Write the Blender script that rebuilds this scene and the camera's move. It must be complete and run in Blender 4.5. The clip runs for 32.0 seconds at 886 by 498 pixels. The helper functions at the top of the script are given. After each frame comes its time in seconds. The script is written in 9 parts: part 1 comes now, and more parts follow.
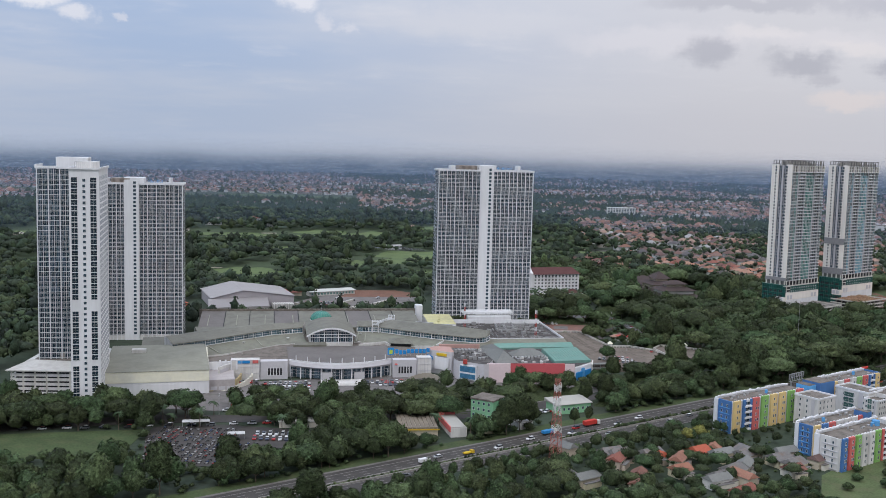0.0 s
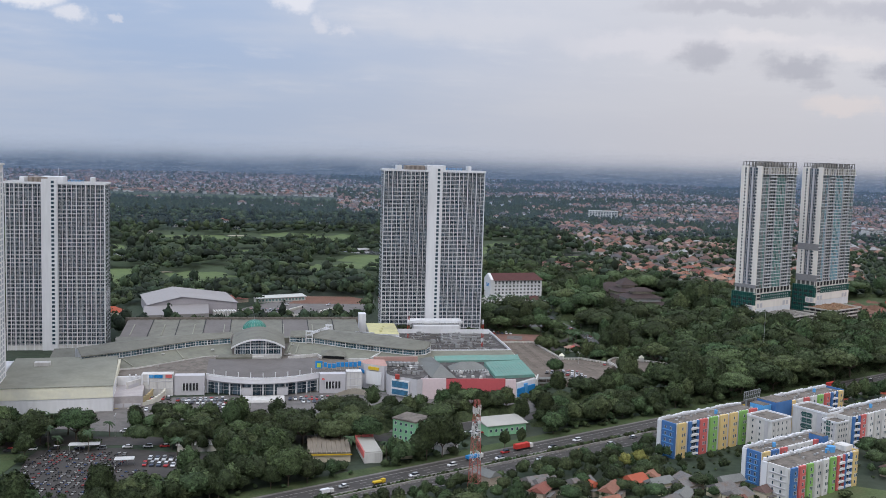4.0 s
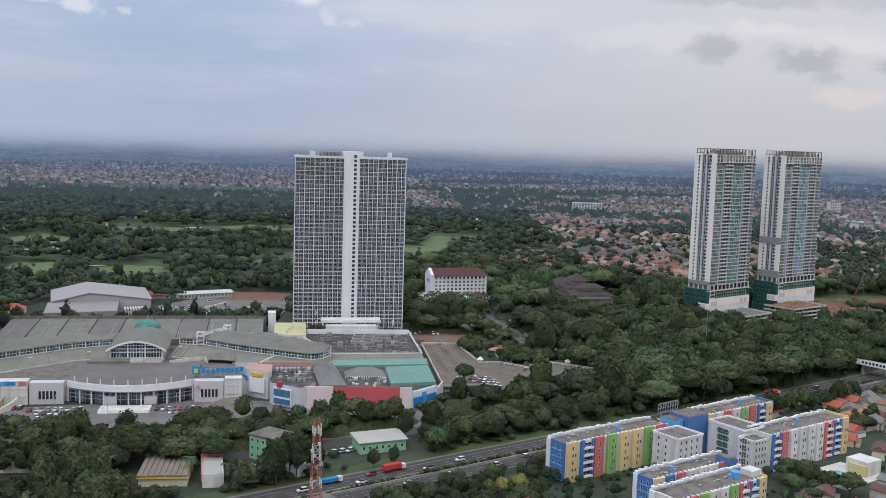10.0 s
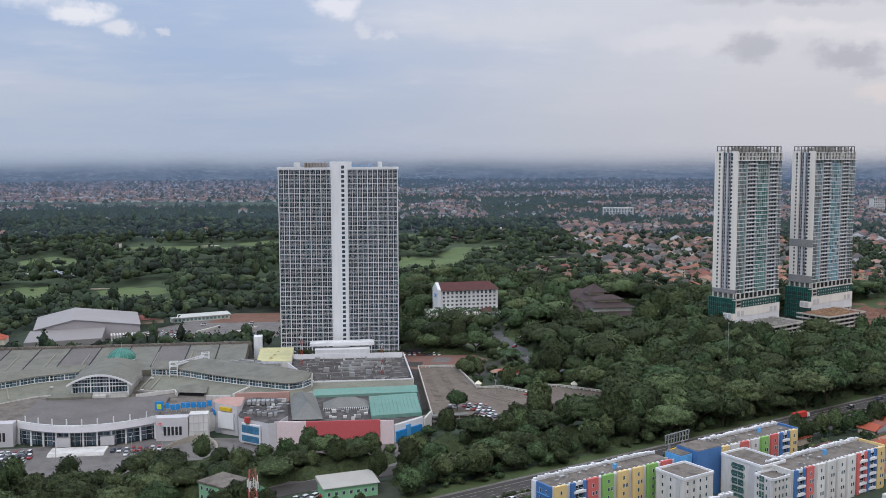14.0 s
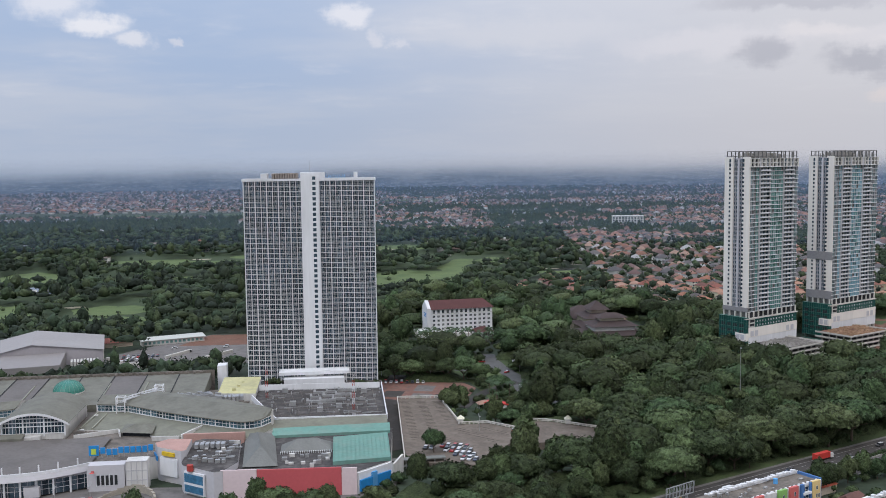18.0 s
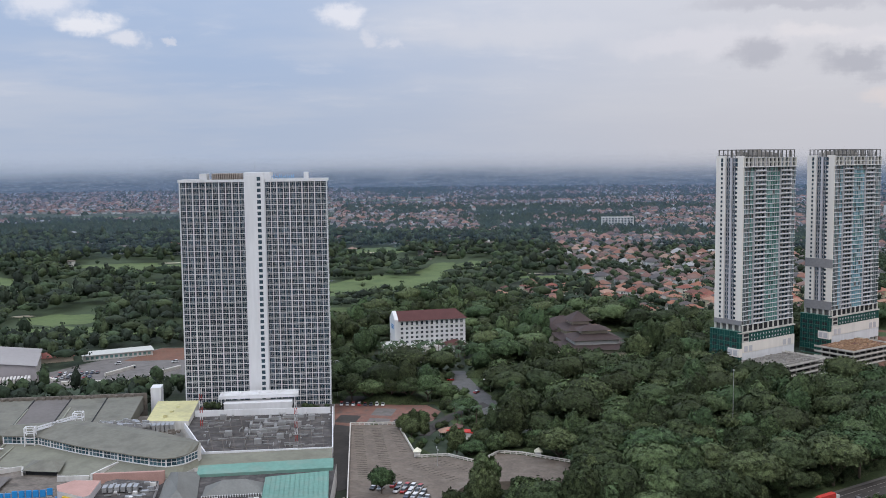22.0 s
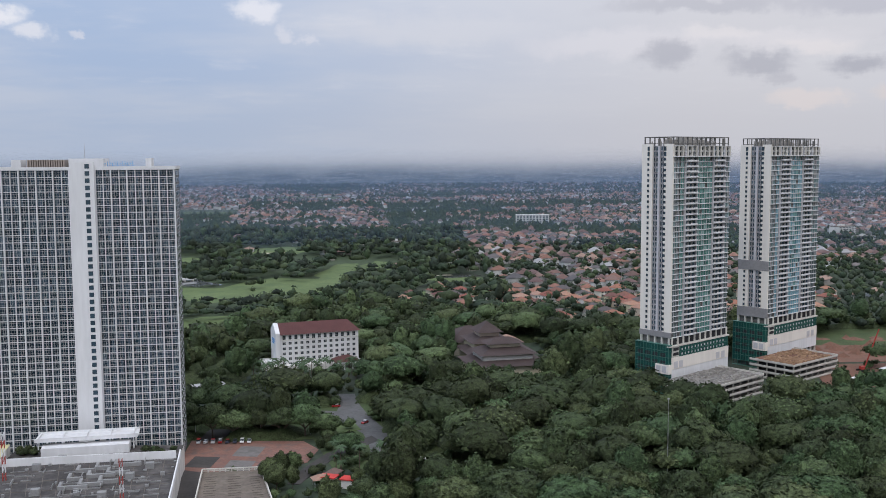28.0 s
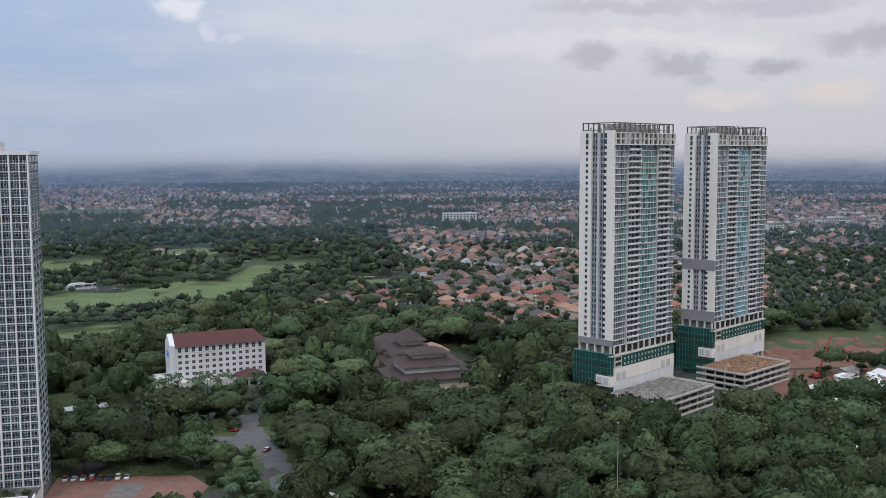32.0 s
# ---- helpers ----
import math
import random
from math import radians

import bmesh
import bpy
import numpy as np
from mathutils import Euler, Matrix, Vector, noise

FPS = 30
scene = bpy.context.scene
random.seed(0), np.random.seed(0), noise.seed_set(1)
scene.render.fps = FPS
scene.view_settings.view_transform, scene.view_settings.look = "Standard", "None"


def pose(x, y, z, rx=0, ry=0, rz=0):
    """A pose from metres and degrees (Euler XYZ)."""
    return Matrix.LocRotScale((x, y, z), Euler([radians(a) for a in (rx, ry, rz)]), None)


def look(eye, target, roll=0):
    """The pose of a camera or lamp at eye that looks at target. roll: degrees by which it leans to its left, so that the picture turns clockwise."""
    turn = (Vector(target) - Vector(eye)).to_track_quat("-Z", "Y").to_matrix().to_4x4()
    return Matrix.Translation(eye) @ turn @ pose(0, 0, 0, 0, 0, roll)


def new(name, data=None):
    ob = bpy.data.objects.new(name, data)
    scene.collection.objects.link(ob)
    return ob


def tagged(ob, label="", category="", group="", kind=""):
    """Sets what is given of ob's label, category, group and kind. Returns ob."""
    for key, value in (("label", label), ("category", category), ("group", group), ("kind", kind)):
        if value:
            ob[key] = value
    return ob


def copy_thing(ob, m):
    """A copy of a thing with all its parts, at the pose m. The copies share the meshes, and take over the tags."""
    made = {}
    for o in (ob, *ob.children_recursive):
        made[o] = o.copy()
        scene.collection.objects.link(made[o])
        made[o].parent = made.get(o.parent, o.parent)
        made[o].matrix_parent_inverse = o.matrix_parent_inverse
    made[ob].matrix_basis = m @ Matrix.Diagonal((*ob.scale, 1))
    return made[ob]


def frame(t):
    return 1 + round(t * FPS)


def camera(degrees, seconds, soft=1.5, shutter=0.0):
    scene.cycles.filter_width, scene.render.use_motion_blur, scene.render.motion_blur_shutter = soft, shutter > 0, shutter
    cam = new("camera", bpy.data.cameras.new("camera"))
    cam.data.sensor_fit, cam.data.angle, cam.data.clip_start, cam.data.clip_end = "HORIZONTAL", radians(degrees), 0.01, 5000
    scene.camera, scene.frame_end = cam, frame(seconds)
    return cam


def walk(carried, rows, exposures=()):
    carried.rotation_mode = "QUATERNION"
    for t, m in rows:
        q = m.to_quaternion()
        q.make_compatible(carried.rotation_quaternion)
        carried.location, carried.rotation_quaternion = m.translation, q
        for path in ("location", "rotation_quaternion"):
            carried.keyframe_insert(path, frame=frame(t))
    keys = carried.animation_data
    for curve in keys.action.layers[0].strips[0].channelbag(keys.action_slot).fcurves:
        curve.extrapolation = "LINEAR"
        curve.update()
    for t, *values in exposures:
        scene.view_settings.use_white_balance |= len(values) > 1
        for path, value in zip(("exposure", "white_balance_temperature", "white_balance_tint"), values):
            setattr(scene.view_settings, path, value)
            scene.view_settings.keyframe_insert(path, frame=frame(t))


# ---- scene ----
cam = camera(48.5, 32.0, soft=0.9)
METRES, EYE, TILT, LEAN, TURN = 460.0, 138.0, -0.62, 0.0, 0.0
ROWS = [
    (0.0, 0.0, 0.0, 0.0, 0.13, -5.2, -1.45),
    (0.5, 0.0089, 0.0134, -0.0001, 0.16, -5.19, -1.63),
    (1.0, 0.0172, 0.0255, -0.0003, 0.16, -5.16, -1.82),
    (1.5, 0.0258, 0.0374, -0.0004, 0.16, -5.14, -1.92),
    (2.0, 0.0354, 0.0496, -0.0008, 0.11, -5.1, -1.93),
    (2.5, 0.0454, 0.0615, -0.0013, 0.04, -5.07, -1.89),
    (3.0, 0.0555, 0.0729, -0.0016, -0.03, -5.04, -1.8),
    (3.5, 0.0661, 0.0839, -0.0023, -0.09, -5.03, -1.72),
    (5.5, 0.1089, 0.126, -0.0037, -0.3, -5.1, -1.58),
    (6.0, 0.1192, 0.1356, -0.0043, -0.33, -5.12, -1.57),
    (6.5, 0.1303, 0.1455, -0.0047, -0.36, -5.15, -1.57),
    (7.0, 0.1415, 0.1557, -0.0054, -0.34, -5.17, -1.59),
    (7.5, 0.1528, 0.1659, -0.006, -0.29, -5.21, -1.6),
    (8.0, 0.1635, 0.1751, -0.0064, -0.22, -5.26, -1.6),
    (8.5, 0.1748, 0.1854, -0.007, -0.13, -5.31, -1.61),
    (9.0, 0.1862, 0.1955, -0.0075, -0.04, -5.35, -1.63),
    (9.5, 0.1976, 0.2055, -0.008, 0.07, -5.41, -1.66),
    (10.0, 0.2081, 0.2155, -0.0085, 0.31, -5.48, -1.74),
    (10.5, 0.2191, 0.2264, -0.0088, 0.61, -5.55, -1.74),
    (11.0, 0.2292, 0.2382, -0.009, 0.84, -5.69, -1.54),
    (11.5, 0.2376, 0.2511, -0.0091, 1.18, -5.76, -1.29),
    (12.0, 0.245, 0.2643, -0.0092, 1.62, -5.63, -1.01),
    (12.5, 0.2518, 0.2783, -0.0097, 2.0, -5.41, -0.63),
    (13.0, 0.2576, 0.2925, -0.0101, 2.24, -5.24, -0.34),
    (13.5, 0.263, 0.3073, -0.0104, 2.39, -5.08, -0.08),
    (14.0, 0.2676, 0.3213, -0.0105, 2.54, -4.97, 0.13),
    (14.5, 0.2723, 0.3362, -0.0105, 2.68, -4.88, 0.29),
    (16.5, 0.2882, 0.3968, -0.0086, 3.05, -4.62, 0.65),
    (17.0, 0.2924, 0.4124, -0.0086, 3.14, -4.57, 0.67),
    (17.5, 0.2967, 0.4284, -0.0083, 3.22, -4.55, 0.66),
    (18.0, 0.3009, 0.4433, -0.0082, 3.28, -4.53, 0.62),
    (18.5, 0.305, 0.4588, -0.0078, 3.3, -4.51, 0.63),
    (19.0, 0.3092, 0.4745, -0.0078, 3.23, -4.5, 0.64),
    (19.5, 0.3131, 0.49, -0.0077, 3.13, -4.5, 0.65),
    (20.0, 0.3166, 0.5051, -0.0077, 3.08, -4.51, 0.64),
    (20.5, 0.3202, 0.5209, -0.0078, 3.11, -4.51, 0.62),
    (21.0, 0.3239, 0.5366, -0.0078, 3.13, -4.51, 0.62),
    (21.5, 0.3272, 0.5527, -0.0081, 3.06, -4.51, 0.58),
    (22.0, 0.3307, 0.5675, -0.0084, 2.9, -4.54, 0.56),
    (22.5, 0.3337, 0.5836, -0.0089, 2.66, -4.56, 0.55),
    (23.0, 0.3365, 0.5995, -0.0095, 2.39, -4.58, 0.54),
    (23.5, 0.3393, 0.6157, -0.0102, 2.09, -4.59, 0.53),
    (24.0, 0.3417, 0.6309, -0.0108, 1.78, -4.61, 0.5),
    (24.5, 0.3441, 0.6469, -0.0117, 1.47, -4.63, 0.47),
    (25.0, 0.3461, 0.663, -0.0125, 1.15, -4.67, 0.44),
    (25.5, 0.3482, 0.6792, -0.0134, 0.73, -4.7, 0.42),
    (27.5, 0.3562, 0.7424, -0.0171, -1.38, -4.7, 0.39),
    (28.0, 0.3578, 0.7576, -0.0184, -1.92, -4.71, 0.36),
    (28.5, 0.3597, 0.7738, -0.0198, -2.49, -4.73, 0.36),
    (29.0, 0.3617, 0.7899, -0.0213, -3.05, -4.75, 0.36),
    (29.5, 0.3636, 0.8061, -0.0227, -3.63, -4.75, 0.36),
    (30.0, 0.3656, 0.8222, -0.024, -4.19, -4.76, 0.35),
    (30.5, 0.3676, 0.8375, -0.0253, -4.71, -4.75, 0.35),
    (31.0, 0.3698, 0.8536, -0.0266, -5.23, -4.75, 0.34),
    (31.5, 0.3723, 0.8696, -0.0279, -5.7, -4.75, 0.34),
    (32.0, 0.3748, 0.8856, -0.0292, -6.14, -4.75, 0.34),
]
walk(cam, [(t, pose(0, 0, EYE, TILT, LEAN, TURN) @ pose(METRES * x, METRES * y, METRES * z, 90 + pitch, roll, yaw)) for t, x, y, z, yaw, pitch, roll in ROWS])

# ---- sky and sun: a thin overcast afternoon ----
world = bpy.data.worlds.new("sky")
scene.world = world
world.use_nodes = True
wn, wl = world.node_tree.nodes, world.node_tree.links
wn.clear()


def wnode(kind):
    return wn.new(kind)


def wmath(op, a, b=None, c=None):
    n = wnode("ShaderNodeMath")
    n.operation = op
    for i, v in enumerate((a, b, c)):
        if v is None:
            continue
        if isinstance(v, (int, float)):
            n.inputs[i].default_value = v
        else:
            wl.new(v, n.inputs[i])
    return n.outputs[0]


def wvec(op, a, b):
    n = wnode("ShaderNodeVectorMath")
    n.operation = op
    for i, v in enumerate((a, b)):
        if isinstance(v, tuple):
            n.inputs[i].default_value = v
        else:
            wl.new(v, n.inputs[i])
    return n.outputs["Value"] if op in ("LENGTH", "DOT_PRODUCT", "DISTANCE") else n.outputs["Vector"]


def wmix(fac, a, b, blend="MIX"):
    n = wnode("ShaderNodeMix")
    n.data_type, n.blend_type = "RGBA", blend
    for i, v in ((0, fac), (6, a), (7, b)):
        if isinstance(v, (int, float)):
            n.inputs[i].default_value = v
        elif isinstance(v, tuple):
            n.inputs[i].default_value = (*v, 1)
        else:
            wl.new(v, n.inputs[i])
    return n.outputs[2]


def wstep(v, lo, hi, a=0.0, b=1.0):
    n = wnode("ShaderNodeMapRange")
    n.interpolation_type = "SMOOTHSTEP"
    wl.new(v, n.inputs[0])
    for i, x in enumerate((lo, hi, a, b)):
        n.inputs[i + 1].default_value = x
    return n.outputs[0]


def wnoise(vec, scale, detail=5.0, rough=0.55):
    n = wnode("ShaderNodeTexNoise")
    n.inputs["Scale"].default_value, n.inputs["Detail"].default_value, n.inputs["Roughness"].default_value = scale, detail, rough
    wl.new(vec, n.inputs["Vector"])
    return n.outputs["Fac"], n.outputs["Color"]


SUN_EL, SUN_AZ = 48.0, 205.0  # degrees; azimuth clockwise from +y
way = wnode("ShaderNodeTexCoord").outputs["Generated"]
split = wnode("ShaderNodeSeparateXYZ")
wl.new(way, split.inputs[0])
up = wmath("MAXIMUM", split.outputs["Z"], 0.004)
flat = wnode("ShaderNodeCombineXYZ")
wl.new(split.outputs["X"], flat.inputs[0]), wl.new(split.outputs["Y"], flat.inputs[1]), wl.new(up, flat.inputs[2])
sky = wnode("ShaderNodeTexSky")
sky.sky_type, sky.sun_disc = "NISHITA", False
sky.sun_elevation, sky.sun_rotation, sky.dust_density = radians(SUN_EL), radians(SUN_AZ), 3.0
wl.new(flat.outputs[0], sky.inputs[0])
clear = wmix(1.0, sky.outputs[0], (0.07, 0.07, 0.07), "MULTIPLY")
# the cloud deck, seen flat from below
drop = wmath("ADD", up, 0.10)
deck = wnode("ShaderNodeCombineXYZ")
wl.new(wmath("DIVIDE", split.outputs["X"], drop), deck.inputs[0])
wl.new(wmath("DIVIDE", split.outputs["Y"], drop), deck.inputs[1])
big, _ = wnoise(deck.outputs[0], 0.42, 5.0)
small, warp = wnoise(deck.outputs[0], 1.6, 6.0, 0.6)
_, curl = wnoise(way, 34.0, 5.0, 0.6)
# bluer to the west, greyer and pinker to the east
side = wstep(split.outputs["X"], -0.30, 0.34)
veil = wmix(side, (0.385, 0.488, 0.658), (0.63, 0.632, 0.66))
veil = wmix(wstep(big, 0.40, 0.66, 0.0, 0.55), veil, (0.66, 0.672, 0.705))
veil = wmix(wstep(small, 0.52, 0.78, 0.0, 0.30), veil, (0.76, 0.757, 0.775))
# paler, hazier towards the horizon
haze = wmix(side, (0.435, 0.51, 0.63), (0.57, 0.575, 0.61))
veil = wmix(wstep(up, 0.012, 0.10, 0.75, 0.0), veil, haze)


def cloud(veil, at, wide, high, colour, amount):
    """A single ragged cloud in the direction at."""
    d = wvec("SUBTRACT", way, at)
    d = wvec("ADD", d, wvec("MULTIPLY", wvec("SUBTRACT", warp, (0.5, 0.5, 0.5)), (0.045, 0.045, 0.022)))
    d = wvec("ADD", d, wvec("MULTIPLY", wvec("SUBTRACT", curl, (0.5, 0.5, 0.5)), (0.050, 0.050, 0.028)))
    d = wvec("MULTIPLY", d, (1 / wide, 1 / wide, 1 / high))
    return wmix(wstep(wvec("LENGTH", d, (0, 0, 0)), 0.30, 0.95, amount, 0.0), veil, colour)


def toward(az, el):
    a, e = radians(az), radians(el)
    return (math.sin(a) * math.cos(e), math.cos(a) * math.cos(e), math.sin(e))


for az, el, wide, high, colour, amount in (
    (2.0, 7.2, 0.16, 0.022, (0.66, 0.67, 0.71), 0.45), (12.0, 6.3, 0.14, 0.020, (0.72, 0.71, 0.74), 0.55), (21.0, 6.2, 0.10, 0.016, (0.74, 0.72, 0.74), 0.5),
    (16.5, 8.3, 0.14, 0.012, (0.46, 0.47, 0.52), 0.65), (25.0, 8.0, 0.10, 0.016, (0.44, 0.45, 0.51), 0.6),
    (14.6, 5.7, 0.044, 0.019, (0.43, 0.44, 0.49), 0.75), (19.6, 4.9, 0.050, 0.016, (0.42, 0.43, 0.48), 0.75), (24.6, 4.8, 0.040, 0.016, (0.39, 0.40, 0.455), 0.75), (20.6, 4.1, 0.022, 0.008, (0.47, 0.475, 0.52), 0.6), (17.6, 6.6, 0.05, 0.012, (0.78, 0.75, 0.75), 0.5), (22.6, 5.9, 0.05, 0.010, (0.78, 0.745, 0.735), 0.5),
    (30.0, 6.0, 0.09, 0.018, (0.38, 0.38, 0.44), 0.6), (22.0, 3.1, 0.055, 0.012, (0.76, 0.69, 0.66), 0.6), (27.5, 3.4, 0.05, 0.016, (0.80, 0.68, 0.60), 0.5),
    (-22.2, 7.5, 0.038, 0.014, (0.80, 0.81, 0.84), 0.9), (-20.4, 6.7, 0.026, 0.010, (0.74, 0.755, 0.80), 0.8), (-24.5, 8.6, 0.05, 0.02, (0.76, 0.775, 0.82), 0.8), (-18.2, 6.6, 0.010, 0.006, (0.70, 0.71, 0.76), 0.6),
    (-8.6, 8.2, 0.036, 0.015, (0.77, 0.78, 0.82), 0.85), (-6.9, 7.1, 0.016, 0.012, (0.70, 0.71, 0.76), 0.6), (-5.6, 6.7, 0.014, 0.008, (0.70, 0.71, 0.76), 0.55)):
    veil = cloud(veil, toward(az, el), wide, high, colour, amount)
# an overcast sky is about twice as bright overhead as at the horizon
rise = wmath("ADD", wmath("MULTIPLY", wmath("POWER", up, 1.6), 1.9), 1.0)
lift = wnode("ShaderNodeCombineXYZ")
for i, k in enumerate((1.0, 0.995, 1.03)):
    wl.new(wmath("MULTIPLY", rise, k), lift.inputs[i])
veil = wmix(1.0, veil, lift.outputs[0], "MULTIPLY")
back = wnode("ShaderNodeBackground")
back.inputs["Strength"].default_value = 1.0
wl.new(wmix(0.95, clear, veil), back.inputs["Color"])
wl.new(back.outputs[0], wnode("ShaderNodeOutputWorld").inputs[0])

lamp = bpy.data.lights.new("sun", "SUN")
lamp.energy, lamp.angle, lamp.color = 1.0, radians(14), (1.0, 0.96, 0.90)
sun = new("sun", lamp)
sa, se = radians(SUN_AZ), radians(SUN_EL)
sun.matrix_world = look((0, 0, 600), (-600 * math.sin(sa) * math.cos(se), -600 * math.cos(sa) * math.cos(se), 600 - 600 * math.sin(se)))

# ---- materials ----
def mat(name, col, rough=0.8, var=0.2, scale=0.15, fine=1.6, bump=0.0, metal=0.0, stain=None, stain_amount=0.4, ramp=None, by="", spec=0.3, streak=0.0, coat=0.0, fleck=0.0):
    """A painted, mineral or living surface: two sizes of noise, optional stains, and a hue per object ("object") or per loose piece ("island")."""
    m = bpy.data.materials.new(name)
    m.use_nodes = True
    nt = m.node_tree
    n, l = nt.nodes, nt.links
    b = n["Principled BSDF"]
    b.inputs["Roughness"].default_value, b.inputs["Metallic"].default_value = rough, metal
    b.inputs["Specular IOR Level"].default_value = spec
    b.inputs["Coat Weight"].default_value = coat
    g = n.new("ShaderNodeNewGeometry")
    pos = g.outputs["Position"]
    if streak:
        mp = n.new("ShaderNodeMapping")
        mp.inputs["Scale"].default_value = (1, 1, streak)
        l.new(pos, mp.inputs[0])
        pos = mp.outputs[0]

    def noise_at(sc, detail=4.0):
        t = n.new("ShaderNodeTexNoise")
        t.inputs["Scale"].default_value, t.inputs["Detail"].default_value = sc, detail
        l.new(pos, t.inputs["Vector"])
        return t.outputs["Fac"]

    def mix(fac, a, c, blend="MIX"):
        x = n.new("ShaderNodeMix")
        x.data_type, x.blend_type = "RGBA", blend
        for i, v in ((0, fac), (6, a), (7, c)):
            if isinstance(v, float):
                x.inputs[i].default_value = v
            elif isinstance(v, tuple):
                x.inputs[i].default_value = (*v, 1)
            else:
                l.new(v, x.inputs[i])
        return x.outputs[2]

    def span(v, lo, hi, a, c):
        x = n.new("ShaderNodeMapRange")
        l.new(v, x.inputs[0])
        for i, k in enumerate((lo, hi, a, c)):
            x.inputs[i + 1].default_value = k
        return x.outputs[0]

    base = col
    if ramp:
        r = n.new("ShaderNodeValToRGB")
        r.color_ramp.interpolation = "CONSTANT"
        while len(r.color_ramp.elements) < len(ramp):
            r.color_ramp.elements.new(0.5)
        for i, (e, c) in enumerate(zip(r.color_ramp.elements, ramp)):
            e.position, e.color = i / len(ramp), (*c, 1)
        if by == "patch":
            l.new(span(noise_at(0.075, 2.5), 0.28, 0.72, 0.0, 1.0), r.inputs[0])
            r.color_ramp.interpolation = "LINEAR"
        elif by == "tone":
            at = n.new("ShaderNodeAttribute")
            at.attribute_name = "tone"
            l.new(at.outputs["Fac"], r.inputs[0])
        elif by == "island":
            l.new(g.outputs["Random Per Island"], r.inputs[0])
        else:
            l.new(n.new("ShaderNodeObjectInfo").outputs["Random"], r.inputs[0])
        base = r.outputs[0]
    broad, grain = noise_at(scale), noise_at(fine, 6.0)
    k = n.new("ShaderNodeMath")
    k.operation = "MULTIPLY_ADD"
    l.new(grain, k.inputs[0])
    k.inputs[1].default_value = 0.5
    half = n.new("ShaderNodeMath")
    half.operation = "MULTIPLY"
    half.inputs[1].default_value = 0.5
    l.new(broad, half.inputs[0])
    l.new(half.outputs[0], k.inputs[2])
    val = span(k.outputs[0], 0.3, 0.7, 1 - var, 1 + var)
    cx = n.new("ShaderNodeCombineXYZ")
    for i in range(3):
        l.new(val, cx.inputs[i])
    out = mix(1.0, base, cx.outputs[0], "MULTIPLY")
    if stain:
        out = mix(span(noise_at(scale * 2.3, 7.0), 0.48, 0.68, 0.0, stain_amount), out, stain)
    if fleck:
        f = span(g.outputs["Random Per Island"], 0.0, 1.0, 1 - fleck, 1 + fleck)
        fx = n.new("ShaderNodeCombineXYZ")
        for i in range(3):
            l.new(f, fx.inputs[i])
        out = mix(1.0, out, fx.outputs[0], "MULTIPLY")
    l.new(out, b.inputs["Base Color"])
    if bump:
        bp = n.new("ShaderNodeBump")
        bp.inputs["Strength"].default_value, bp.inputs["Distance"].default_value = bump, 0.3
        l.new(grain, bp.inputs["Height"])
        l.new(bp.outputs[0], b.inputs["Normal"])
    return m


def glass_mat(name, col, rough=0.12, ramp=None):
    m = mat(name, col, rough=rough, var=0.35, scale=0.08, fine=0.5, spec=0.6, ramp=ramp, by="island")
    return m


WHITE = mat("white_paint", (0.70, 0.705, 0.72), 0.6, 0.10, 0.05, 0.7, stain=(0.44, 0.435, 0.43), stain_amount=0.28, streak=0.15)
OFFWHITE = mat("weathered_white_paint", (0.60, 0.59, 0.57), 0.75, 0.14, 0.12, 0.9, stain=(0.28, 0.27, 0.25), stain_amount=0.4, streak=0.2)
GREYWALL = mat("light_grey_panels", (0.50, 0.49, 0.51), 0.65, 0.08, 0.08, 0.8)
CREAM = mat("cream_paint", (0.74, 0.72, 0.58), 0.75, 0.08, 0.06, 0.6, stain=(0.6, 0.6, 0.56), stain_amount=0.4)
GLASS = glass_mat("dark_window_glass", (0.03, 0.045, 0.055), 0.2, ramp=((0.022, 0.044, 0.062), (0.040, 0.070, 0.095), (0.016, 0.030, 0.044), (0.07, 0.105, 0.135), (0.026, 0.056, 0.072), (0.10, 0.14, 0.17), (0.02, 0.04, 0.052)))
# the sky's blue reflection is painted into these pane colours
TOWERGLASS = glass_mat("painted_sky_tower_glass", (0.04, 0.06, 0.08), 0.15, ramp=((0.018, 0.040, 0.062), (0.034, 0.066, 0.100), (0.013, 0.028, 0.044), (0.050, 0.088, 0.128), (0.020, 0.046, 0.066), (0.066, 0.108, 0.142), (0.016, 0.036, 0.052)))
BANDGLASS = glass_mat("dark_blue_band_glass", (0.03, 0.07, 0.10), ramp=((0.034, 0.085, 0.112), (0.060, 0.130, 0.165), (0.026, 0.055, 0.072), (0.085, 0.150, 0.185), (0.045, 0.100, 0.115), (0.11, 0.165, 0.19)))
# blue and green tints, lightened in the colour to carry sky reflection
BLUEGLASS = glass_mat("blue_tinted_glass", (0.05, 0.12, 0.15), ramp=((0.087, 0.210, 0.239), (0.160, 0.319, 0.377), (0.065, 0.131, 0.152), (0.232, 0.392, 0.464), (0.131, 0.275, 0.268), (0.290, 0.420, 0.464)))
GREENGLASS = glass_mat("green_tinted_glass", (0.05, 0.13, 0.11), ramp=((0.060, 0.165, 0.145), (0.105, 0.235, 0.215), (0.048, 0.115, 0.104), (0.160, 0.290, 0.275), (0.074, 0.160, 0.145), (0.215, 0.330, 0.315)))
NET = mat("green_safety_net", (0.008, 0.068, 0.058), 0.8, 0.45, 0.12, 0.8)
CONCRETE = mat("raw_concrete", (0.30, 0.285, 0.265), 0.9, 0.2, 0.12, 0.9, 0.2, stain=(0.16, 0.15, 0.14), stain_amount=0.5, streak=0.4)
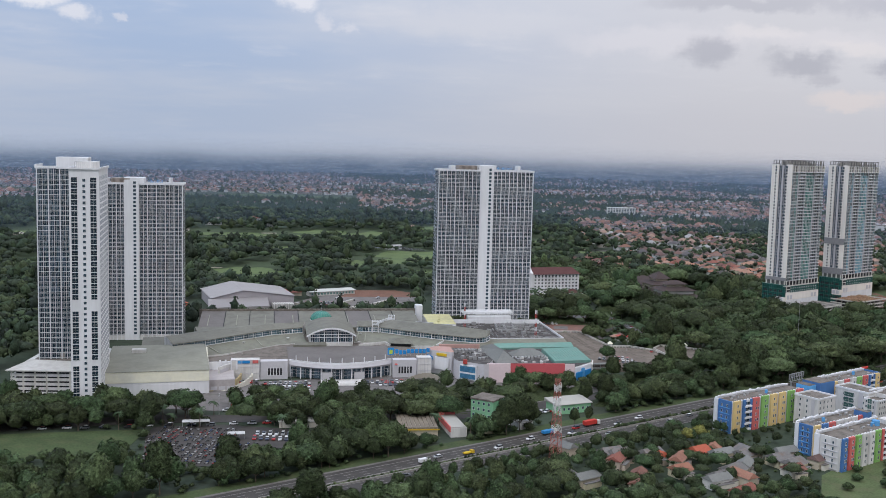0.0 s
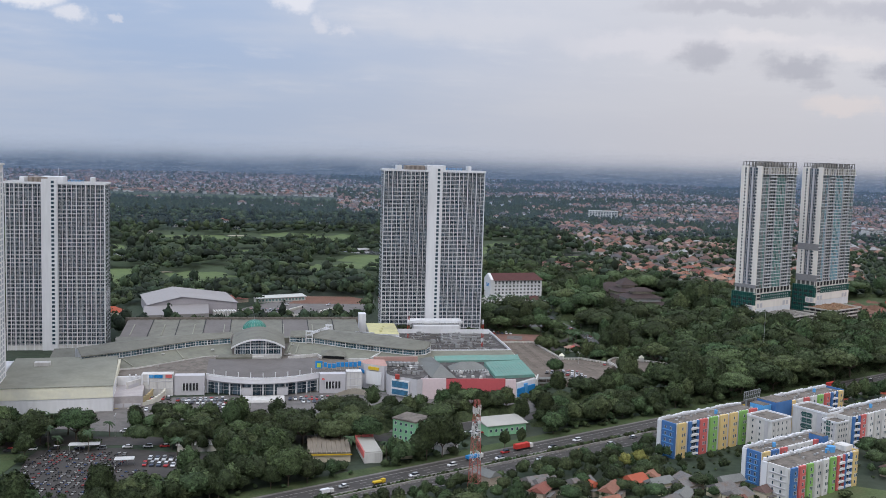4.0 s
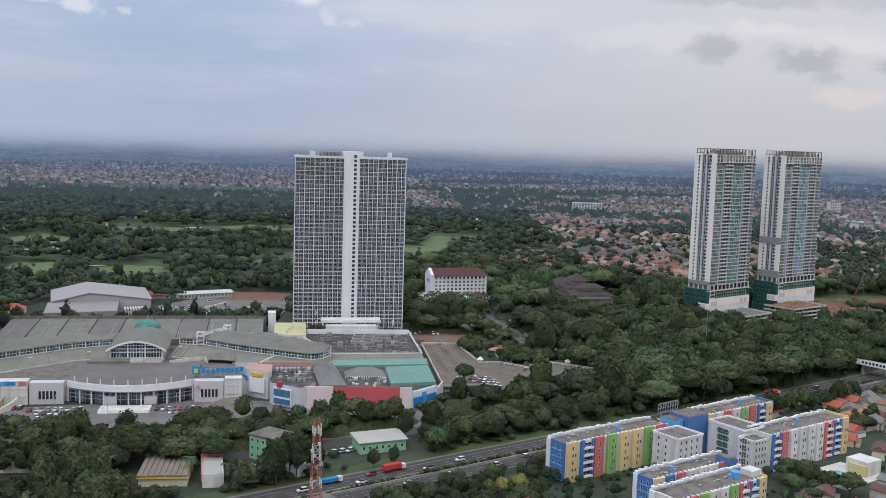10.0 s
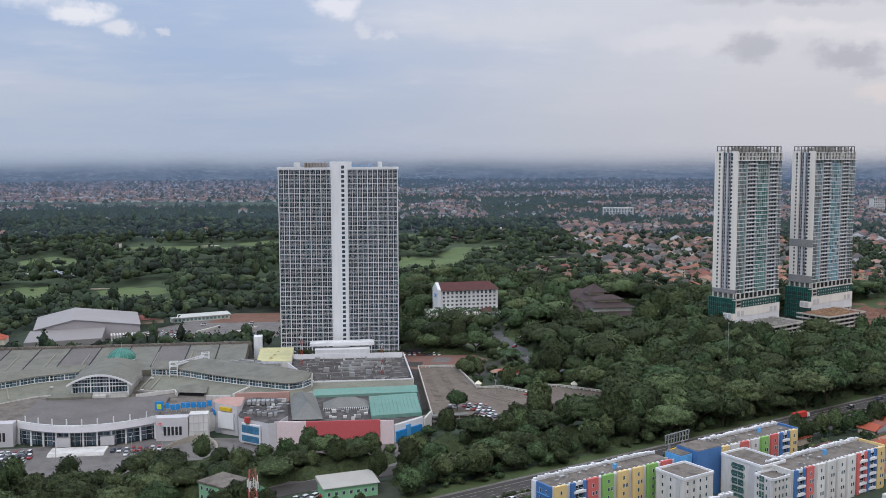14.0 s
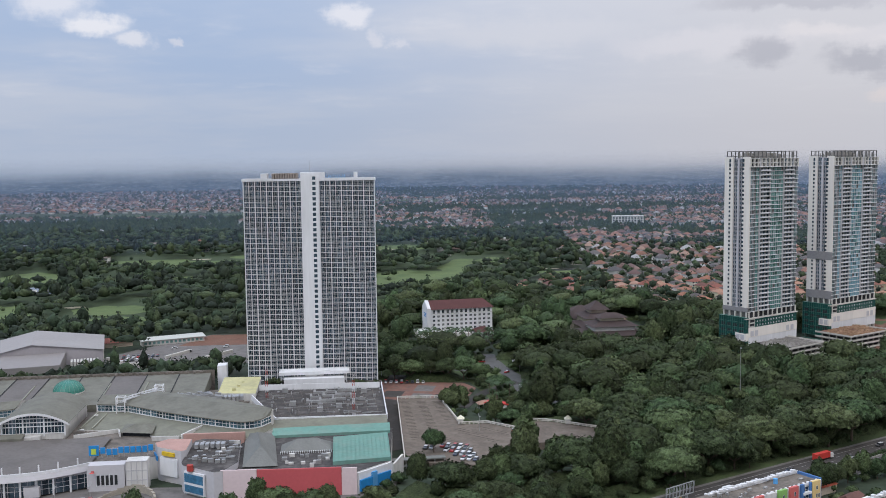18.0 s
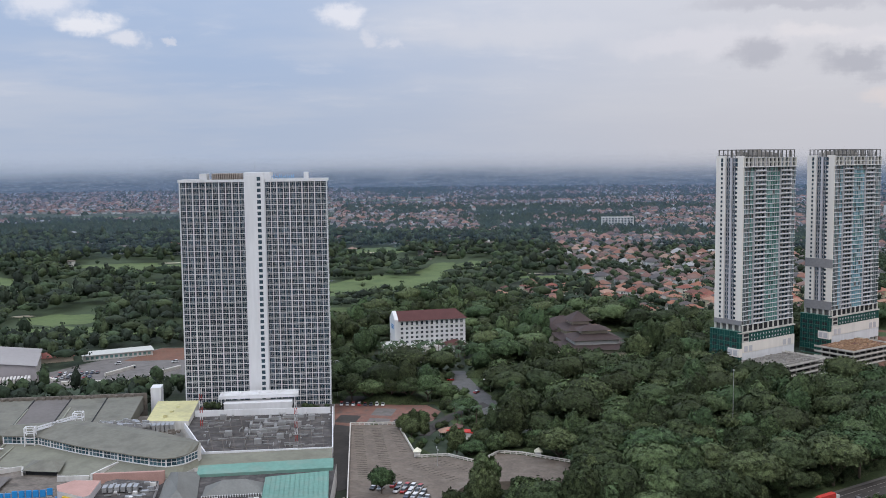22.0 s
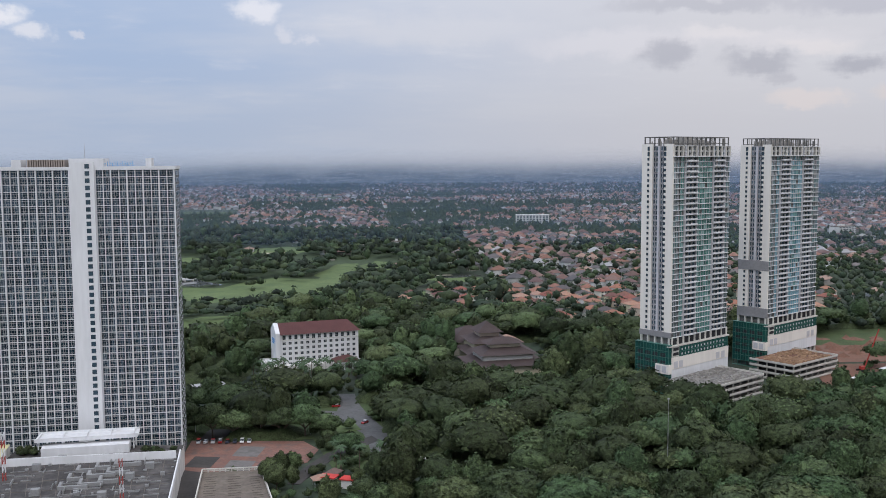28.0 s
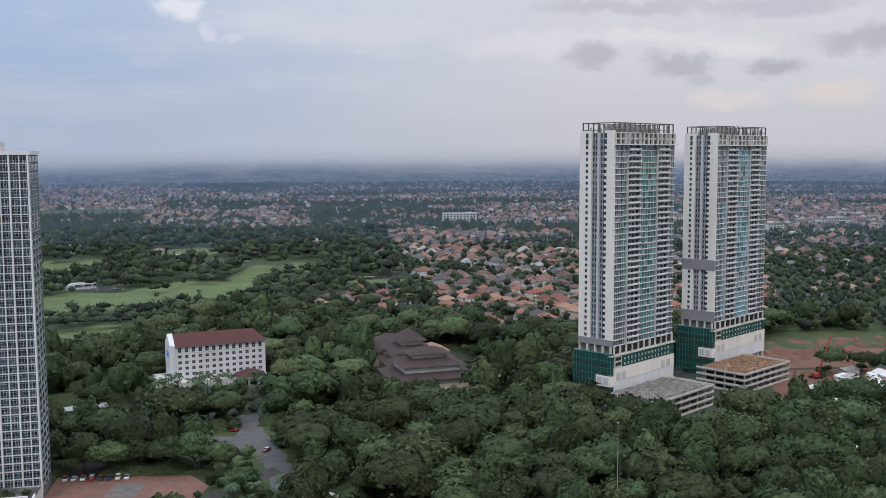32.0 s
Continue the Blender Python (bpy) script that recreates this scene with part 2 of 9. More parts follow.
PALECONC = mat("pale_new_concrete", (0.55, 0.53, 0.49), 0.85, 0.12, 0.1, 0.7, stain=(0.36, 0.34, 0.31), stain_amount=0.4, streak=0.3)
# painted shade of openings and deck insides; also black gutters, frames and chassis
DARK = mat("opening_shade_and_black", (0.03, 0.032, 0.035), 0.9, 0.3)
OLIVE = mat("grey_green_roof_sheet", (0.165, 0.163, 0.134), 0.7, 0.2, 0.06, 0.6, stain=(0.098, 0.093, 0.079), stain_amount=0.55)
OLIVE2 = mat("pale_olive_roof_sheet", (0.185, 0.186, 0.146), 0.7, 0.18, 0.06, 0.6, stain=(0.112, 0.109, 0.086), stain_amount=0.5)
GREYROOF = mat("grey_metal_roof", (0.142, 0.130, 0.122), 0.7, 0.2, 0.05, 0.6, stain=(0.098, 0.089, 0.082), stain_amount=0.5)
TEAL = mat("teal_metal_roof", (0.135, 0.27, 0.23), 0.65, 0.18, 0.06, 0.6, stain=(0.20, 0.27, 0.235), stain_amount=0.6)
SLATE = mat("dark_shingle_roof", (0.17, 0.175, 0.165), 0.8, 0.2, 0.1, 1.2, 0.2)
YELLOWROOF = mat("pale_yellow_roof_sheet", (0.52, 0.49, 0.26), 0.7, 0.15, 0.08, 0.6, stain=(0.36, 0.34, 0.22), stain_amount=0.6)
STAINED = mat("stained_concrete_roof", (0.060, 0.056, 0.055), 0.9, 0.45, 0.1, 0.8, 0.2, stain=(0.17, 0.158, 0.15), stain_amount=0.55)
FLATROOF = mat("weathered_flat_roof", (0.165, 0.145, 0.125), 0.9, 0.35, 0.12, 0.9, 0.2, stain=(0.072, 0.064, 0.057), stain_amount=0.7)
RED = mat("red_painted_wall", (0.50, 0.10, 0.11), 0.7, 0.08, 0.06, 0.8)
PINK = mat("pale_pink_wall", (0.66, 0.54, 0.55), 0.7, 0.08, 0.06, 0.8)
SALMON = mat("salmon_roof_edge", (0.42, 0.26, 0.225), 0.8, 0.15)
METAL = mat("galvanised_metal", (0.42, 0.42, 0.42), 0.45, 0.2, 0.3, 2.0, metal=0.6)
ASPHALT = mat("asphalt", (0.054, 0.050, 0.047), 0.9, 0.25, 0.05, 0.8, 0.1, stain=(0.084, 0.077, 0.070), stain_amount=0.5)
PAVE = mat("grey_paving", (0.155, 0.145, 0.138), 0.9, 0.2, 0.08, 0.7, stain=(0.09, 0.085, 0.08), stain_amount=0.6)
REDPAVE = mat("red_brick_paving", (0.20, 0.105, 0.082), 0.9, 0.3, 0.12, 1.0, stain=(0.12, 0.095, 0.085), stain_amount=0.75)
EARTH = mat("red_bare_earth", (0.165, 0.085, 0.060), 0.95, 0.3, 0.08, 0.8, 0.3, stain=(0.12, 0.085, 0.06), stain_amount=0.6)
GRASS = mat("rough_grass", (0.050, 0.074, 0.028), 0.95, 0.45, 0.06, 0.9, 0.3, stain=(0.085, 0.088, 0.042), stain_amount=0.4)
FAIRWAY = mat("mown_fairway_grass", (0.100, 0.138, 0.054), 0.95, 0.25, 0.025, 0.3, stain=(0.062, 0.10, 0.042), stain_amount=0.6)
ROUGHGRASS = mat("rough_of_the_golf_course", (0.044, 0.064, 0.030), 0.95, 0.35, 0.03, 0.4, stain=(0.036, 0.056, 0.028), stain_amount=0.7)
SAND = mat("bunker_sand", (0.55, 0.49, 0.38), 0.95, 0.1)
LINE = mat("white_road_paint", (0.26, 0.25, 0.235), 0.7, 0.15)
GROUND = mat("ground_of_soil_and_scrub", (0.036, 0.052, 0.032), 0.95, 0.5, 0.012, 0.25, 0.3, stain=(0.06, 0.066, 0.05), stain_amount=0.5)
BARK = mat("tree_bark", (0.11, 0.085, 0.065), 0.95, 0.3, 0.8, 4.0)
GREENS = ((0.043, 0.058, 0.025), (0.063, 0.099, 0.044), (0.037, 0.048, 0.021), (0.080, 0.112, 0.049), (0.042, 0.060, 0.026), (0.073, 0.093, 0.041), (0.048, 0.080, 0.035), (0.049, 0.067, 0.030), (0.037, 0.052, 0.023), (0.060, 0.087, 0.038))
# greens for far clumps, dimmed and blued in the colour for distance
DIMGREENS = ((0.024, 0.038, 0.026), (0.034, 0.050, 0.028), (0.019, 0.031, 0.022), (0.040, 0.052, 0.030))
LEAF = mat("tree_foliage", (0.04, 0.07, 0.02), 0.85, 0.75, 0.5, 2.0, 1.0, ramp=GREENS, by="object", spec=0.2, fleck=0.42)
LEAFFAR = mat("woodland_foliage", (0.038, 0.062, 0.02), 0.85, 0.75, 0.5, 1.8, 1.0, ramp=GREENS, by="tone", spec=0.2, fleck=0.42)
# far trees: the same foliage with distance's dimming painted into its greens
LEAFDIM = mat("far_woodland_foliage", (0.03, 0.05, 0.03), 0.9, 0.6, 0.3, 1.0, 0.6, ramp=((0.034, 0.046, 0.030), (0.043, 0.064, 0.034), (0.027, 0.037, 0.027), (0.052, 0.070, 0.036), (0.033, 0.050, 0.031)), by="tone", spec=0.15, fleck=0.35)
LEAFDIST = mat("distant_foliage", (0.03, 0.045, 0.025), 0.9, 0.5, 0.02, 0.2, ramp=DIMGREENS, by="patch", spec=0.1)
for m in (LEAF, LEAFFAR):
    for q in m.node_tree.nodes:
        if q.bl_idname == "ShaderNodeBump":
            q.inputs["Distance"].default_value = 1.1
PALM = mat("palm_fronds", (0.050, 0.085, 0.040), 0.7, 0.3, 0.3, 2.0, spec=0.3)
TERRA = ((0.270, 0.125, 0.084), (0.175, 0.084, 0.064), (0.32, 0.185, 0.130), (0.135, 0.068, 0.058), (0.095, 0.082, 0.082), (0.245, 0.118, 0.084), (0.31, 0.195, 0.148), (0.155, 0.100, 0.088), (0.215, 0.082, 0.062), (0.29, 0.145, 0.100))
TINROOF = mat("grey_tin_roof", (0.15, 0.145, 0.14), 0.7, 0.3, 0.15, 1.2, stain=(0.16, 0.10, 0.07), stain_amount=0.5)
TILE = mat("clay_roof_tiles", (0.28, 0.13, 0.08), 0.85, 0.22, 0.15, 1.5, 0.2, ramp=TERRA, by="object")
TILEFAR = mat("roofs_of_many_colours", (0.28, 0.13, 0.08), 0.85, 0.2, 0.1, 0.6, ramp=((0.189, 0.099, 0.073), (0.232, 0.129, 0.099), (0.112, 0.069, 0.060), (0.086, 0.082, 0.086), (0.138, 0.120, 0.116), (0.206, 0.103, 0.077), (0.103, 0.095, 0.095), (0.275, 0.275, 0.275), (0.146, 0.086, 0.073), (0.267, 0.181, 0.142), (0.120, 0.077, 0.073), (0.172, 0.112, 0.095)), by="island")
HOUSEWALL = mat("house_walls", (0.55, 0.52, 0.46), 0.85, 0.12, 0.2, 1.2, ramp=((0.60, 0.57, 0.50), (0.52, 0.46, 0.36), (0.66, 0.65, 0.62), (0.50, 0.42, 0.34), (0.58, 0.53, 0.38)), by="object")
WALLFAR = mat("walls_of_many_houses", (0.5, 0.48, 0.44), 0.85, 0.15, ramp=((0.386, 0.386, 0.377), (0.534, 0.534, 0.534), (0.239, 0.230, 0.221), (0.331, 0.313, 0.294), (0.607, 0.607, 0.607)), by="island")
MAROON = mat("maroon_tile_roof", (0.088, 0.034, 0.032), 0.75, 0.2, 0.15, 1.4, 0.2)
BROWNROOF = mat("dark_brown_shingle_roof", (0.062, 0.045, 0.043), 0.85, 0.25, 0.15, 1.4, 0.2)
RUST = mat("red_lacquered_steel", (0.34, 0.05, 0.04), 0.6, 0.2)
WATER = mat("pond_water", (0.12, 0.13, 0.13), 0.08, 0.1, 0.02, 0.2, spec=0.6)
POOL = mat("swimming_pool_water", (0.10, 0.42, 0.50), 0.1, 0.1, spec=0.6)
TYRE = mat("black_rubber", (0.02, 0.02, 0.02), 0.9, 0.2)
CARGLASS = mat("car_glass", (0.02, 0.025, 0.03), 0.1, 0.2, spec=0.6)
CARS = mat("car_paint", (0.6, 0.6, 0.6), 0.3, 0.05, ramp=((0.70, 0.70, 0.71), (0.62, 0.62, 0.63), (0.03, 0.03, 0.035), (0.35, 0.36, 0.37), (0.68, 0.68, 0.69), (0.16, 0.17, 0.18), (0.36, 0.03, 0.03), (0.05, 0.06, 0.09)), by="object", coat=0.4)
PAINT = {k: mat(k + "_paint", c, 0.65, 0.12, 0.1, 0.9, stain=tuple(x * 0.6 for x in c), stain_amount=0.25, streak=0.3) for k, c in dict(
    blue=(0.065, 0.165, 0.37), red=(0.55, 0.13, 0.12), green=(0.22, 0.42, 0.12), yellow=(0.66, 0.49, 0.22), sky=(0.10, 0.33, 0.62),
    mint=(0.23, 0.47, 0.28), orange=(0.62, 0.25, 0.10), gold=(0.62, 0.42, 0.03), signblue=(0.02, 0.22, 0.52), lime=(0.45, 0.55, 0.08), truckred=(0.50, 0.045, 0.035), black=(0.03, 0.03, 0.03)).items()}


# ---- mesh helpers ----
class Geo:
    """Collects faces for one mesh. at: a place and a turn in degrees applied to all that is added."""

    def __init__(self, at=(0, 0, 0), turn=0.0):
        self.v, self.f, self.k = [], [], []
        self.at, self.c, self.s = at, math.cos(radians(turn)), math.sin(radians(turn))

    def p(self, x, y, z):
        self.v.append((self.at[0] + x * self.c - y * self.s, self.at[1] + x * self.s + y * self.c, self.at[2] + z))
        return len(self.v) - 1

    def face(self, pts, k=0):
        self.f.append([self.p(*q) for q in pts])
        self.k.append(k)

    def box(self, x0, x1, y0, y1, z0, z1, k=0, top=None):
        i = [self.p(x, y, z) for z in (z0, z1) for x, y in ((x0, y0), (x1, y0), (x1, y1), (x0, y1))]
        for q in ((0, 1, 5, 4), (1, 2, 6, 5), (2, 3, 7, 6), (3, 0, 4, 7), (3, 2, 1, 0)):
            self.f.append([i[j] for j in q])
            self.k.append(k)
        self.f.append([i[j] for j in (4, 5, 6, 7)])
        self.k.append(k if top is None else top)
        return self

    def prism(self, pts, z0, z1, k=0, top=None):
        """pts: corners, anticlockwise; z1 may be a list, a height for each corner."""
        zs = z1 if isinstance(z1, (list, tuple)) else [z1] * len(pts)
        a = [self.p(x, y, z0) for x, y in pts]
        b = [self.p(x, y, z) for (x, y), z in zip(pts, zs)]
        m = len(pts)
        for i in range(m):
            j = (i + 1) % m
            self.f.append([a[i], a[j], b[j], b[i]])
            self.k.append(k)
        self.f.append(b)
        self.k.append(k if top is None else top)
        self.f.append(a[::-1])
        self.k.append(k)
        return self

    def cyl(self, x, y, z0, z1, r0, r1=None, n=8, k=0):
        r1 = r0 if r1 is None else r1
        a = [self.p(x + r0 * math.cos(t), y + r0 * math.sin(t), z0) for t in (2 * math.pi * i / n for i in range(n))]
        b = [self.p(x + r1 * math.cos(t), y + r1 * math.sin(t), z1) for t in (2 * math.pi * i / n for i in range(n))]
        for i in range(n):
            j = (i + 1) % n
            self.f.append([a[i], a[j], b[j], b[i]])
            self.k.append(k)
        self.f.append(b)
        self.k.append(k)
        return self

    def bar(self, a, b, r, k=0):
        """A square bar from a to b."""
        a, b = Vector(a), Vector(b)
        d = (b - a).normalized()
        u = d.cross(Vector((0, 0, 1)))
        u = Vector((1, 0, 0)) if u.length < 0.01 else u.normalized()
        w = d.cross(u)
        i = [self.p(*(q + u * s * r + w * t * r)) for q in (a, b) for s, t in ((-1, -1), (1, -1), (1, 1), (-1, 1))]
        for q in ((0, 1, 5, 4), (1, 2, 6, 5), (2, 3, 7, 6), (3, 0, 4, 7), (4, 5, 6, 7), (3, 2, 1, 0)):
            self.f.append([i[j] for j in q])
            self.k.append(k)
        return self

    def hip(self, x0, x1, y0, y1, z, h, over=0.5, k=0, ridge=None):
        """A hipped roof, with its soffit; ridge: how far the ridge is set in from both ends."""
        x0, x1, y0, y1 = x0 - over, x1 + over, y0 - over, y1 + over
        c = [(x0, y0, z), (x1, y0, z), (x1, y1, z), (x0, y1, z)]
        if x1 - x0 >= y1 - y0:
            e = (y1 - y0) / 2 if ridge is None else ridge
            r = [(x0 + e, (y0 + y1) / 2, z + h), (x1 - e, (y0 + y1) / 2, z + h)]
            fs = ((c[0], c[1], r[1], r[0]), (c[2], c[3], r[0], r[1]), (c[1], c[2], r[1]), (c[3], c[0], r[0]))
        else:
            e = (x1 - x0) / 2 if ridge is None else ridge
            r = [((x0 + x1) / 2, y0 + e, z + h), ((x0 + x1) / 2, y1 - e, z + h)]
            fs = ((c[1], c[2], r[1], r[0]), (c[3], c[0], r[0], r[1]), (c[0], c[1], r[0]), (c[2], c[3], r[1]))
        for q in fs:
            self.face(q, k)
        self.face(c[::-1], k)
        return self

    def mesh(self, name, mats, smooth=False):
        me = bpy.data.meshes.new(name)
        me.from_pydata(self.v, [], self.f)
        for m in mats:
            me.materials.append(m)
        if len(mats) > 1:
            me.polygons.foreach_set("material_index", self.k)
        if smooth:
            me.polygons.foreach_set("use_smooth", [True] * len(self.f))
        me.update()
        return me


def part(name, geo, mats, parent, label="", smooth=False):
    """One mesh object under a thing or a part; a Geo, or a mesh that several parts share."""
    data = geo if isinstance(geo, bpy.types.Mesh) else geo.mesh(name, mats if isinstance(mats, tuple) else (mats,), smooth)
    ob = new(name, data)
    ob.parent = parent
    return tagged(ob, label)


def thing(name, m, label, category, group="", kind=""):
    ob = new(name)
    ob.matrix_world = m
    ob.empty_display_size = 0.5
    return tagged(ob, label, category, group, kind)


def single(name, geo, mats, label, category, group="", kind="", m=None, smooth=False):
    """A thing that is one mesh."""
    ob = new(name, geo.mesh(name, mats if isinstance(mats, tuple) else (mats,), smooth))
    if m is not None:
        ob.matrix_world = m
    return tagged(ob, label, category, group, kind)


def place(ob, x, y, z=0.0):
    """Moves a part to x, y, z within its thing."""
    ob.location = (x, y, z)
    return ob


def inside(x, y, poly):
    hit = False
    j = len(poly) - 1
    for i in range(len(poly)):
        (xi, yi), (xj, yj) = poly[i], poly[j]
        if (yi > y) != (yj > y) and x < (xj - xi) * (y - yi) / (yj - yi) + xi:
            hit = not hit
        j = i
    return hit


# ---- ground, roads and lawns ----
g = Geo()
g.face([(-7000, -2500, 0), (7000, -2500, 0), (7000, 7000, 0), (-7000, 7000, 0)])
single("ground", g, GROUND, "flat ground of dark scrub and soil reaching the horizon", "ground", kind="structure")

# the motorway's own frame: s along it, n across it, to the north-west
ROAD = (140.0, 488.0)
ROAD_TURN = 35.7
RC, RS = math.cos(radians(ROAD_TURN)), math.sin(radians(ROAD_TURN))


def on_road(s, n):
    return ROAD[0] + s * RC - n * RS, ROAD[1] + s * RS + n * RC


def road_sn(x, y):
    dx, dy = x - ROAD[0], y - ROAD[1]
    return dx * RC + dy * RS, -dx * RS + dy * RC


g = Geo((*ROAD, 0), ROAD_TURN)
g.box(-900, 1500, 28, 40.5, -0.3, 0.12)
g.box(-900, 1500, 14.5, 25, -0.3, 0.12)
motorway = single("road", g, ASPHALT, "dual carriageway of worn grey asphalt", "road", kind="structure")
g = Geo((*ROAD, 0), ROAD_TURN)
for n in (28.9, 37.6, 24.3, 15.2):
    g.box(-500, 700, n - 0.12, n + 0.12, 0.12, 0.135)
for n in (31.8, 34.7, 21.3, 18.2):
    for i in range(150):
        g.box(-500 + i * 8, -496.5 + i * 8, n - 0.09, n + 0.09, 0.12, 0.135)
single("road_marking", g, LINE, "white lane lines on the asphalt", "road marking", kind="structure")
g = Geo((*ROAD, 0), ROAD_TURN)
g.box(-900, 1500, 24.95, 25.4, -0.3, 0.8)
g.box(-900, 1500, 27.6, 28.05, -0.3, 0.8)
single("kerb", g, CONCRETE, "low concrete barriers along the median", "kerb", kind="structure")
g = Geo((*ROAD, 0), ROAD_TURN)
g.box(-900, 1500, 40.55, 42.2, -0.3, 0.2)
single("pavement", g, PAVE, "pale concrete shoulder strip beside the carriageway", "pavement", kind="structure")
g = Geo((*ROAD, 0), ROAD_TURN)
g.box(-900, 1500, 42.25, 50, -0.3, 0.15)
g.box(-900, 1500, 25.45, 27.55, -0.3, 0.3)
single("verge", g, GRASS, "grass verge beside the motorway", "verge", kind="structure")


def sheet(name, pts, material, label, category, z=0.1, thick=0.4):
    g = Geo()
    g.prism(pts, z - thick, z)
    return single(name, g, material, label, category, kind="structure")


def blob(cx, cy, rx, ry, turn, seed, n=44, rough=0.22):
    """The uneven outline of a lawn or pond."""
    out = []
    for i in range(n):
        a = 2 * math.pi * i / n
        r = 1 + rough * noise.noise(Vector((2 * math.cos(a), 2 * math.sin(a), seed * 7.3))) * 2
        x, y = rx * r * math.cos(a), ry * r * math.sin(a)
        c, s = math.cos(radians(turn)), math.sin(radians(turn))
        out.append((cx + x * c - y * s, cy + x * s + y * c))
    return out


FAIRWAYS = [
    (-24, 1262, 58, 50, -7, 1), (45, 1318, 56, 56, 12, 2), (84, 1425, 20, 90, -3, 3), (-114, 1540, 36, 70, -10, 4), (-13, 1680, 36, 58, -5, 5), (128, 1490, 20, 44, 0, 6),
    (219, 1355, 40, 20, -7, 7), (12, 1100, 40, 26, -6, 8), (-60, 1195, 26, 30, 8, 9), (-408, 1317, 34, 66, 20, 10), (-300, 1030, 32, 76, 22, 11), (-212, 1066, 32, 30, 10, 12),
    (-195, 995, 46, 36, 10, 13), (-262, 1470, 84, 36, 12, 14), (-190, 1568, 40, 42, 10, 15), (-213, 1318, 24, 14, 5, 16), (-99, 1162, 12, 28, 8, 17), (-330, 1500, 50, 26, 10, 18),
    (-560, 1450, 70, 40, 0, 19), (-430, 1130, 50, 24, 20, 20), (-110, 1010, 34, 20, 10, 21), (165, 1255, 24, 14, 20, 22),
    (-430, 2660, 190, 62, -4, 23), (-760, 2640, 140, 46, -4, 24), (-230, 3420, 230, 110, 0, 25), (-70, 2050, 60, 20, 8, 26), (150, 2760, 90, 60, 0, 27)]
LAWNS = []
sheet("lawn", [(-900, 960), (-20, 990), (120, 1160), (215, 1420), (240, 1780), (-300, 1800), (-900, 1740)], ROUGHGRASS, "rough grass of the golf course", "lawn", 0.08)
for i, (cx, cy, rx, ry, turn, seed) in enumerate(FAIRWAYS):
    pts = blob(cx, cy, rx, ry, turn, seed)
    LAWNS.append(pts)
    sheet("lawn", pts, FAIRWAY if cy < 1900 else GRASS, "mown golf fairway among trees" if cy < 1900 else "open green field", "lawn", 0.12 + 0.004 * i)
for i, (cx, cy, r) in enumerate(((-28, 1655, 7), (-12, 1662, 6), (-20, 1630, 5), (30, 1232, 5), (-255, 1085, 6), (-270, 1530, 7), (140, 1470, 6), (200, 1392, 5))):
    sheet("bunker", blob(cx, cy, r * 1.6, r * 0.8, 10, 40 + i), SAND, "pale sand bunker in the fairway", "bunker", 0.3)
POND = blob(-66, 1352, 40, 22, -38, 50)
POND2 = blob(-346, 1205, 20, 36, 18, 51)
sheet("pond", POND, WATER, "still grey pond on the golf course", "water", 0.28)
sheet("pond", POND2, WATER, "still grey pond on the golf course", "water", 0.28)
sheet("pond", blob(212, 1380, 30, 9, 15, 52), WATER, "narrow pond beside the estate", "water", 0.3)

# paved areas round the mall
FRONT = [(-150, 500), (-60, 494), (60, 520), (92, 560), (96, 600), (20, 590), (-30, 586), (-118, 560), (-150, 545)]
sheet("parking_lot", FRONT, PAVE, "grey paved forecourt and car park before the mall", "car park", 0.08)
BOULEVARD = [(-330, 420), (-206, 452), (-144, 473), (-60, 482), (20, 496), (120, 562), (118, 572), (16, 508), (-60, 494), (-146, 487), (-210, 466), (-330, 436)]
sheet("road", BOULEVARD, ASPHALT, "asphalt boulevard under a row of trees", "road", 0.13)
MOTO = [(-138, 452), (-126, 408), (-92, 410), (-88, 430), (-66, 440), (-60, 466), (-106, 473), (-138, 466)]
sheet("parking_lot", MOTO, ASPHALT, "worn paved lot full of motorcycles", "car park", 0.16)
GRASSLOT = [(-215, 412), (-140, 416), (-140, 462), (-208, 447)]
sheet("lawn", GRASSLOT, GRASS, "rough open grass beside the boulevard", "lawn", 0.15)
SIDEROAD = [(88, 640), (97, 646), (82, 735), (80, 800), (68, 800), (70, 735)]
sheet("road", SIDEROAD, ASPHALT, "service road between the mall and the parking deck", "road", 0.14)
PLAZA = [(68, 742), (84, 735), (104, 732), (110, 740), (121, 748), (124, 766), (116, 779), (66, 782)]
sheet("pavement", PLAZA, REDPAVE, "red brick paved square with worn patches", "pavement", 0.16)
for i, (x0, y0) in enumerate(((71, 744), (87, 738), (100, 736), (88, 758))):
    sheet("pavement", [(x0, y0), (x0 + 11, y0 - 1.5), (x0 + 12.5, y0 + 13), (x0 + 1.5, y0 + 14.5)], PAVE if i % 2 else ASPHALT, "worn grey paved patch in the red square", "pavement", 0.18)
HOTELROAD = [(112, 812), (126, 814), (142, 790), (145, 776), (147, 759), (161, 739), (173, 723), (187, 707), (215, 684), (220, 690), (194, 715), (181, 731), (169, 747), (157, 763), (154, 780), (152, 796), (143, 822), (136, 850), (134, 866), (124, 866), (128, 845), (127, 830), (100, 836), (62, 876), (30, 890), (30, 870), (60, 864), (92, 827)]
sheet("road", HOTELROAD, mat("bleached_asphalt", (0.105, 0.104, 0.104), 0.9, 0.25, 0.1, 0.8, stain=(0.07, 0.07, 0.07), stain_amount=0.5), "asphalt avenue with a branching junction among trees", "road", 0.15)
GARDENLANE = [(146, 786), (150, 778), (134, 758), (126, 738), (121, 720), (116, 721), (120, 740), (128, 760), (138, 774)]
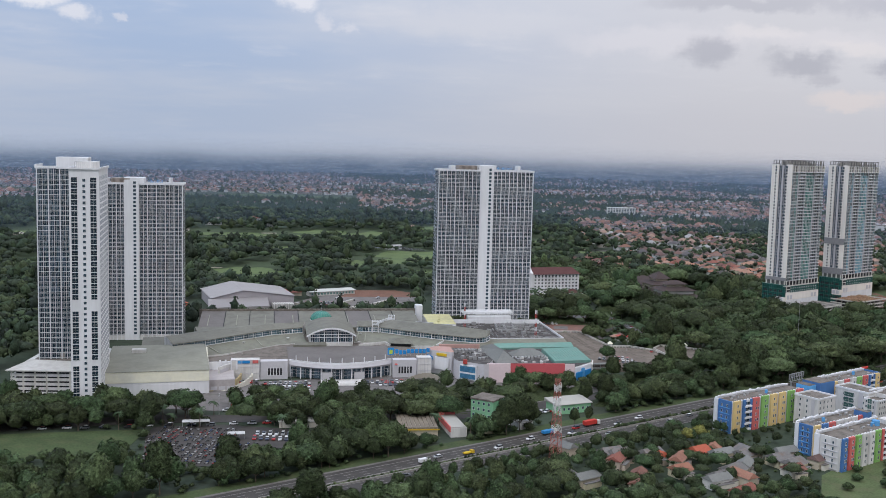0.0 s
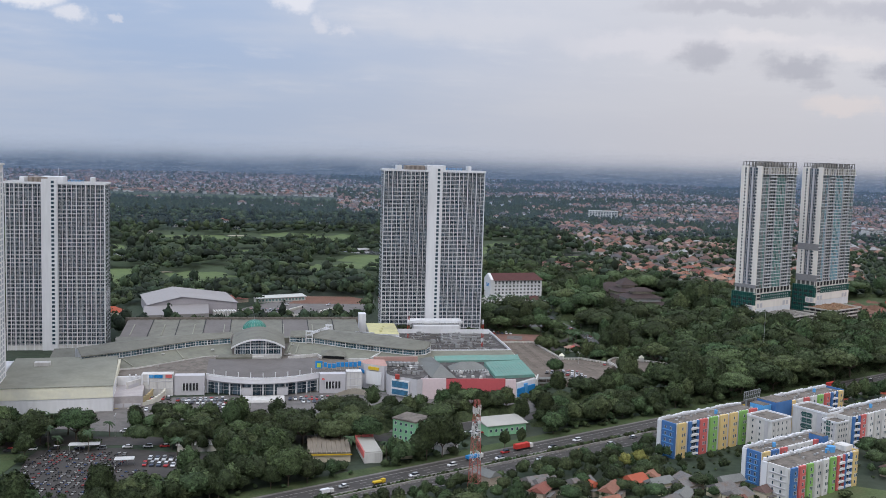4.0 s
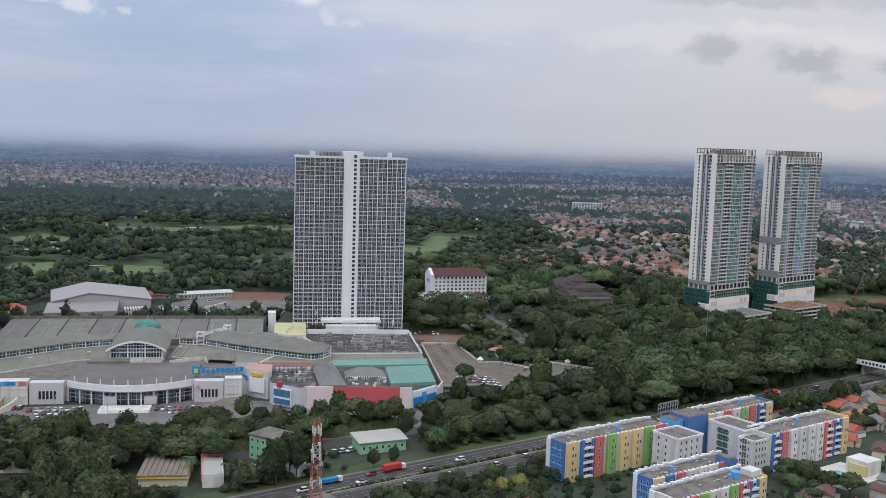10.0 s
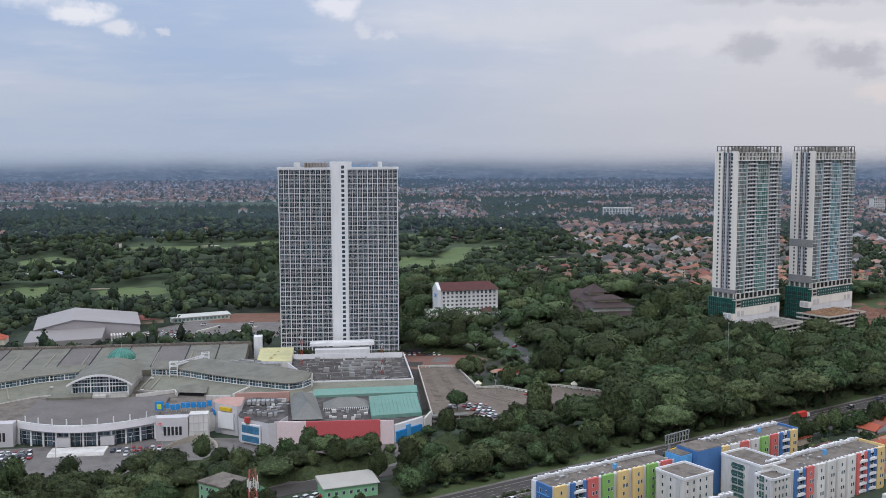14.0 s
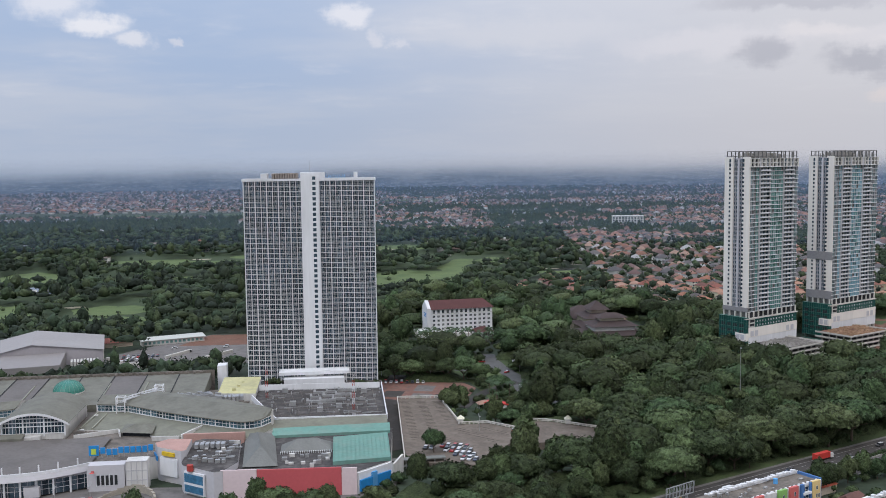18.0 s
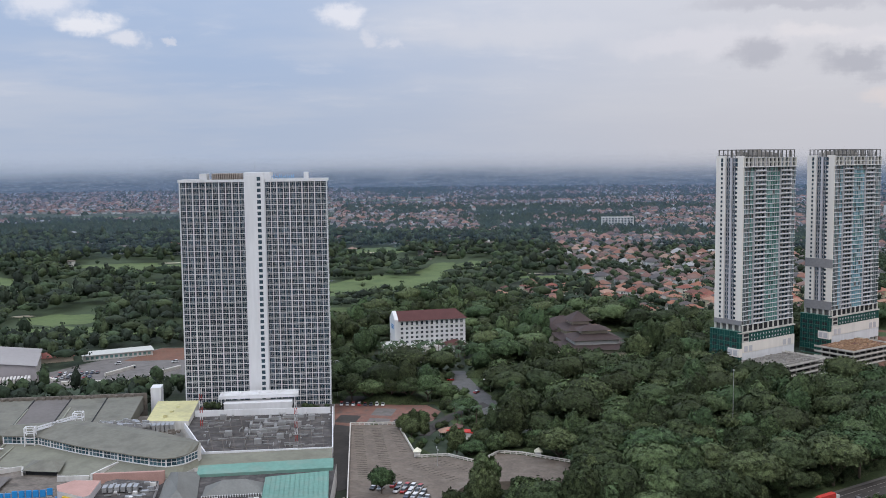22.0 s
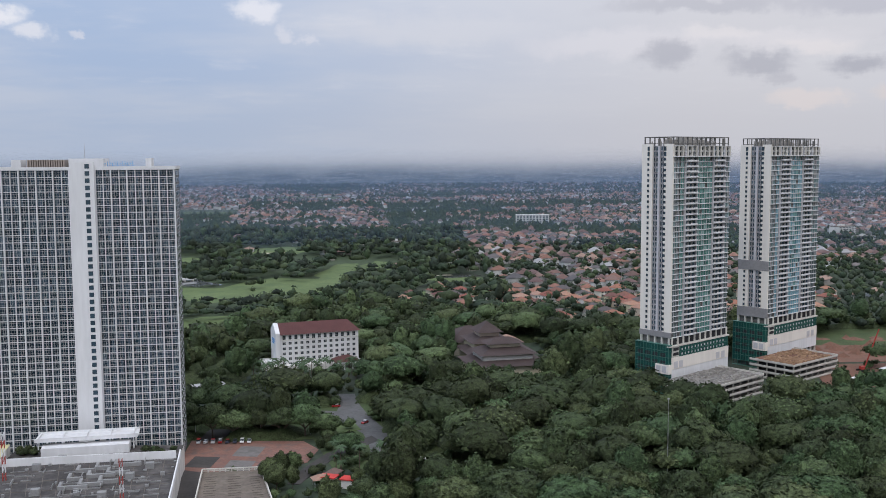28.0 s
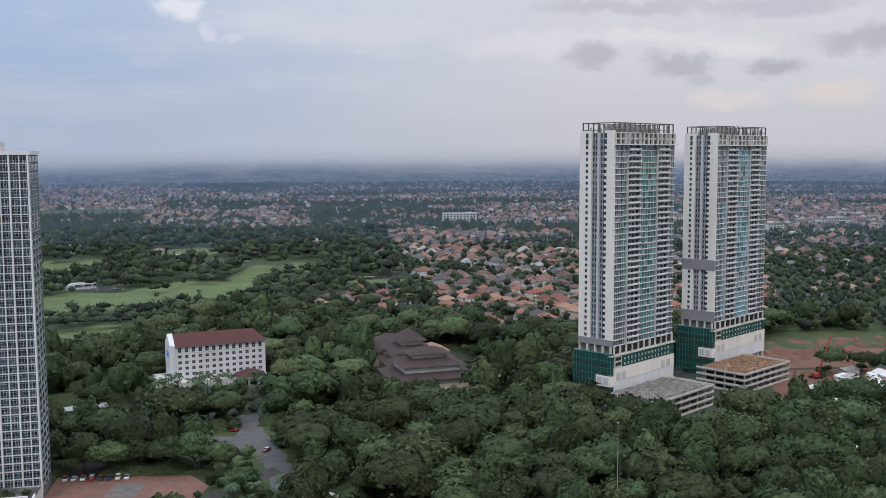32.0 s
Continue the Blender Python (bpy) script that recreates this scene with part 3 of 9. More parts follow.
sheet("road", GARDENLANE, ASPHALT, "narrow paved lane curving through a garden", "road", 0.17)
FLATLAWN = [(158, 392), (176, 384), (212, 400), (236, 440), (206, 452), (186, 436), (168, 418)]
sheet("lawn", FLATLAWN, mat("patchy_mown_grass", (0.080, 0.108, 0.044), 0.95, 0.45, 0.06, 0.9, 0.3, stain=(0.115, 0.105, 0.060), stain_amount=0.5), "mown grass beside the painted flats", "lawn", 0.14)
g = Geo()
for p, q in (((158.5, 764), (170.5, 748.5)), ((170.5, 748.5), (182.5, 732.5)), ((182.5, 732.5), (195.5, 716.5))):
    g.bar((*p, 0.45), (*q, 0.45), 0.45)
single("low_wall", g, PALECONC, "low pale wall along the avenue", "wall", kind="structure")
sheet("lawn", [(126, 806), (137, 808), (141, 796), (131, 790)], FAIRWAY, "small grass traffic island with a kerb", "lawn", 0.32)
sheet("lawn", [(84, 782), (120, 782), (132, 740), (165, 730), (190, 740), (180, 800), (160, 850), (120, 860), (84, 830)], GRASS, "shaded grass round the junction", "lawn", 0.1)
REARPARK = [(-136, 842), (-100, 818), (-28, 838), (-20, 925), (-45, 945), (-84, 942), (-118, 886)]
sheet("parking_lot", REARPARK, PAVE, "open car park with low walls behind the mall", "car park", 0.14)
sheet("ground_patch", [(-95, 895), (-24, 905), (-22, 926), (-45, 945), (-84, 940)], EARTH, "strip of bare red earth beside the car park", "bare earth", 0.2)
REDFIELD = [(405, 930), (470, 930), (560, 965), (560, 1040), (470, 1040), (410, 985)]
sheet("ground_patch", REDFIELD, EARTH, "bare red building site", "bare earth", 0.14)
sheet("lawn", [(432, 984), (560, 976), (590, 1060), (440, 1050)], GRASS, "weedy field behind the building site", "lawn", 0.2)
sheet("ground_patch", [(345, 730), (425, 760), (480, 925), (405, 925), (380, 830), (350, 780)], EARTH, "red earth yard round the sheds", "bare earth", 0.15)
sheet("ground_patch", [(-1250, 2500), (-860, 2540), (-620, 2600), (-620, 2640), (-860, 2600), (-1250, 2580)], EARTH, "long strip of cleared brown earth", "bare earth", 0.15)

# ---- apartment towers ----
SASH = mat("pale_window_bars", (0.50, 0.51, 0.52), 0.6, 0.1, 0.3, 1.0)
# shade of the recess behind fins and windows, put into the wall's grey
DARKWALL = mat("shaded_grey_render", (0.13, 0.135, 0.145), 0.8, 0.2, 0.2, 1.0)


def pane_mesh(w, h):
    """A plain framed pane for walls that are never seen from near. Faces -y."""
    g = Geo()
    g.box(0, w, -0.08, 0, 0, h, 0)
    g.face([(0.12, -0.09, 0.12), (w - 0.12, -0.09, 0.12), (w - 0.12, -0.09, h - 0.12), (0.12, -0.09, h - 0.12)], 1)
    return g


def sash_mesh(w, h, columns=3, bar=0.10):
    """A wide window without an outer frame: panes between thin grey mullions, with one transom. Faces -y."""
    g = Geo()
    p = w / columns
    for i in range(columns):
        g.face([(i * p, -0.04, 0), ((i + 1) * p, -0.04, 0), ((i + 1) * p, -0.04, h), (i * p, -0.04, h)], 1)
        if i:
            g.box(i * p - bar / 2, i * p + bar / 2, -0.12, -0.04, 0, h)
    g.box(0, w, -0.11, -0.04, h * 0.70, h * 0.70 + bar)
    return g


def window_mesh(w, h, deep=0.18, bar=0.12, cross=True):
    """A framed window: frame proud of the wall, glass set back, one mullion and one transom. Faces -y, its corner at the origin."""
    g = Geo()
    for x0, x1, z0, z1 in ((0, bar, 0, h), (w - bar, w, 0, h), (bar, w - bar, 0, bar), (bar, w - bar, h - bar, h)):
        g.box(x0, x1, -deep, 0, z0, z1, 0)
    if cross:
        g.box(w / 2 - bar / 3, w / 2 + bar / 3, -deep * 0.8, 0, bar, h - bar, 0)
        g.box(bar, w / 2 - bar / 3, -deep * 0.8, 0, h * 0.42, h * 0.42 + bar * 0.6, 0)
        g.box(w / 2 + bar / 3, w - bar, -deep * 0.8, 0, h * 0.42, h * 0.42 + bar * 0.6, 0)
    g.face([(bar, -0.04, bar), (w - bar, -0.04, bar), (w - bar, -0.04, h - bar), (bar, -0.04, h - bar)], 1)
    return g


def stamp(target, src, x, y, z, turn=0.0):
    """Adds a copy of src to target at x, y, z, turned about z."""
    c, s, o = math.cos(turn), math.sin(turn), len(target.v)
    target.v += [(x + a * c - b * s, y + a * s + b * c, z + d) for a, b, d in src.v]
    target.f += [[i + o for i in f] for f in src.f]
    target.k += src.k


def wall_windows(tower, label, spots, w, h, frame_mat, glass, turn=0.0, cross=True, keep=300, bar=0.12, sash=0):
    """Windows at spots (x, y, z) on a wall: the first ones singly, the rest joined."""
    src = sash_mesh(w, h, sash) if sash else window_mesh(w, h, bar=bar, cross=cross) if keep else pane_mesh(w, h)
    me = src.mesh("window", (frame_mat, glass))
    rest = Geo()
    for i, (x, y, z) in enumerate(spots):
        if i < keep:
            ob = part("window", me, None, tower)
            ob.location, ob.rotation_euler = (x, y, z), (0, 0, turn)
        else:
            stamp(rest, src, x, y, z, turn)
    if rest.v:
        tagged(part("window_grid", rest, (frame_mat, glass), tower, label), kind="stuff")


def slab_tower(name, m, wide, deep, base, top, floors, strip, bays, label, low=None, fins_at=None, roofs=True, side_windows=True, strip_windows=2, keep=200, group=""):
    """A white slab block: fins and floor edges with windows between, and one plain strip with a column of small windows.
    strip: x from, x to; bays: how many to the left and to the right of it."""
    t = thing(name, m, label, "apartment tower", group)
    step = (top - base) / floors
    low = base if low is None else low
    g = Geo()
    g.box(0, wide, 0.5, deep, low, top)
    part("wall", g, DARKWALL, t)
    part("base_wall", Geo().box(0.6, wide - 0.6, -0.3, 0.5, low, base - 0.4), OFFWHITE, t)
    s0, s1 = strip
    g = Geo()
    g.box(s0, s1, -1.6, 0.5, low, top + 3.2)
    part("service_strip", g, WHITE, t, "plain white strip from ground to roof")
    fins, spots = [], []
    for x0, x1, n in ((0, s0, bays[0]), (s1, wide, bays[1])):
        if n == 0 or x1 - x0 < 1:
            continue
        bw = (x1 - x0) / n
        fin = Geo().box(0, 0.5, -0.8, 0.5, low, top + 0.6).mesh("fin", (WHITE,))
        thin = Geo().box(0, 0.30, -0.45, 0.5, low, top).mesh("mullion", (WHITE,))
        for i in range(n + 1):
            place(part("fin", fin, None, t), x0 + i * bw - (0.55 if i == n else 0.27 if i else 0), 0)
            if i < n:
                place(part("mullion", thin, None, t), x0 + (i + 0.5) * bw - 0.12, 0)
        slab = Geo()
        slab.box(x0, x1, -0.16, 0.5, -0.14, 0.14)
        slab = slab.mesh("floor_edge", (WHITE,))
        rail = Geo()
        rail.box(x0, x1, -0.2, -0.12, 0.95, 1.03)
        for j in range(int(n * 2)):
            a = x0 + j * bw / 2
            rail.box(a + bw * 0.24, a + bw * 0.26, -0.2, -0.12, 0.16, 0.95)
        rail = rail.mesh("balcony_rail", (METAL,))
        for k in range(floors + 1):
            place(part("floor_edge", slab, None, t), 0, 0, base + k * step)
            if k < floors:
                place(part("balcony_rail", rail, None, t), 0, 0, base + k * step)
        for k in range(floors):
            for i in range(n):
                for h in (0, 1):
                    spots.append((x0 + (i + h * 0.5) * bw + 0.30, 0.49, base + k * step + 0.2))
        ww = bw / 2 - 0.5
    wall_windows(t, "dark framed windows in even rows", spots, ww, step - 0.26, SASH, TOWERGLASS, keep=keep, sash=3)
    cols = [s0 + (s1 - s0) * (0.62 if strip_windows == 1 else 0.3), s0 + (s1 - s0) * 0.7][:strip_windows]
    wall_windows(t, "small dark stair windows", [(c, -1.61, base + k * step + 0.5) for c in cols for k in range(floors + 1)], 2.0, step - 0.9, WHITE, GLASS, cross=False, keep=80, bar=0.08)
    if side_windows:
        n = max(2, int(deep / 6))
        sp = [(wide + 0.01, 0.8 + (deep - 1.6) * i / n, base + k * step + 0.4) for k in range(floors) for i in range(n)]
        wall_windows(t, "windows along the end wall", sp, deep / n * 0.72, step - 0.9, WHITE, BANDGLASS, math.pi / 2, keep=0)
        sp = [(-0.01, deep - 0.8 - (deep - 1.6) * i / n, base + k * step + 0.4) for k in range(floors) for i in range(n)]
        wall_windows(t, "windows along the end wall", sp, deep / n * 0.72, step - 0.9, WHITE, BANDGLASS, -math.pi / 2, keep=0)
        sp = [(x, deep + 0.01, base + k * step + 0.4) for k in range(floors) for x in np.arange(4, wide - 1, 4.2)]
        wall_windows(t, "windows along the back wall", sp, 2.8, step - 1.0, WHITE, GLASS, math.pi, cross=False, keep=0)
    g = Geo()
    for x0, x1, y0, y1 in ((-0.5, wide + 0.5, -1.0, -0.5), (-0.5, wide + 0.5, deep, deep + 0.5), (-0.5, 0, -0.5, deep), (wide, wide + 0.5, -0.5, deep)):
        g.box(x0, x1, y0, y1, top, top + 1.3)
    part("parapet", g, WHITE, t)
    if roofs:
        for x0, x1, y1, h in ((wide * 0.13, wide * 0.18, deep - 8, 4.2), (wide * 0.84, wide * 0.87, deep - 8, 4.6), (s0 - 1, s1 + 3, deep - 3, 4.6)):
            part("plant_room", Geo().box(x0, x1, 4, y1, top, top + h), WHITE, t)
        g = Geo()
        for i in range(16):
            x = wide * 0.215 + i * wide * 0.0125
            g.box(x, x + 0.5, 3, deep - 5, top + 0.2, top + 4.2)
        part("louvre_screen", g, mat("brown_louvres", (0.33, 0.285, 0.25), 0.7, 0.15), t, "brownish louvred plant screen on the roof")
        g = Geo()
        for i in range(12):
            x = wide * 0.62 + i * wide * 0.0135
            g.box(x, x + 0.16, 4, 4.3, top + 1.4, top + (3.4 if i % 3 else 2.9))
            g.box(x + 0.16, x + 0.5, 4, 4.3, top + (1.4 if i % 2 else 2.3), top + (1.7 if i % 2 else 2.6))
        part("sign_letters", g, PAINT["sky"], t, "row of thin blue rooftop strokes")
        g = Geo()
        g.cyl(wide * 0.5, deep * 0.5, top + 4.5, top + 11, 0.12, 0.04, 6)
        part("antenna", g, METAL, t)
    return t


slab_tower("apartment_tower", pose(-4.5, 745.5, 0, rz=8.6), 73.4, 22, 2.82, 121.5, 41, (32.5, 42.0), (5, 5),
           "tall white slab apartment tower with fins and dark windows", low=0.0, strip_windows=1)
rear = slab_tower("apartment_tower", pose(-241.5, 671.5, 0, rz=10.5), 61, 22, 3.44, 108.2, 39, (22.3, 31.5), (4, 5),
                  "white slab apartment tower with a broad plain strip", low=0.0, strip_windows=1, keep=60)

# the front tower: a white wing that runs forward from a glazed slab
t = thing("apartment_tower", pose(-189.8, 496.9, 0, rz=13.6), "tall white tower, its plain wing before a dark glazed slab", "apartment tower")
floors, base, top = 37, 15.0, 121.5
step = (top - base) / floors
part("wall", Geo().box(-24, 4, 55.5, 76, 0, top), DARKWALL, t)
part("wing", Geo().box(0, 14.6, 0, 46, 0, top + 1.5), WHITE, t, "white rendered wing with a blank long side")
part("link_wall", Geo().box(1, 9, 46, 55.5, 0, top), WHITE, t)
fin = Geo().box(0, 0.55, 54.6, 55.5, 14, top + 0.5).mesh("fin", (WHITE,))
for x in (-24, -18, -12, -6, -0.6):
    place(part("fin", fin, None, t), x, 0)
thin = Geo().box(0, 0.18, 55.0, 55.5, 14, top).mesh("mullion", (WHITE,))
for x in (-21.0, -15.0, -9.0, -3.2):
    place(part("mullion", thin, None, t), x, 0)
slab = Geo().box(-24, 0, 55.0, 55.5, -0.11, 0.11).mesh("floor_edge", (WHITE,))
for k in range(floors + 1):
    place(part("floor_edge", slab, None, t), 0, 0, base + k * step)
wall_windows(t, "dark framed windows in even rows", [(-23.7 + i * 3.0, 55.49, base + k * step + 0.2) for k in range(floors) for i in range(8)], 2.5, step - 0.3, SASH, TOWERGLASS, keep=100, sash=3)
low_step = 2.86
for x in (1.0, 10.2):
    wall_windows(t, "tall dark window columns", [(x, -0.05, 2 + k * low_step) for k in range(41) if k not in (17, 18, 7)], 3.1, low_step - 0.25, WHITE, GLASS, bar=0.08, keep=50)
wall_windows(t, "small dark stair windows", [(6.5, -0.05, 2.4 + k * low_step) for k in range(41)], 1.5, 1.5, WHITE, GLASS, cross=False, keep=41, bar=0.06)
wall_windows(t, "faint windows on the white long side", [(14.61, 2 + i * 5.2, 6 + k * low_step) for k in range(40) for i in range(8)], 3.2, 2.2, WHITE, mat("pale_glass", (0.50, 0.55, 0.60), 0.2, 0.1), math.pi / 2, cross=False, keep=0)
g = Geo()
g.box(-0.7, 15.3, -0.8, -0.1, top + 1.5, top + 2.2)
g.box(14.6, 15.3, -0.1, 46, top + 1.5, top + 2.6)
g.box(-0.7, 0, -0.1, 46, top + 1.5, top + 2.6)
g.box(-24.7, -0.7, 54.4, 55, top + 0.4, top + 1.6)
g.box(-24.7, -24, 55, 78, top, top + 2.4)
part("parapet", g, WHITE, t)
part("plant_room", Geo().box(-14, 3, 58, 74, top, top + 6.5), WHITE, t, "white stepped plant room")
part("plant_room", Geo().box(2, 11, 14, 40, top + 1.5, top + 5.0), OFFWHITE, t)
g = Geo()
for i in range(10):
    g.bar((2 + i, 8, top + 1.5), (2 + i, 8, top + 5.2), 0.1)
g.bar((2, 8, top + 5.2), (11, 8, top + 5.2), 0.12)
part("roof_frame", g, METAL, t)
# the old parking podium at its foot
t = thing("parking_podium", pose(-229.5, 521.0, 0, rz=3), "old concrete parking podium with open decks", "parking garage")
deck_me = Geo().box(-2, 30, -1, 44, 0, 0.8).mesh("floor_edge", (OFFWHITE,))
for k in range(6):
    place(part("floor_edge", deck_me, None, t), 0, 0, 0.2 + k * 2.5)
# solid near-black box in place of the shade inside the open decks
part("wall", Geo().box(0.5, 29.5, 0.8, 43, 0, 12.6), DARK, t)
col = Geo().box(0, 0.7, -1.1, -0.2, 0, 13).mesh("column", (PALECONC,))
for i in range(6):
    place(part("column", col, None, t), -1.8 + i * 6.2, 0)
rail = Geo().box(-2, 30, -1.05, -0.8, 0.9, 1.6).mesh("deck_rail", (OFFWHITE,))
for k in range(5):
    place(part("deck_rail", rail, None, t), 0, 0, 0.2 + k * 2.5)
g = Geo()
g.prism([(-4, -3), (31, -3), (28, 14), (2, 18)], 13.4, [13.9, 13.9, 15.4, 15.4])
part("roof", g, PALECONC, t, "weathered pale podium roof")
part("roof_deck", Geo().box(2, 27, 18, 40, 13.5, 14.2), FLATROOF, t)
part("roof_room", Geo().box(10, 18, 26, 36, 14.2, 18), CONCRETE, t)


# ---- the two unfinished towers ----
BANDGREY = mat("grey_primer", (0.24, 0.235, 0.24), 0.8, 0.15, 0.1, 0.8)
WARMWHITE = mat("warm_white_render", (0.77, 0.725, 0.665), 0.75, 0.06, 0.05, 0.7, stain=(0.5, 0.48, 0.46), stain_amount=0.25, streak=0.15)


# recess shade behind the balconies put into the colour; also the dark roof frame
DIMCONC = mat("recess_shade_and_dark_concrete", (0.12, 0.118, 0.115), 0.9, 0.25, 0.2, 1.0)
# bare and glazed tones, with some reflected sky painted into them
RAWGLASS = glass_mat("mixed_bare_and_glazed_bays", (0.10, 0.12, 0.12), 0.2, ramp=((0.14, 0.215, 0.23), (0.08, 0.11, 0.115), (0.18, 0.185, 0.185), (0.11, 0.19, 0.19), (0.24, 0.30, 0.315), (0.065, 0.085, 0.09), (0.20, 0.215, 0.22)))


def raw_tower(name, m, label, blank, WIDE=52.0, tint=GREENGLASS):
    """An unfinished tower: a white flank with small windows, a glazed flank with balconies, netted lower floors."""
    t = thing(name, m, label, "apartment tower", "twin unfinished towers")
    W, D, base, top, floors = WIDE, 19.8, 30.0, 131.0, 36
    step = (top - base) / floors
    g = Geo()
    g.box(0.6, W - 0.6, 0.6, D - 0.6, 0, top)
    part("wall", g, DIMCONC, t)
    # the white flank, x = 0
    g = Geo()
    for y0, y1 in ((0, 5.4), (13.0, D)):
        g.box(-0.5, 0.6, y0, y1, base, top + 1)
    part("flank_wall", g, WARMWHITE, t, "pale painted flank wall")
    g = Geo()
    g.box(-0.3, 0.6, 8.4, 9.7, base, top)
    part("pier", g, GREYWALL, t)
    for y in (4.2, 14.9):
        wall_windows(t, "small dark punched windows", [(-0.51, y + 1.2, base + k * step + 0.8) for k in range(floors - 2)], 1.2, 1.4, DARK, GLASS, -math.pi / 2, cross=False, keep=40)
        wall_windows(t, "tall dark openings under the roof", [(-0.51, y + 1.2, base + k * step + 0.3) for k in (floors - 2, floors - 1)], 1.3, 2.2, DARK, GLASS, -math.pi / 2, cross=False, keep=2)
    wall_windows(t, "recessed kitchen windows", [(0.59, y, base + k * step + 0.4) for k in range(floors) for y in (6.9, 8.3, 11.4, 12.9)], 1.3, 2.1, GREYWALL, GLASS, -math.pi / 2, cross=False, keep=30)
    ledge = Geo().box(0.2, 0.6, 5.4, 13.0, -0.10, 0.10).mesh("ledge", (GREYWALL,))
    for k in range(floors + 1):
        place(part("ledge", ledge, None, t), 0, 0, base + k * step)
    for k in blank:
        part("band", Geo().box(-0.7, 0.5, -0.1, D + 0.1, base + k * step, base + k * step + 2.9), BANDGREY, t, "grey unpainted band")
    # the glazed flank, y = 0
    edge = Geo().box(0, W, -0.2, 0.6, -0.15, 0.15).mesh("floor_edge", (WHITE,))
    for k in range(floors + 1):
        place(part("floor_edge", edge, None, t), 0, 0, base + k * step)
    for x0, x1, n, gl in ((0.9, 5.4, 3, RAWGLASS), (6.6, 9.8, 2, tint), (21.5, 35.5, 6, tint), (46.8, W - 0.4, 3, RAWGLASS)):
        w = (x1 - x0) / n
        wall_windows(t, "tinted curtain wall panes", [(x0 + i * w, 0.3, base + k * step + 0.15) for k in range(floors - 2) for i in range(n) if (k * 7 + i * 3) % 41], w, step - 0.3, GREYWALL, gl, cross=False, keep=30, bar=0.07)
    for x0, x1 in ((10.6, 21.0), (36.0, 46.3)):
        g = Geo()
        b = x1 - x0
        g.prism([(0.15, 0.5), (0.15, -0.9), (b * 0.25, -1.6), (b * 0.75, -1.6), (b - 0.15, -0.9), (b - 0.15, 0.5)], 0, 0.18)
        for p, q in (((0.15, -0.9), (b * 0.25, -1.6)), ((b * 0.25, -1.6), (b * 0.75, -1.6)), ((b * 0.75, -1.6), (b - 0.15, -0.9))):
            g.bar((*p, 0.52), (*q, 0.52), 0.30)
            g.bar((*p, 1.02), (*q, 1.02), 0.06)
        balcony = g.mesh("balcony", (WHITE,))
        for k in range(floors - 2):
            place(part("balcony", balcony, None, t), x0, 0, base + k * step)
        wall_windows(t, "dark balcony doors", [(x0 + 0.8 + i * (x1 - x0) / 3, 0.55, base + k * step + 0.2) for k in range(floors) for i in range(3)], 2.6, 2.2, OFFWHITE, GLASS, cross=False, keep=20)
        for x in (x0 - 0.2, x1 - 0.2):
            part("pier", Geo().box(x, x + 0.4, -0.6, 0.6, base, top), GREYWALL, t)
    # two bare upper floors: columns, bays whose inner shade is near-black panes, and a swept slab below
    part("upper_slab", Geo().box(-0.3, W + 0.2, -1.9, 0.6, base + (floors - 2) * step - 0.15, base + (floors - 2) * step + 0.25), WHITE, t, "white swept slab under the bare upper floors")
    column = Geo().box(-0.35, 0.35, -0.5, 0.3, base + (floors - 2) * step + 0.25, top).mesh("column", (PALECONC,))
    for i in range(14):
        place(part("column", column, None, t), 0.6 + i * (W - 1.2) / 13, 0)
    wall_windows(t, "dark unglazed bays", [(0.9 + i * (W - 1.2) / 13, 0.58, base + k * step + 0.2) for k in (floors - 2, floors - 1) for i in range(13)], 3.0, 2.3, PALECONC, DARK, cross=False, keep=26, bar=0.2)
    # back and far flank
    wall_windows(t, "windows of the back wall", [(x, D - 0.59, base + k * step + 0.5) for k in range(floors) for x in np.arange(4, W, 4.5)], 2.6, 1.9, PALECONC, GLASS, math.pi, cross=False, keep=0)
    wall_windows(t, "windows of the far flank", [(W - 0.59, y, base + k * step + 0.5) for k in range(floors) for y in (3, 8, 13, 18, 23)], 2.6, 1.9, PALECONC, GLASS, math.pi / 2, cross=False, keep=0)
    # crown of bare columns and beams
    g = Geo()
    for x in np.linspace(1, W - 1, 13):
        for y in (0.8, D / 2, D - 0.8):
            g.box(x - 0.25, x + 0.25, y - 0.25, y + 0.25, top, top + 4.4)
    for y in (0.8, D - 0.8):
        g.box(0.7, W - 0.7, y - 0.3, y + 0.3, top + 4.4, top + 4.8)
        g.box(0.7, W - 0.7, y - 0.2, y + 0.2, top + 1.2, top + 1.5)
    for x in (1, W - 1):
        g.box(x - 0.3, x + 0.3, 0.8, D - 0.8, top + 4.4, top + 4.8)
    part("crown_frame", g, DIMCONC, t, "bare concrete columns and beams on the roof")
    part("plant_room", Geo().box(20, 36, 9, 18, top, top + 3.6), CONCRETE, t)
    part("lift_room", Geo().box(24, 30, 10, 16, top + 3.6, top + 5.0), CONCRETE, t)
    rng = random.Random(len(blank))
    g = Geo()
    for i in range(46):
        x, y, h = rng.uniform(1, W - 2), rng.uniform(1, D - 2), rng.uniform(0.8, 4.6)
        g.box(x, x + rng.choice((0.15, 0.2, 1.6, 3.0)), y, y + rng.uniform(0.15, 1.2), top, top + h)
    tagged(part("roof_clutter", g, CONCRETE, t, "props and scaffold ends on the roof"), kind="stuff")
    # open lift lobby floor, netted podium and blank wall
    for x in np.linspace(0.5, W - 1.2, 11):
        part("column", Geo().box(x, x + 0.9, -0.5, 0.6, 25.4, base), PALECONC, t)
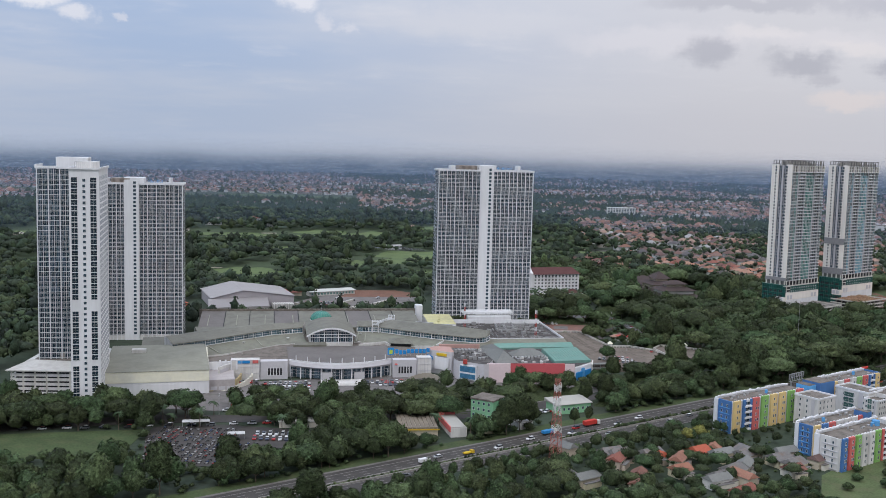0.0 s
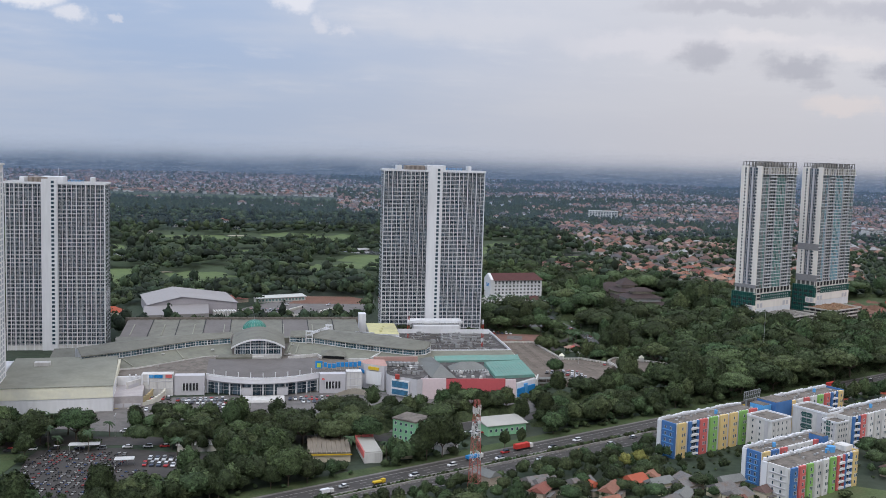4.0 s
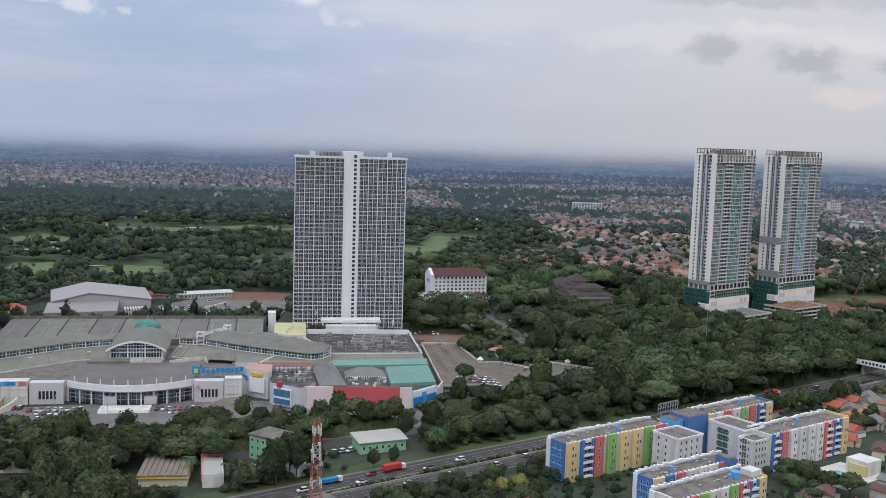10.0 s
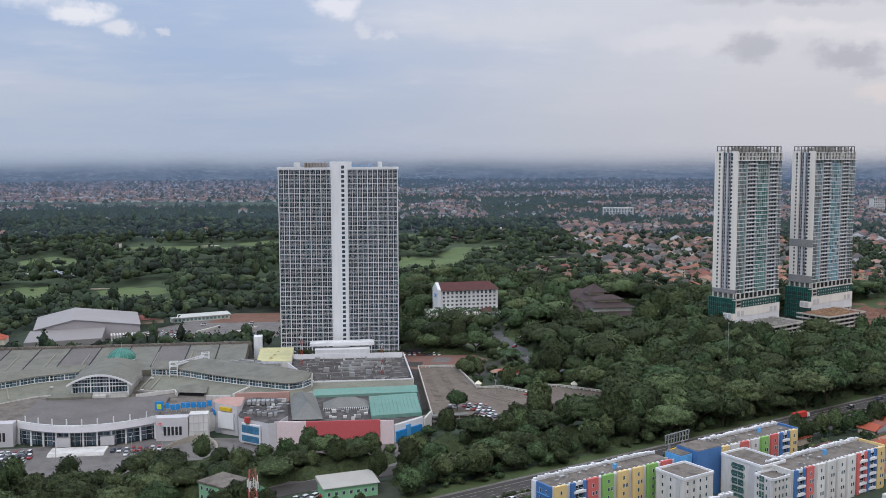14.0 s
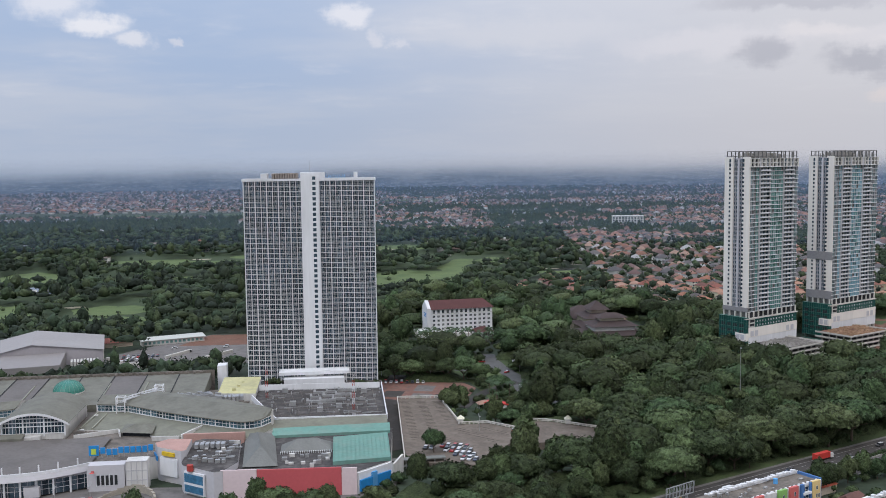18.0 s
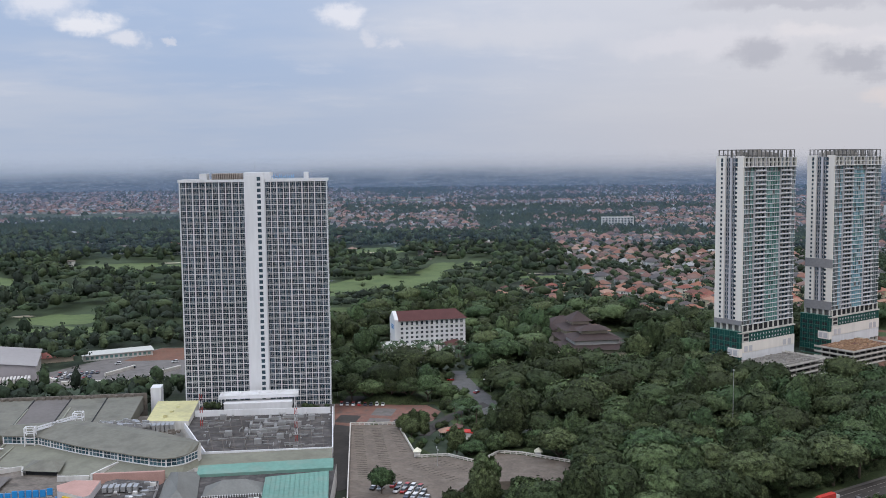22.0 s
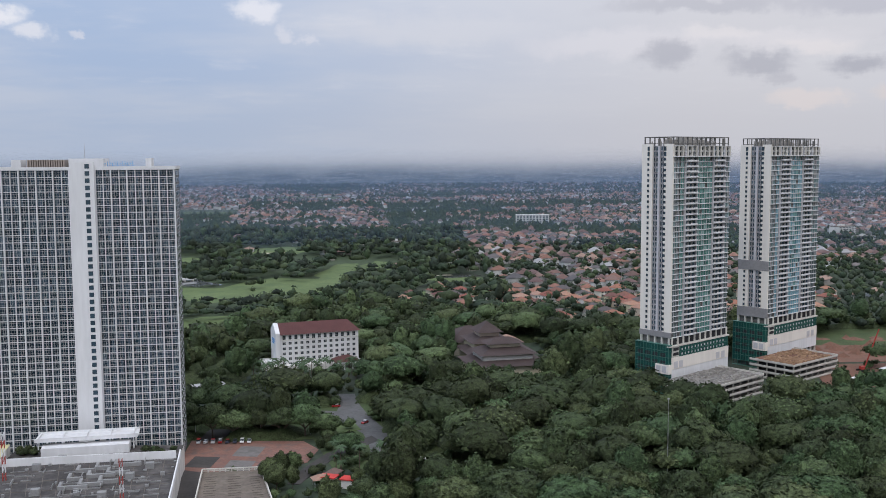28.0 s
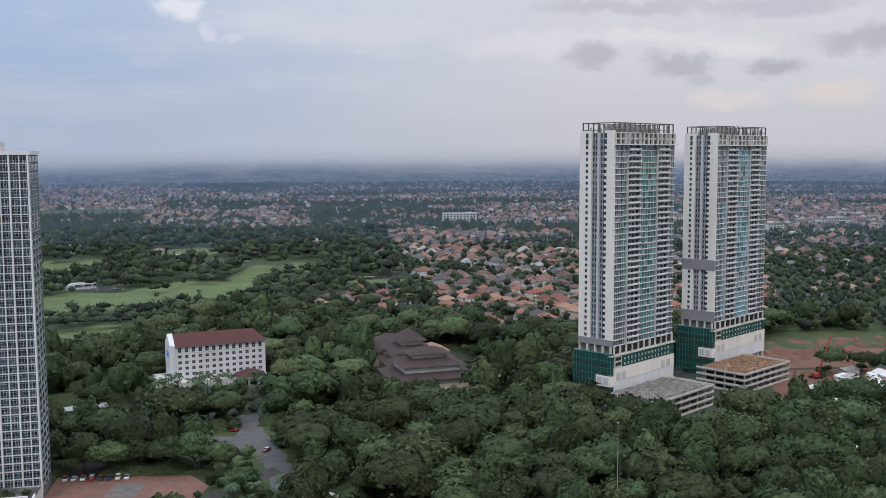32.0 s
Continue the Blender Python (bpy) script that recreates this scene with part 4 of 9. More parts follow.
    for y in np.linspace(0.5, D - 1.2, 5):
        part("column", Geo().box(-0.6, 0.6, y, y + 0.9, 25.4, base), PALECONC, t)
    # a dark box paints the inner shade of the open lobby
    part("lobby_opening", Geo().box(0.2, W - 0.5, 0.1, 0.59, 26.2, base - 0.3), DARK, t)
    part("terrace", Geo().box(-2.4, W + 0.3, -1.6, 0.6, 25.3, 25.9), PALECONC, t)
    for z in (8.0, 12.0, 16.0, 20.0):
        for y in (1.5, 6.5, 11.5, 16.5):
            part("dark_bay", Geo().box(-2.33, -2.21, y, y + 3.2, z, z + 2.0), DARK, t)
    for x in np.linspace(8, W - 6, 14):
        for z in (20.4, 22.9):
            part("pale_opening", Geo().box(x, x + 0.9, -1.42, -1.3, z, z + 1.1), GREYWALL, t)
    g = Geo()
    for k in range(1, 8):
        z = k * 3.3
        g.box(-2.2, 0.5, -0.6, D + 1.5, z + 0.08, z + 3.2)
    g.box(6.5, W - 1, -1.3, 0.5, 19.8, 25.0)
    part("safety_net", g, NET, t, "dark green construction netting on scaffolds")
    g = Geo()
    for k in range(9):
        g.box(-2.5, 0.5, -0.9, D + 1.7, k * 3.3 - 0.08, k * 3.3 + 0.08)
    for y in np.linspace(-0.6, D + 1.4, 13):
        g.box(-2.45, -2.25, y - 0.06, y + 0.06, 0, 26.6)
    for x in np.linspace(6.5, W - 1, 18):
        g.box(x - 0.06, x + 0.06, -1.5, -1.3, 19.6, 25.3)
    g.box(6.5, W - 1, -1.52, -1.4, 22.3, 22.45)
    tagged(part("scaffold", g, mat("faded_green_steel", (0.06, 0.16, 0.13), 0.6), t), kind="stuff")
    g = Geo()
    g.box(0, W, -1.2, 0.5, 7.0, 13.2)
    part("podium_wall", g, WHITE, t, "blank white podium wall")
    g = Geo()
    g.box(0, W, -1.3, 0.5, 13.3, 19.6)
    part("podium_wall", g, WARMWHITE, t, "blank cream podium wall")
    part("corner_bay", Geo().box(0.2, 6.3, -1.1, 0.5, 19.7, 25.2), PALECONC, t)
    for z in (20.6, 23.1):
        part("dark_bay", Geo().box(1.0, 5.6, -1.22, -1.08, z, z + 1.6), DARK, t)
    for x in np.linspace(0.3, W - 1.3, 12):
        part("column", Geo().box(x, x + 1.0, -1.0, 0.3, 0, 7.0), PALECONC, t)
    g = Geo()
    g.box(-2.9, 0.4, -1.0, 7.5, 11.0, 16.0)
    part("podium_box", g, WARMWHITE, t)
    for y in (0.4, 4.0):
        part("podium_panel", Geo().box(-3.05, -2.88, y, y + 2.8, 11.8, 15.2), GREYWALL, t)
    for x in (1.5, 6.0, W - 12, W - 7):
        part("podium_panel", Geo().box(x, x + 3.2, -1.45, -1.25, 13.8, 17.4), GREYWALL, t)
    return t


raw_tower("apartment_tower", pose(301.1, 855.8, 0, rz=38.9), "unfinished grey tower with green glazing, netting and white balconies", (0,))
raw_tower("apartment_tower", pose(374.2, 915.0, 0, rz=38.9), "unfinished grey tower with two bare grey bands and blue glazing", (0, 1, 10, 11), 55.6, BLUEGLASS)


def parking_deck(m, wide, deep, levels, label, roof_mat, clutter_mat):
    t = thing("parking_garage", m, label, "parking garage", "unfinished parking decks")
    floor = Geo().box(0, wide, 0, deep, -0.2, 0.2).mesh("floor_slab", (CONCRETE,))
    rail = Geo()
    rail.box(0, wide, -0.15, 0.1, 0.2, 1.2)
    rail.box(-0.15, 0.1, 0.1, deep, 0.2, 1.2)
    rail.box(wide - 0.1, wide + 0.15, 0.1, deep, 0.2, 1.2)
    rail = rail.mesh("deck_wall", (PALECONC,))
    for k in range(levels + 1):
        place(part("floor_slab", floor, None, t), 0, 0, 0.2 + k * 3.1)
        place(part("deck_wall", rail, None, t), 0, 0, 0.2 + k * 3.1)
    g = Geo()
    g.box(3, wide - 3, 5, deep - 3, 0, levels * 3.1)
    # near-black block added as the shade between the parking floors
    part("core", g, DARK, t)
    col = Geo().box(0, 0.6, 0.15, 0.75, 0, levels * 3.1 + 0.2).mesh("column", (CONCRETE,))
    for i in range(8):
        place(part("column", col, None, t), 0.3 + i * (wide - 1.2) / 7, 0)
    side = Geo().box(0.15, 0.75, 0, 0.6, 0, levels * 3.1 + 0.2).mesh("column", (CONCRETE,))
    for i in range(1, 5):
        place(part("column", side, None, t), 0, i * deep / 5)
    g = Geo()
    g.box(0.3, wide - 0.3, 0.3, deep - 0.3, levels * 3.1 + 0.4, levels * 3.1 + 0.5)
    part("roof", g, roof_mat, t)
    rng = random.Random(5)
    g = Geo()
    for i in range(170):
        x, y = rng.uniform(2, wide - 4), rng.uniform(2, deep - 4)
        w, d = (rng.uniform(1.5, 5), rng.uniform(0.3, 0.8)) if i % 2 else (rng.uniform(0.3, 0.8), rng.uniform(1.5, 5))
        g.box(x, x + w, y, y + d, levels * 3.1 + 0.5, levels * 3.1 + rng.uniform(0.7, 1.8))
    tagged(part("formwork", g, clutter_mat, t, "scattered timber formwork on the top deck"), kind="stuff")
    return t


parking_deck(pose(312.5, 824.5, 0, rz=38.9), 50, 28, 3, "unfinished concrete parking garage before the tower", mat("dusty_deck", (0.17, 0.16, 0.15), 0.9, 0.4, 0.2, 1.0, stain=(0.30, 0.28, 0.26), stain_amount=0.6), CONCRETE)
parking_deck(pose(375, 875, 0, rz=37), 46, 28, 3, "unfinished parking garage with reddish formwork on top", EARTH, mat("timber_formwork", (0.34, 0.22, 0.14), 0.9, 0.35, 0.4, 1.5))

# ---- the shopping mall, in its own frame: u along the front, v to the back ----
MALL = pose(-60, 580, 0, rz=10)
MC, MS = math.cos(radians(10)), math.sin(radians(10))


def uv(x, y):
    dx, dy = x + 60, y - 580
    return dx * MC + dy * MS, -dx * MS + dy * MC


def uvs(*pts):
    return [uv(x, y) for x, y in pts]


mall = thing("shopping_mall", MALL, "large low shopping mall with grey-green roofs, vaulted hall and teal annex", "shopping mall")


def mp(name, g, mats, label=""):
    return part(name, g, mats, mall, label)


# main body under the roofs
g = Geo()
g.prism([(-58, 2), (-32, 2), (31, 2), (62, 12), (100, 40), (96, 60), (70, 130), (-88, 132), (-84, 60), (-84, 36), (-58, 28)], 0, 9.6, 0, 1)
mp("wall", g, (OFFWHITE, FLATROOF), "long pale walls of the main block")
# curved entrance front: glazing set back under a sweeping canopy
N = 30


def arc(a, half=31.0, bulge=12.5, shift=0.5):
    """A point of the entrance curve, a from -1 to 1."""
    return shift + half * a, 1.5 - bulge * (1 - a * a)


g = Geo()
glass = Geo()
fasc = Geo()
roof = Geo()
for i in range(N):
    a0, a1 = -1 + 2 * i / N, -1 + 2 * (i + 1) / N
    (x0, y0), (x1, y1) = arc(a0), arc(a1)
    (gx0, gy0), (gx1, gy1) = arc(a0, 30, 9.0), arc(a1, 30, 9.0)
    glass.face([(gx0, gy0, 0.6), (gx1, gy1, 0.6), (gx1, gy1, 6.6), (gx0, gy0, 6.6)])
    for z0, z1, o0, o1 in ((7.6, 9.6, 0.0, 0.9), (9.6, 10.7, 0.9, 0.9)):
        fasc.face([(x0, y0 + o0, z0), (x1, y1 + o0, z0), (x1, y1 + o1, z1), (x0, y0 + o1, z1)], 0 if z0 > 9 else 1)
    fasc.face([(x0, y0 + 0.9, 10.7), (x1, y1 + 0.9, 10.7), (x1, y1 + 1.5, 10.7), (x0, y0 + 1.5, 10.7)], 0)
    fasc.face([(gx0, gy0, 6.6), (gx1, gy1, 6.6), (x1, y1, 7.6), (x0, y0, 7.6)], 1)
    roof.face([(x0, y0 + 1.5, 10.1), (x1, y1 + 1.5, 10.1), (x1 * 1.02, 39, 10.9), (x0 * 1.02, 39, 10.9)])
mp("entrance_glazing", glass, GLASS, "curved glazed entrance front")
mp("canopy", fasc, (WHITE, GREYWALL), "sweeping curved canopy with a white rim")
mp("roof", roof, GREYROOF, "brownish grey sheet roof over the entrance")
col = Geo().box(-0.35, 0.35, -0.35, 0.35, 0, 7.4).mesh("column", (WHITE,))
mull = Geo().box(-0.06, 0.06, -0.2, 0.05, 0.6, 6.6).mesh("mullion", (GREYWALL,))
for i in range(11):
    x, y = arc(-1 + i * 0.2, 30, 9.0)
    place(part("column", col, None, mall), x, y - 0.5)
for i in range(24):
    x, y = arc(-1 + (i + 0.5) / 12, 30, 9.0)
    place(part("mullion", mull, None, mall), x, y)
for z in (2.9, 4.8, 6.5):
    g = Geo()
    for i in range(N):
        (x0, y0), (x1, y1) = arc(-1 + 2 * i / N, 30, 9.05), arc(-1 + 2 * (i + 1) / N, 30, 9.05)
        g.bar((x0, y0 - 0.05, z), (x1, y1 - 0.05, z), 0.07)
    tagged(mp("transom", g, GREYWALL), kind="stuff")
spike = Geo().box(-0.22, 0.22, -0.2, 0.5, 9.8, 13.4).mesh("mast", (WHITE,))
for i in range(9):
    x, y = arc(-0.86 + i * 0.215)
    place(part("mast", spike, None, mall, "short white mast on the canopy"), x, y + 1.2)
g = Geo()
g.box(-12, 12, -20, -11, 0, 1.1)
for k in range(4):
    g.box(-12, 12, -20.5 - 0.5 * k, -20 - 0.5 * k, 0, 0.9 - 0.22 * k)
mp("entrance_steps", g, OFFWHITE)
# doors
for x in (-11, 8):
    g = Geo()
    g.box(x, x + 6, -8.6, -6.6, 0.6, 4.6)
    mp("door_lobby", g, GREYWALL)
# side pavilions of the front, with slit windows
for x0, x1, slit in ((-47, -31, -42.5), (31.6, 46, 35.0)):
    g = Geo()
    g.box(x0, x1, -3.2, 2.5, 0, 10.8)
    mp("pavilion", g, GREYWALL, "light grey panelled pavilion")
    sl = Geo().box(0, 1.1, -3.32, -3.15, 2.6, 6.6).mesh("slit_window", (DARK,))
    for i in range(5):
        place(part("slit_window", sl, None, mall), slit + i * 1.75, 0)
g = Geo()
for i in range(4):
    g.box(-42.8 + i * 1.75, -42.6 + i * 1.75, -3.5, -3.2, 2.2, 7.0)
    g.box(34.7 + i * 1.75, 34.9 + i * 1.75, -3.5, -3.2, 2.2, 7.0)
mp("slit_frame", g, WHITE)
# framed white billboards at the ends
for x0, x1, y in ((-64, -47.5, -4.0), (46.5, 55, -3.0)):
    g = Geo()
    g.box(x0, x1, y, y + 6, 0, 12)
    mp("sign_wall", g, OFFWHITE)
    g = Geo()
    for i in range(5):
        x = x0 + (x1 - x0) * i / 4
        g.box(x - 0.12, x + 0.12, y - 0.25, y, 0, 12)
    for z in (0.2, 4, 8, 11.8):
        g.box(x0, x1, y - 0.22, y, z - 0.12, z + 0.12)
    mp("sign_frame", g, GREYWALL)
g = Geo()
g.box(-60.5, -57.8, -4.5, -4.2, 10.0, 11.6, 0)
g.box(-57.4, -53, -4.5, -4.2, 10.0, 11.6, 1)
g.box(-51.5, -48.2, -4.5, -4.2, 10.0, 11.8, 2)
mp("shop_sign", g, (PAINT["sky"], PAINT["signblue"], PAINT["red"]), "blue and red shop sign blocks")
g = Geo()
g.prism([(-70, -14), (-64.2, -4), (-64.8, -3.5), (-70.8, -13.5)], 0, 10)
mp("sign_wall", g, OFFWHITE, "white wing wall with an advertisement")
g = Geo()
for z0, z1, k in ((6.5, 8.2, 0), (4.2, 5.4, 1)):
    g.prism([(-69.4, -13.5), (-65.2, -6.2), (-65.4, -6.0), (-69.6, -13.3)], z0, z1, k)
mp("advertisement", g, (GREYWALL, PAINT["gold"]))
g = Geo()
g.cyl(33.5, -4.8, 8.2, 8.3, 0.9, 0.9, 10)
g.box(32.9, 34.1, -3.4, -3.25, 7.6, 8.6)
mp("round_sign", g, PAINT["red"])
# blue block sign on the roof edge
sign = thing("roof_sign", pose(-60, 580, 0, rz=10), "large blue roof sign in block letters on a steel frame", "sign")
g = Geo()
for i in range(12):
    g.bar((30 + i * 2.3, 9.0, 10.5), (30 + i * 2.3, 9.0, 14.5), 0.1)
g.bar((30, 9.0, 12), (56, 9.0, 12), 0.1)
g.bar((30, 9.0, 14), (56, 9.0, 14), 0.1)
part("frame", g, METAL, sign)
part("emblem", Geo().box(29.6, 33.6, 8.0, 8.6, 11.6, 15.8), PAINT["signblue"], sign)
part("emblem_centre", Geo().box(30.6, 32.6, 7.85, 8.0, 12.2, 14.6), PAINT["lime"], sign)
letter = Geo().box(0, 1.9, 7.9, 8.5, 12.4, 14.9).mesh("letter", (PAINT["signblue"],))
for i in range(9):
    place(part("letter", letter, None, sign), 34.3 + i * 2.42, 0, (0.0, -0.7, -0.7, 0, 0, 0, 0, 0, 0.5)[i])

# vaulted hall
V0, V1, UC, HW = 44.5, 84.0, -2.6, 15.8


def vault(a):
    return UC + HW * a, 17.0 + 5.0 * (1 - a * a)


g = Geo()
rim = Geo()
pane = Geo()
n = 20
for i in range(n):
    a0, a1 = -1 + 2 * i / n, -1 + 2 * (i + 1) / n
    (x0, z0), (x1, z1) = vault(a0), vault(a1)
    g.face([(x0, V0 - 2.5, z0), (x1, V0 - 2.5, z1), (x1, V1, z1), (x0, V1, z0)])
    rim.face([(x0, V0 - 2.55, z0 - 0.9), (x1, V0 - 2.55, z1 - 0.9), (x1, V0 - 2.55, z1 + 0.25), (x0, V0 - 2.55, z0 + 0.25)])
    rim.face([(x0, V0 - 2.55, z0 - 0.9), (x1, V0 - 2.55, z1 - 0.9), (x1, V0, z1 - 0.9), (x0, V0, z0 - 0.9)])
    b0, b1 = max(-0.86, min(0.86, a0)), max(-0.86, min(0.86, a1))
    if b1 > b0:
        (x0, z0), (x1, z1) = vault(b0), vault(b1)
        pane.face([(x0, V0, 12.6), (x1, V0, 12.6), (x1, V0, z1 - 0.8), (x0, V0, z0 - 0.8)])
mp("vault_roof", g, OLIVE, "curved grey-green vault roof")
mp("vault_rim", rim, WHITE)
mp("hall_window", pane, GLASS, "arched glazed end of the hall")
g = Geo()
for a in np.linspace(-0.86, 0.86, 4):
    x, z = vault(a)
    g.box(x - 0.3, x + 0.3, V0 - 0.4, V0, 11, z - 0.7)
for a in np.linspace(-0.86, 0.86, 19):
    x, z = vault(a)
    g.box(x - 0.07, x + 0.07, V0 - 0.2, V0 - 0.02, 12.6, z - 0.7)
for z in (12.4, 15.6, 17.4, 19.2):
    half = HW * 0.86 if z < 17.8 else HW * math.sqrt(max(0, 1 - (z + 0.8 - 17) / 5))
    g.box(UC - half, UC + half, V0 - 0.35, V0 - 0.01, z - 0.2, z + 0.2)
mp("window_frame", g, WHITE)
g = Geo()
g.box(UC - 13.8, UC + 13.8, V0, V1 - 3, 9.5, 12.6)
g.box(UC - 4, UC + 3.5, V0 - 3.5, V0, 9.5, 11.6)
g.box(UC - 13.8, UC - 13.0, V0, V1, 9.5, 17)
g.box(UC + 13.0, UC + 13.8, V0, V1, 9.5, 17)
mp("hall_wall", g, OFFWHITE)
g = Geo()
g.prism([(-27, 38), (-6, 38), (-6, 43), (-25, 43)], 9.6, [12.0, 12.0, 12.8, 12.8])
mp("lean_to_roof", g, OLIVE)


# curved wings with a band of windows under the roof
def wing(pts_front, pts_back, skirt, name):
    front, back, low = np.array(pts_front, float), np.array(pts_back, float), np.array(skirt, float)

    def along(p, t):
        seg = np.r_[0, np.cumsum(np.hypot(*np.diff(p, axis=0).T))]
        return np.array([np.interp(t * seg[-1], seg, p[:, 0]), np.interp(t * seg[-1], seg, p[:, 1])])

    n = 26
    roof, band, frames, sk, wall, kerb = Geo(), Geo(), Geo(), Geo(), Geo(), Geo()
    for i in range(n):
        t0, t1 = i / n, (i + 1) / n
        f0, f1, b0, b1, s0, s1 = along(front, t0), along(front, t1), along(back, t0), along(back, t1), along(low, t0), along(low, t1)
        o0, o1 = f0 + (f0 - b0) * 0.05, f1 + (f1 - b1) * 0.05
        mid0, mid1 = f0 * 0.35 + b0 * 0.65, f1 * 0.35 + b1 * 0.65
        roof.face([(*o0, 16.3), (*o1, 16.3), (*mid1, 18.6), (*mid0, 18.6)])
        roof.face([(*mid0, 18.6), (*mid1, 18.6), (*b1, 17.8), (*b0, 17.8)])
        roof.face([(*o0, 15.9), (*o0, 16.3), (*o1, 16.3), (*o1, 15.9)][::-1])
        roof.face([(*f0, 15.9), (*o0, 15.9), (*o1, 15.9), (*f1, 15.9)])
        band.face([(*f0, 12.6), (*f1, 12.6), (*f1, 15.9), (*f0, 15.9)])
        wall.face([(*b0, 9), (*b1, 9), (*b1, 17.8), (*b0, 17.8)][::-1])
        sk.face([(*s0, 10.2), (*s1, 10.2), (*f1, 12.7), (*f0, 12.7)])
        kerb.face([(*s0, 8.6), (*s1, 8.6), (*s1, 10.2), (*s0, 10.2)])
        d = (f1 - f0) / np.hypot(*(f1 - f0))
        q = np.array([d[1], -d[0]]) * 0.12
        wide = 0.5 if i % 2 == 0 else 0.12
        c = f0 + q
        frames.bar((*c, 12.5), (*c, 16.0), wide / 2)
        c = (f0 + f1) / 2 + q
        frames.bar((*c, 12.5), (*c, 16.0), 0.08)
        for z, r in ((12.75, 0.2), (14.4, 0.09), (15.8, 0.15)):
            frames.bar((*(f0 + q), z), (*(f1 + q), z), r)
    for t, flip in ((0.0, 1), (1.0, -1)):
        f, b = along(front, t), along(back, t)
        m = f * 0.35 + b * 0.65
        wall.face([(*f, 9), (*f, 16.1), (*m, 18.5), (*b, 17.7), (*b, 9)][::flip])
    mp("wing_roof", roof, OLIVE, "long curved grey-green roof")
    mp("clerestory", band, BANDGLASS, "band of bluish windows below the roof")
    mp("window_frame", frames, WHITE)
    mp("skirt_roof", sk, OLIVE2, "low sloping roof in front of the windows")
    mp("wing_wall", wall, OFFWHITE)
    mp("skirt_wall", kerb, OFFWHITE)


wing([(-100, 24), (-80, 36.4), (-63, 51), (-40, 69), (-20, 77)], [(-106, 40), (-86, 59), (-57, 76), (-38, 84), (-18, 88)],
     [(-92, 14), (-70, 22), (-52, 36), (-36, 50), (-18, 55)], "left")
wing([(17, 80), (32, 76.6), (53, 59.7), (77.7, 43.2), (90, 36), (97, 37.5), (102, 46)], [(18, 92), (44, 94.8), (62, 85), (79, 73.4), (92, 62), (99, 56), (103, 50)],
     [(13, 56), (26, 54), (44, 44), (66, 30), (82, 28), (95, 30), (103, 44)], "right")
g = Geo()
g.box(-92, 64, 96, 98, 9.6, 12.6)
mp("rear_wall", g, OFFWHITE)
# flat grey roof between the wings and behind the hall
g = Geo()
g.prism([(-86, 60), (-40, 84), (-18, 88), (18, 92), (44, 95), (64, 96), (64, 98), (-92, 98)], 9, 13.2)
mp("roof", g, OLIVE)
# big rear roof in strips
for i in range(9):
    x0, x1 = -90 + i * 17.2, -90 + (i + 1) * 17.2 - 0.5
    g = Geo()
    g.prism([(x0, 98.5), (x1, 98.5), (x1, 142), (x0, 142)], 9.6, [12.8, 12.8, 16.6, 16.6])
    mp("roof_bay", g, OLIVE if i % 3 else GREYROOF, "wide grey-green sheet roof bay")
for i in range(8):
    x = -90 + (i + 1) * 17.2 - 0.25
    g = Geo()
    g.prism([(x - 0.25, 98), (x + 0.25, 98), (x + 0.25, 142), (x - 0.25, 142)], 12.3, [13.0, 13.0, 16.9, 16.9])
    mp("gutter", g, DARK)
g = Geo()
g.box(-92, 66, 142, 143, 0, 18.0)
for i in range(40):
    g.box(-90 + i * 3.8, -88.5 + i * 3.8, 141, 142, 16.6, 17.6)
mp("rear_parapet", g, FLATROOF)
# green dome with a small finial
g = Geo()
rings, segs, r, zc = 6, 20, 7.8, 14.6
for i in range(rings):
    a0, a1 = math.pi / 2 * i / rings, math.pi / 2 * (i + 1) / rings
    for j in range(segs):
        b0, b1 = 2 * math.pi * j / segs, 2 * math.pi * (j + 1) / segs
        q = [(-5.6 + r * math.cos(a) * math.cos(b), 117 + r * math.cos(a) * math.sin(b), zc + r * 0.78 * math.sin(a)) for a, b in ((a0, b0), (a0, b1), (a1, b1), (a1, b0))]
        g.face(q if i < rings - 1 else q[:3])
dome = mp("dome", g, mat("green_dome_glass", (0.05, 0.20, 0.16), 0.25, 0.25, 0.3), "green ribbed dome")
g = Geo()
for j in range(segs):
    b = 2 * math.pi * j / segs
    for i in range(rings):
        a0, a1 = math.pi / 2 * i / rings, math.pi / 2 * (i + 1) / rings
        g.bar((-5.6 + (r + 0.05) * math.cos(a0) * math.cos(b), 117 + (r + 0.05) * math.cos(a0) * math.sin(b), zc + r * 0.78 * math.sin(a0)),
              (-5.6 + (r + 0.05) * math.cos(a1) * math.cos(b), 117 + (r + 0.05) * math.cos(a1) * math.sin(b), zc + r * 0.78 * math.sin(a1)), 0.07)
part("rib", g, TEAL, dome)
mp("dome_drum", Geo().cyl(-5.6, 117, 12.5, 14.7, 8.0, 8.0, 20), OFFWHITE)
mp("finial", Geo().cyl(-5.6, 117, 20.4, 23.5, 0.15, 0.08, 6), METAL)
# service gantry on the roof
g = Geo()
for z in (13.6, 15.8, 18.0, 20.2):
    for x in (27, 31):
        g.bar((x, 75, z), (x, 78, z), 0.16)
    for y in (75, 78):
        g.bar((27, y, z), (31, y, z), 0.16)
for x, y in ((27, 75), (31, 75), (27, 78), (31, 78)):
    g.bar((x, y, 12), (x, y, 20.4), 0.22)
for x, y in ((41, 99), (45, 99), (41, 103), (45, 103)):
    g.bar((x, y, 12.6), (x, y, 20), 0.18)
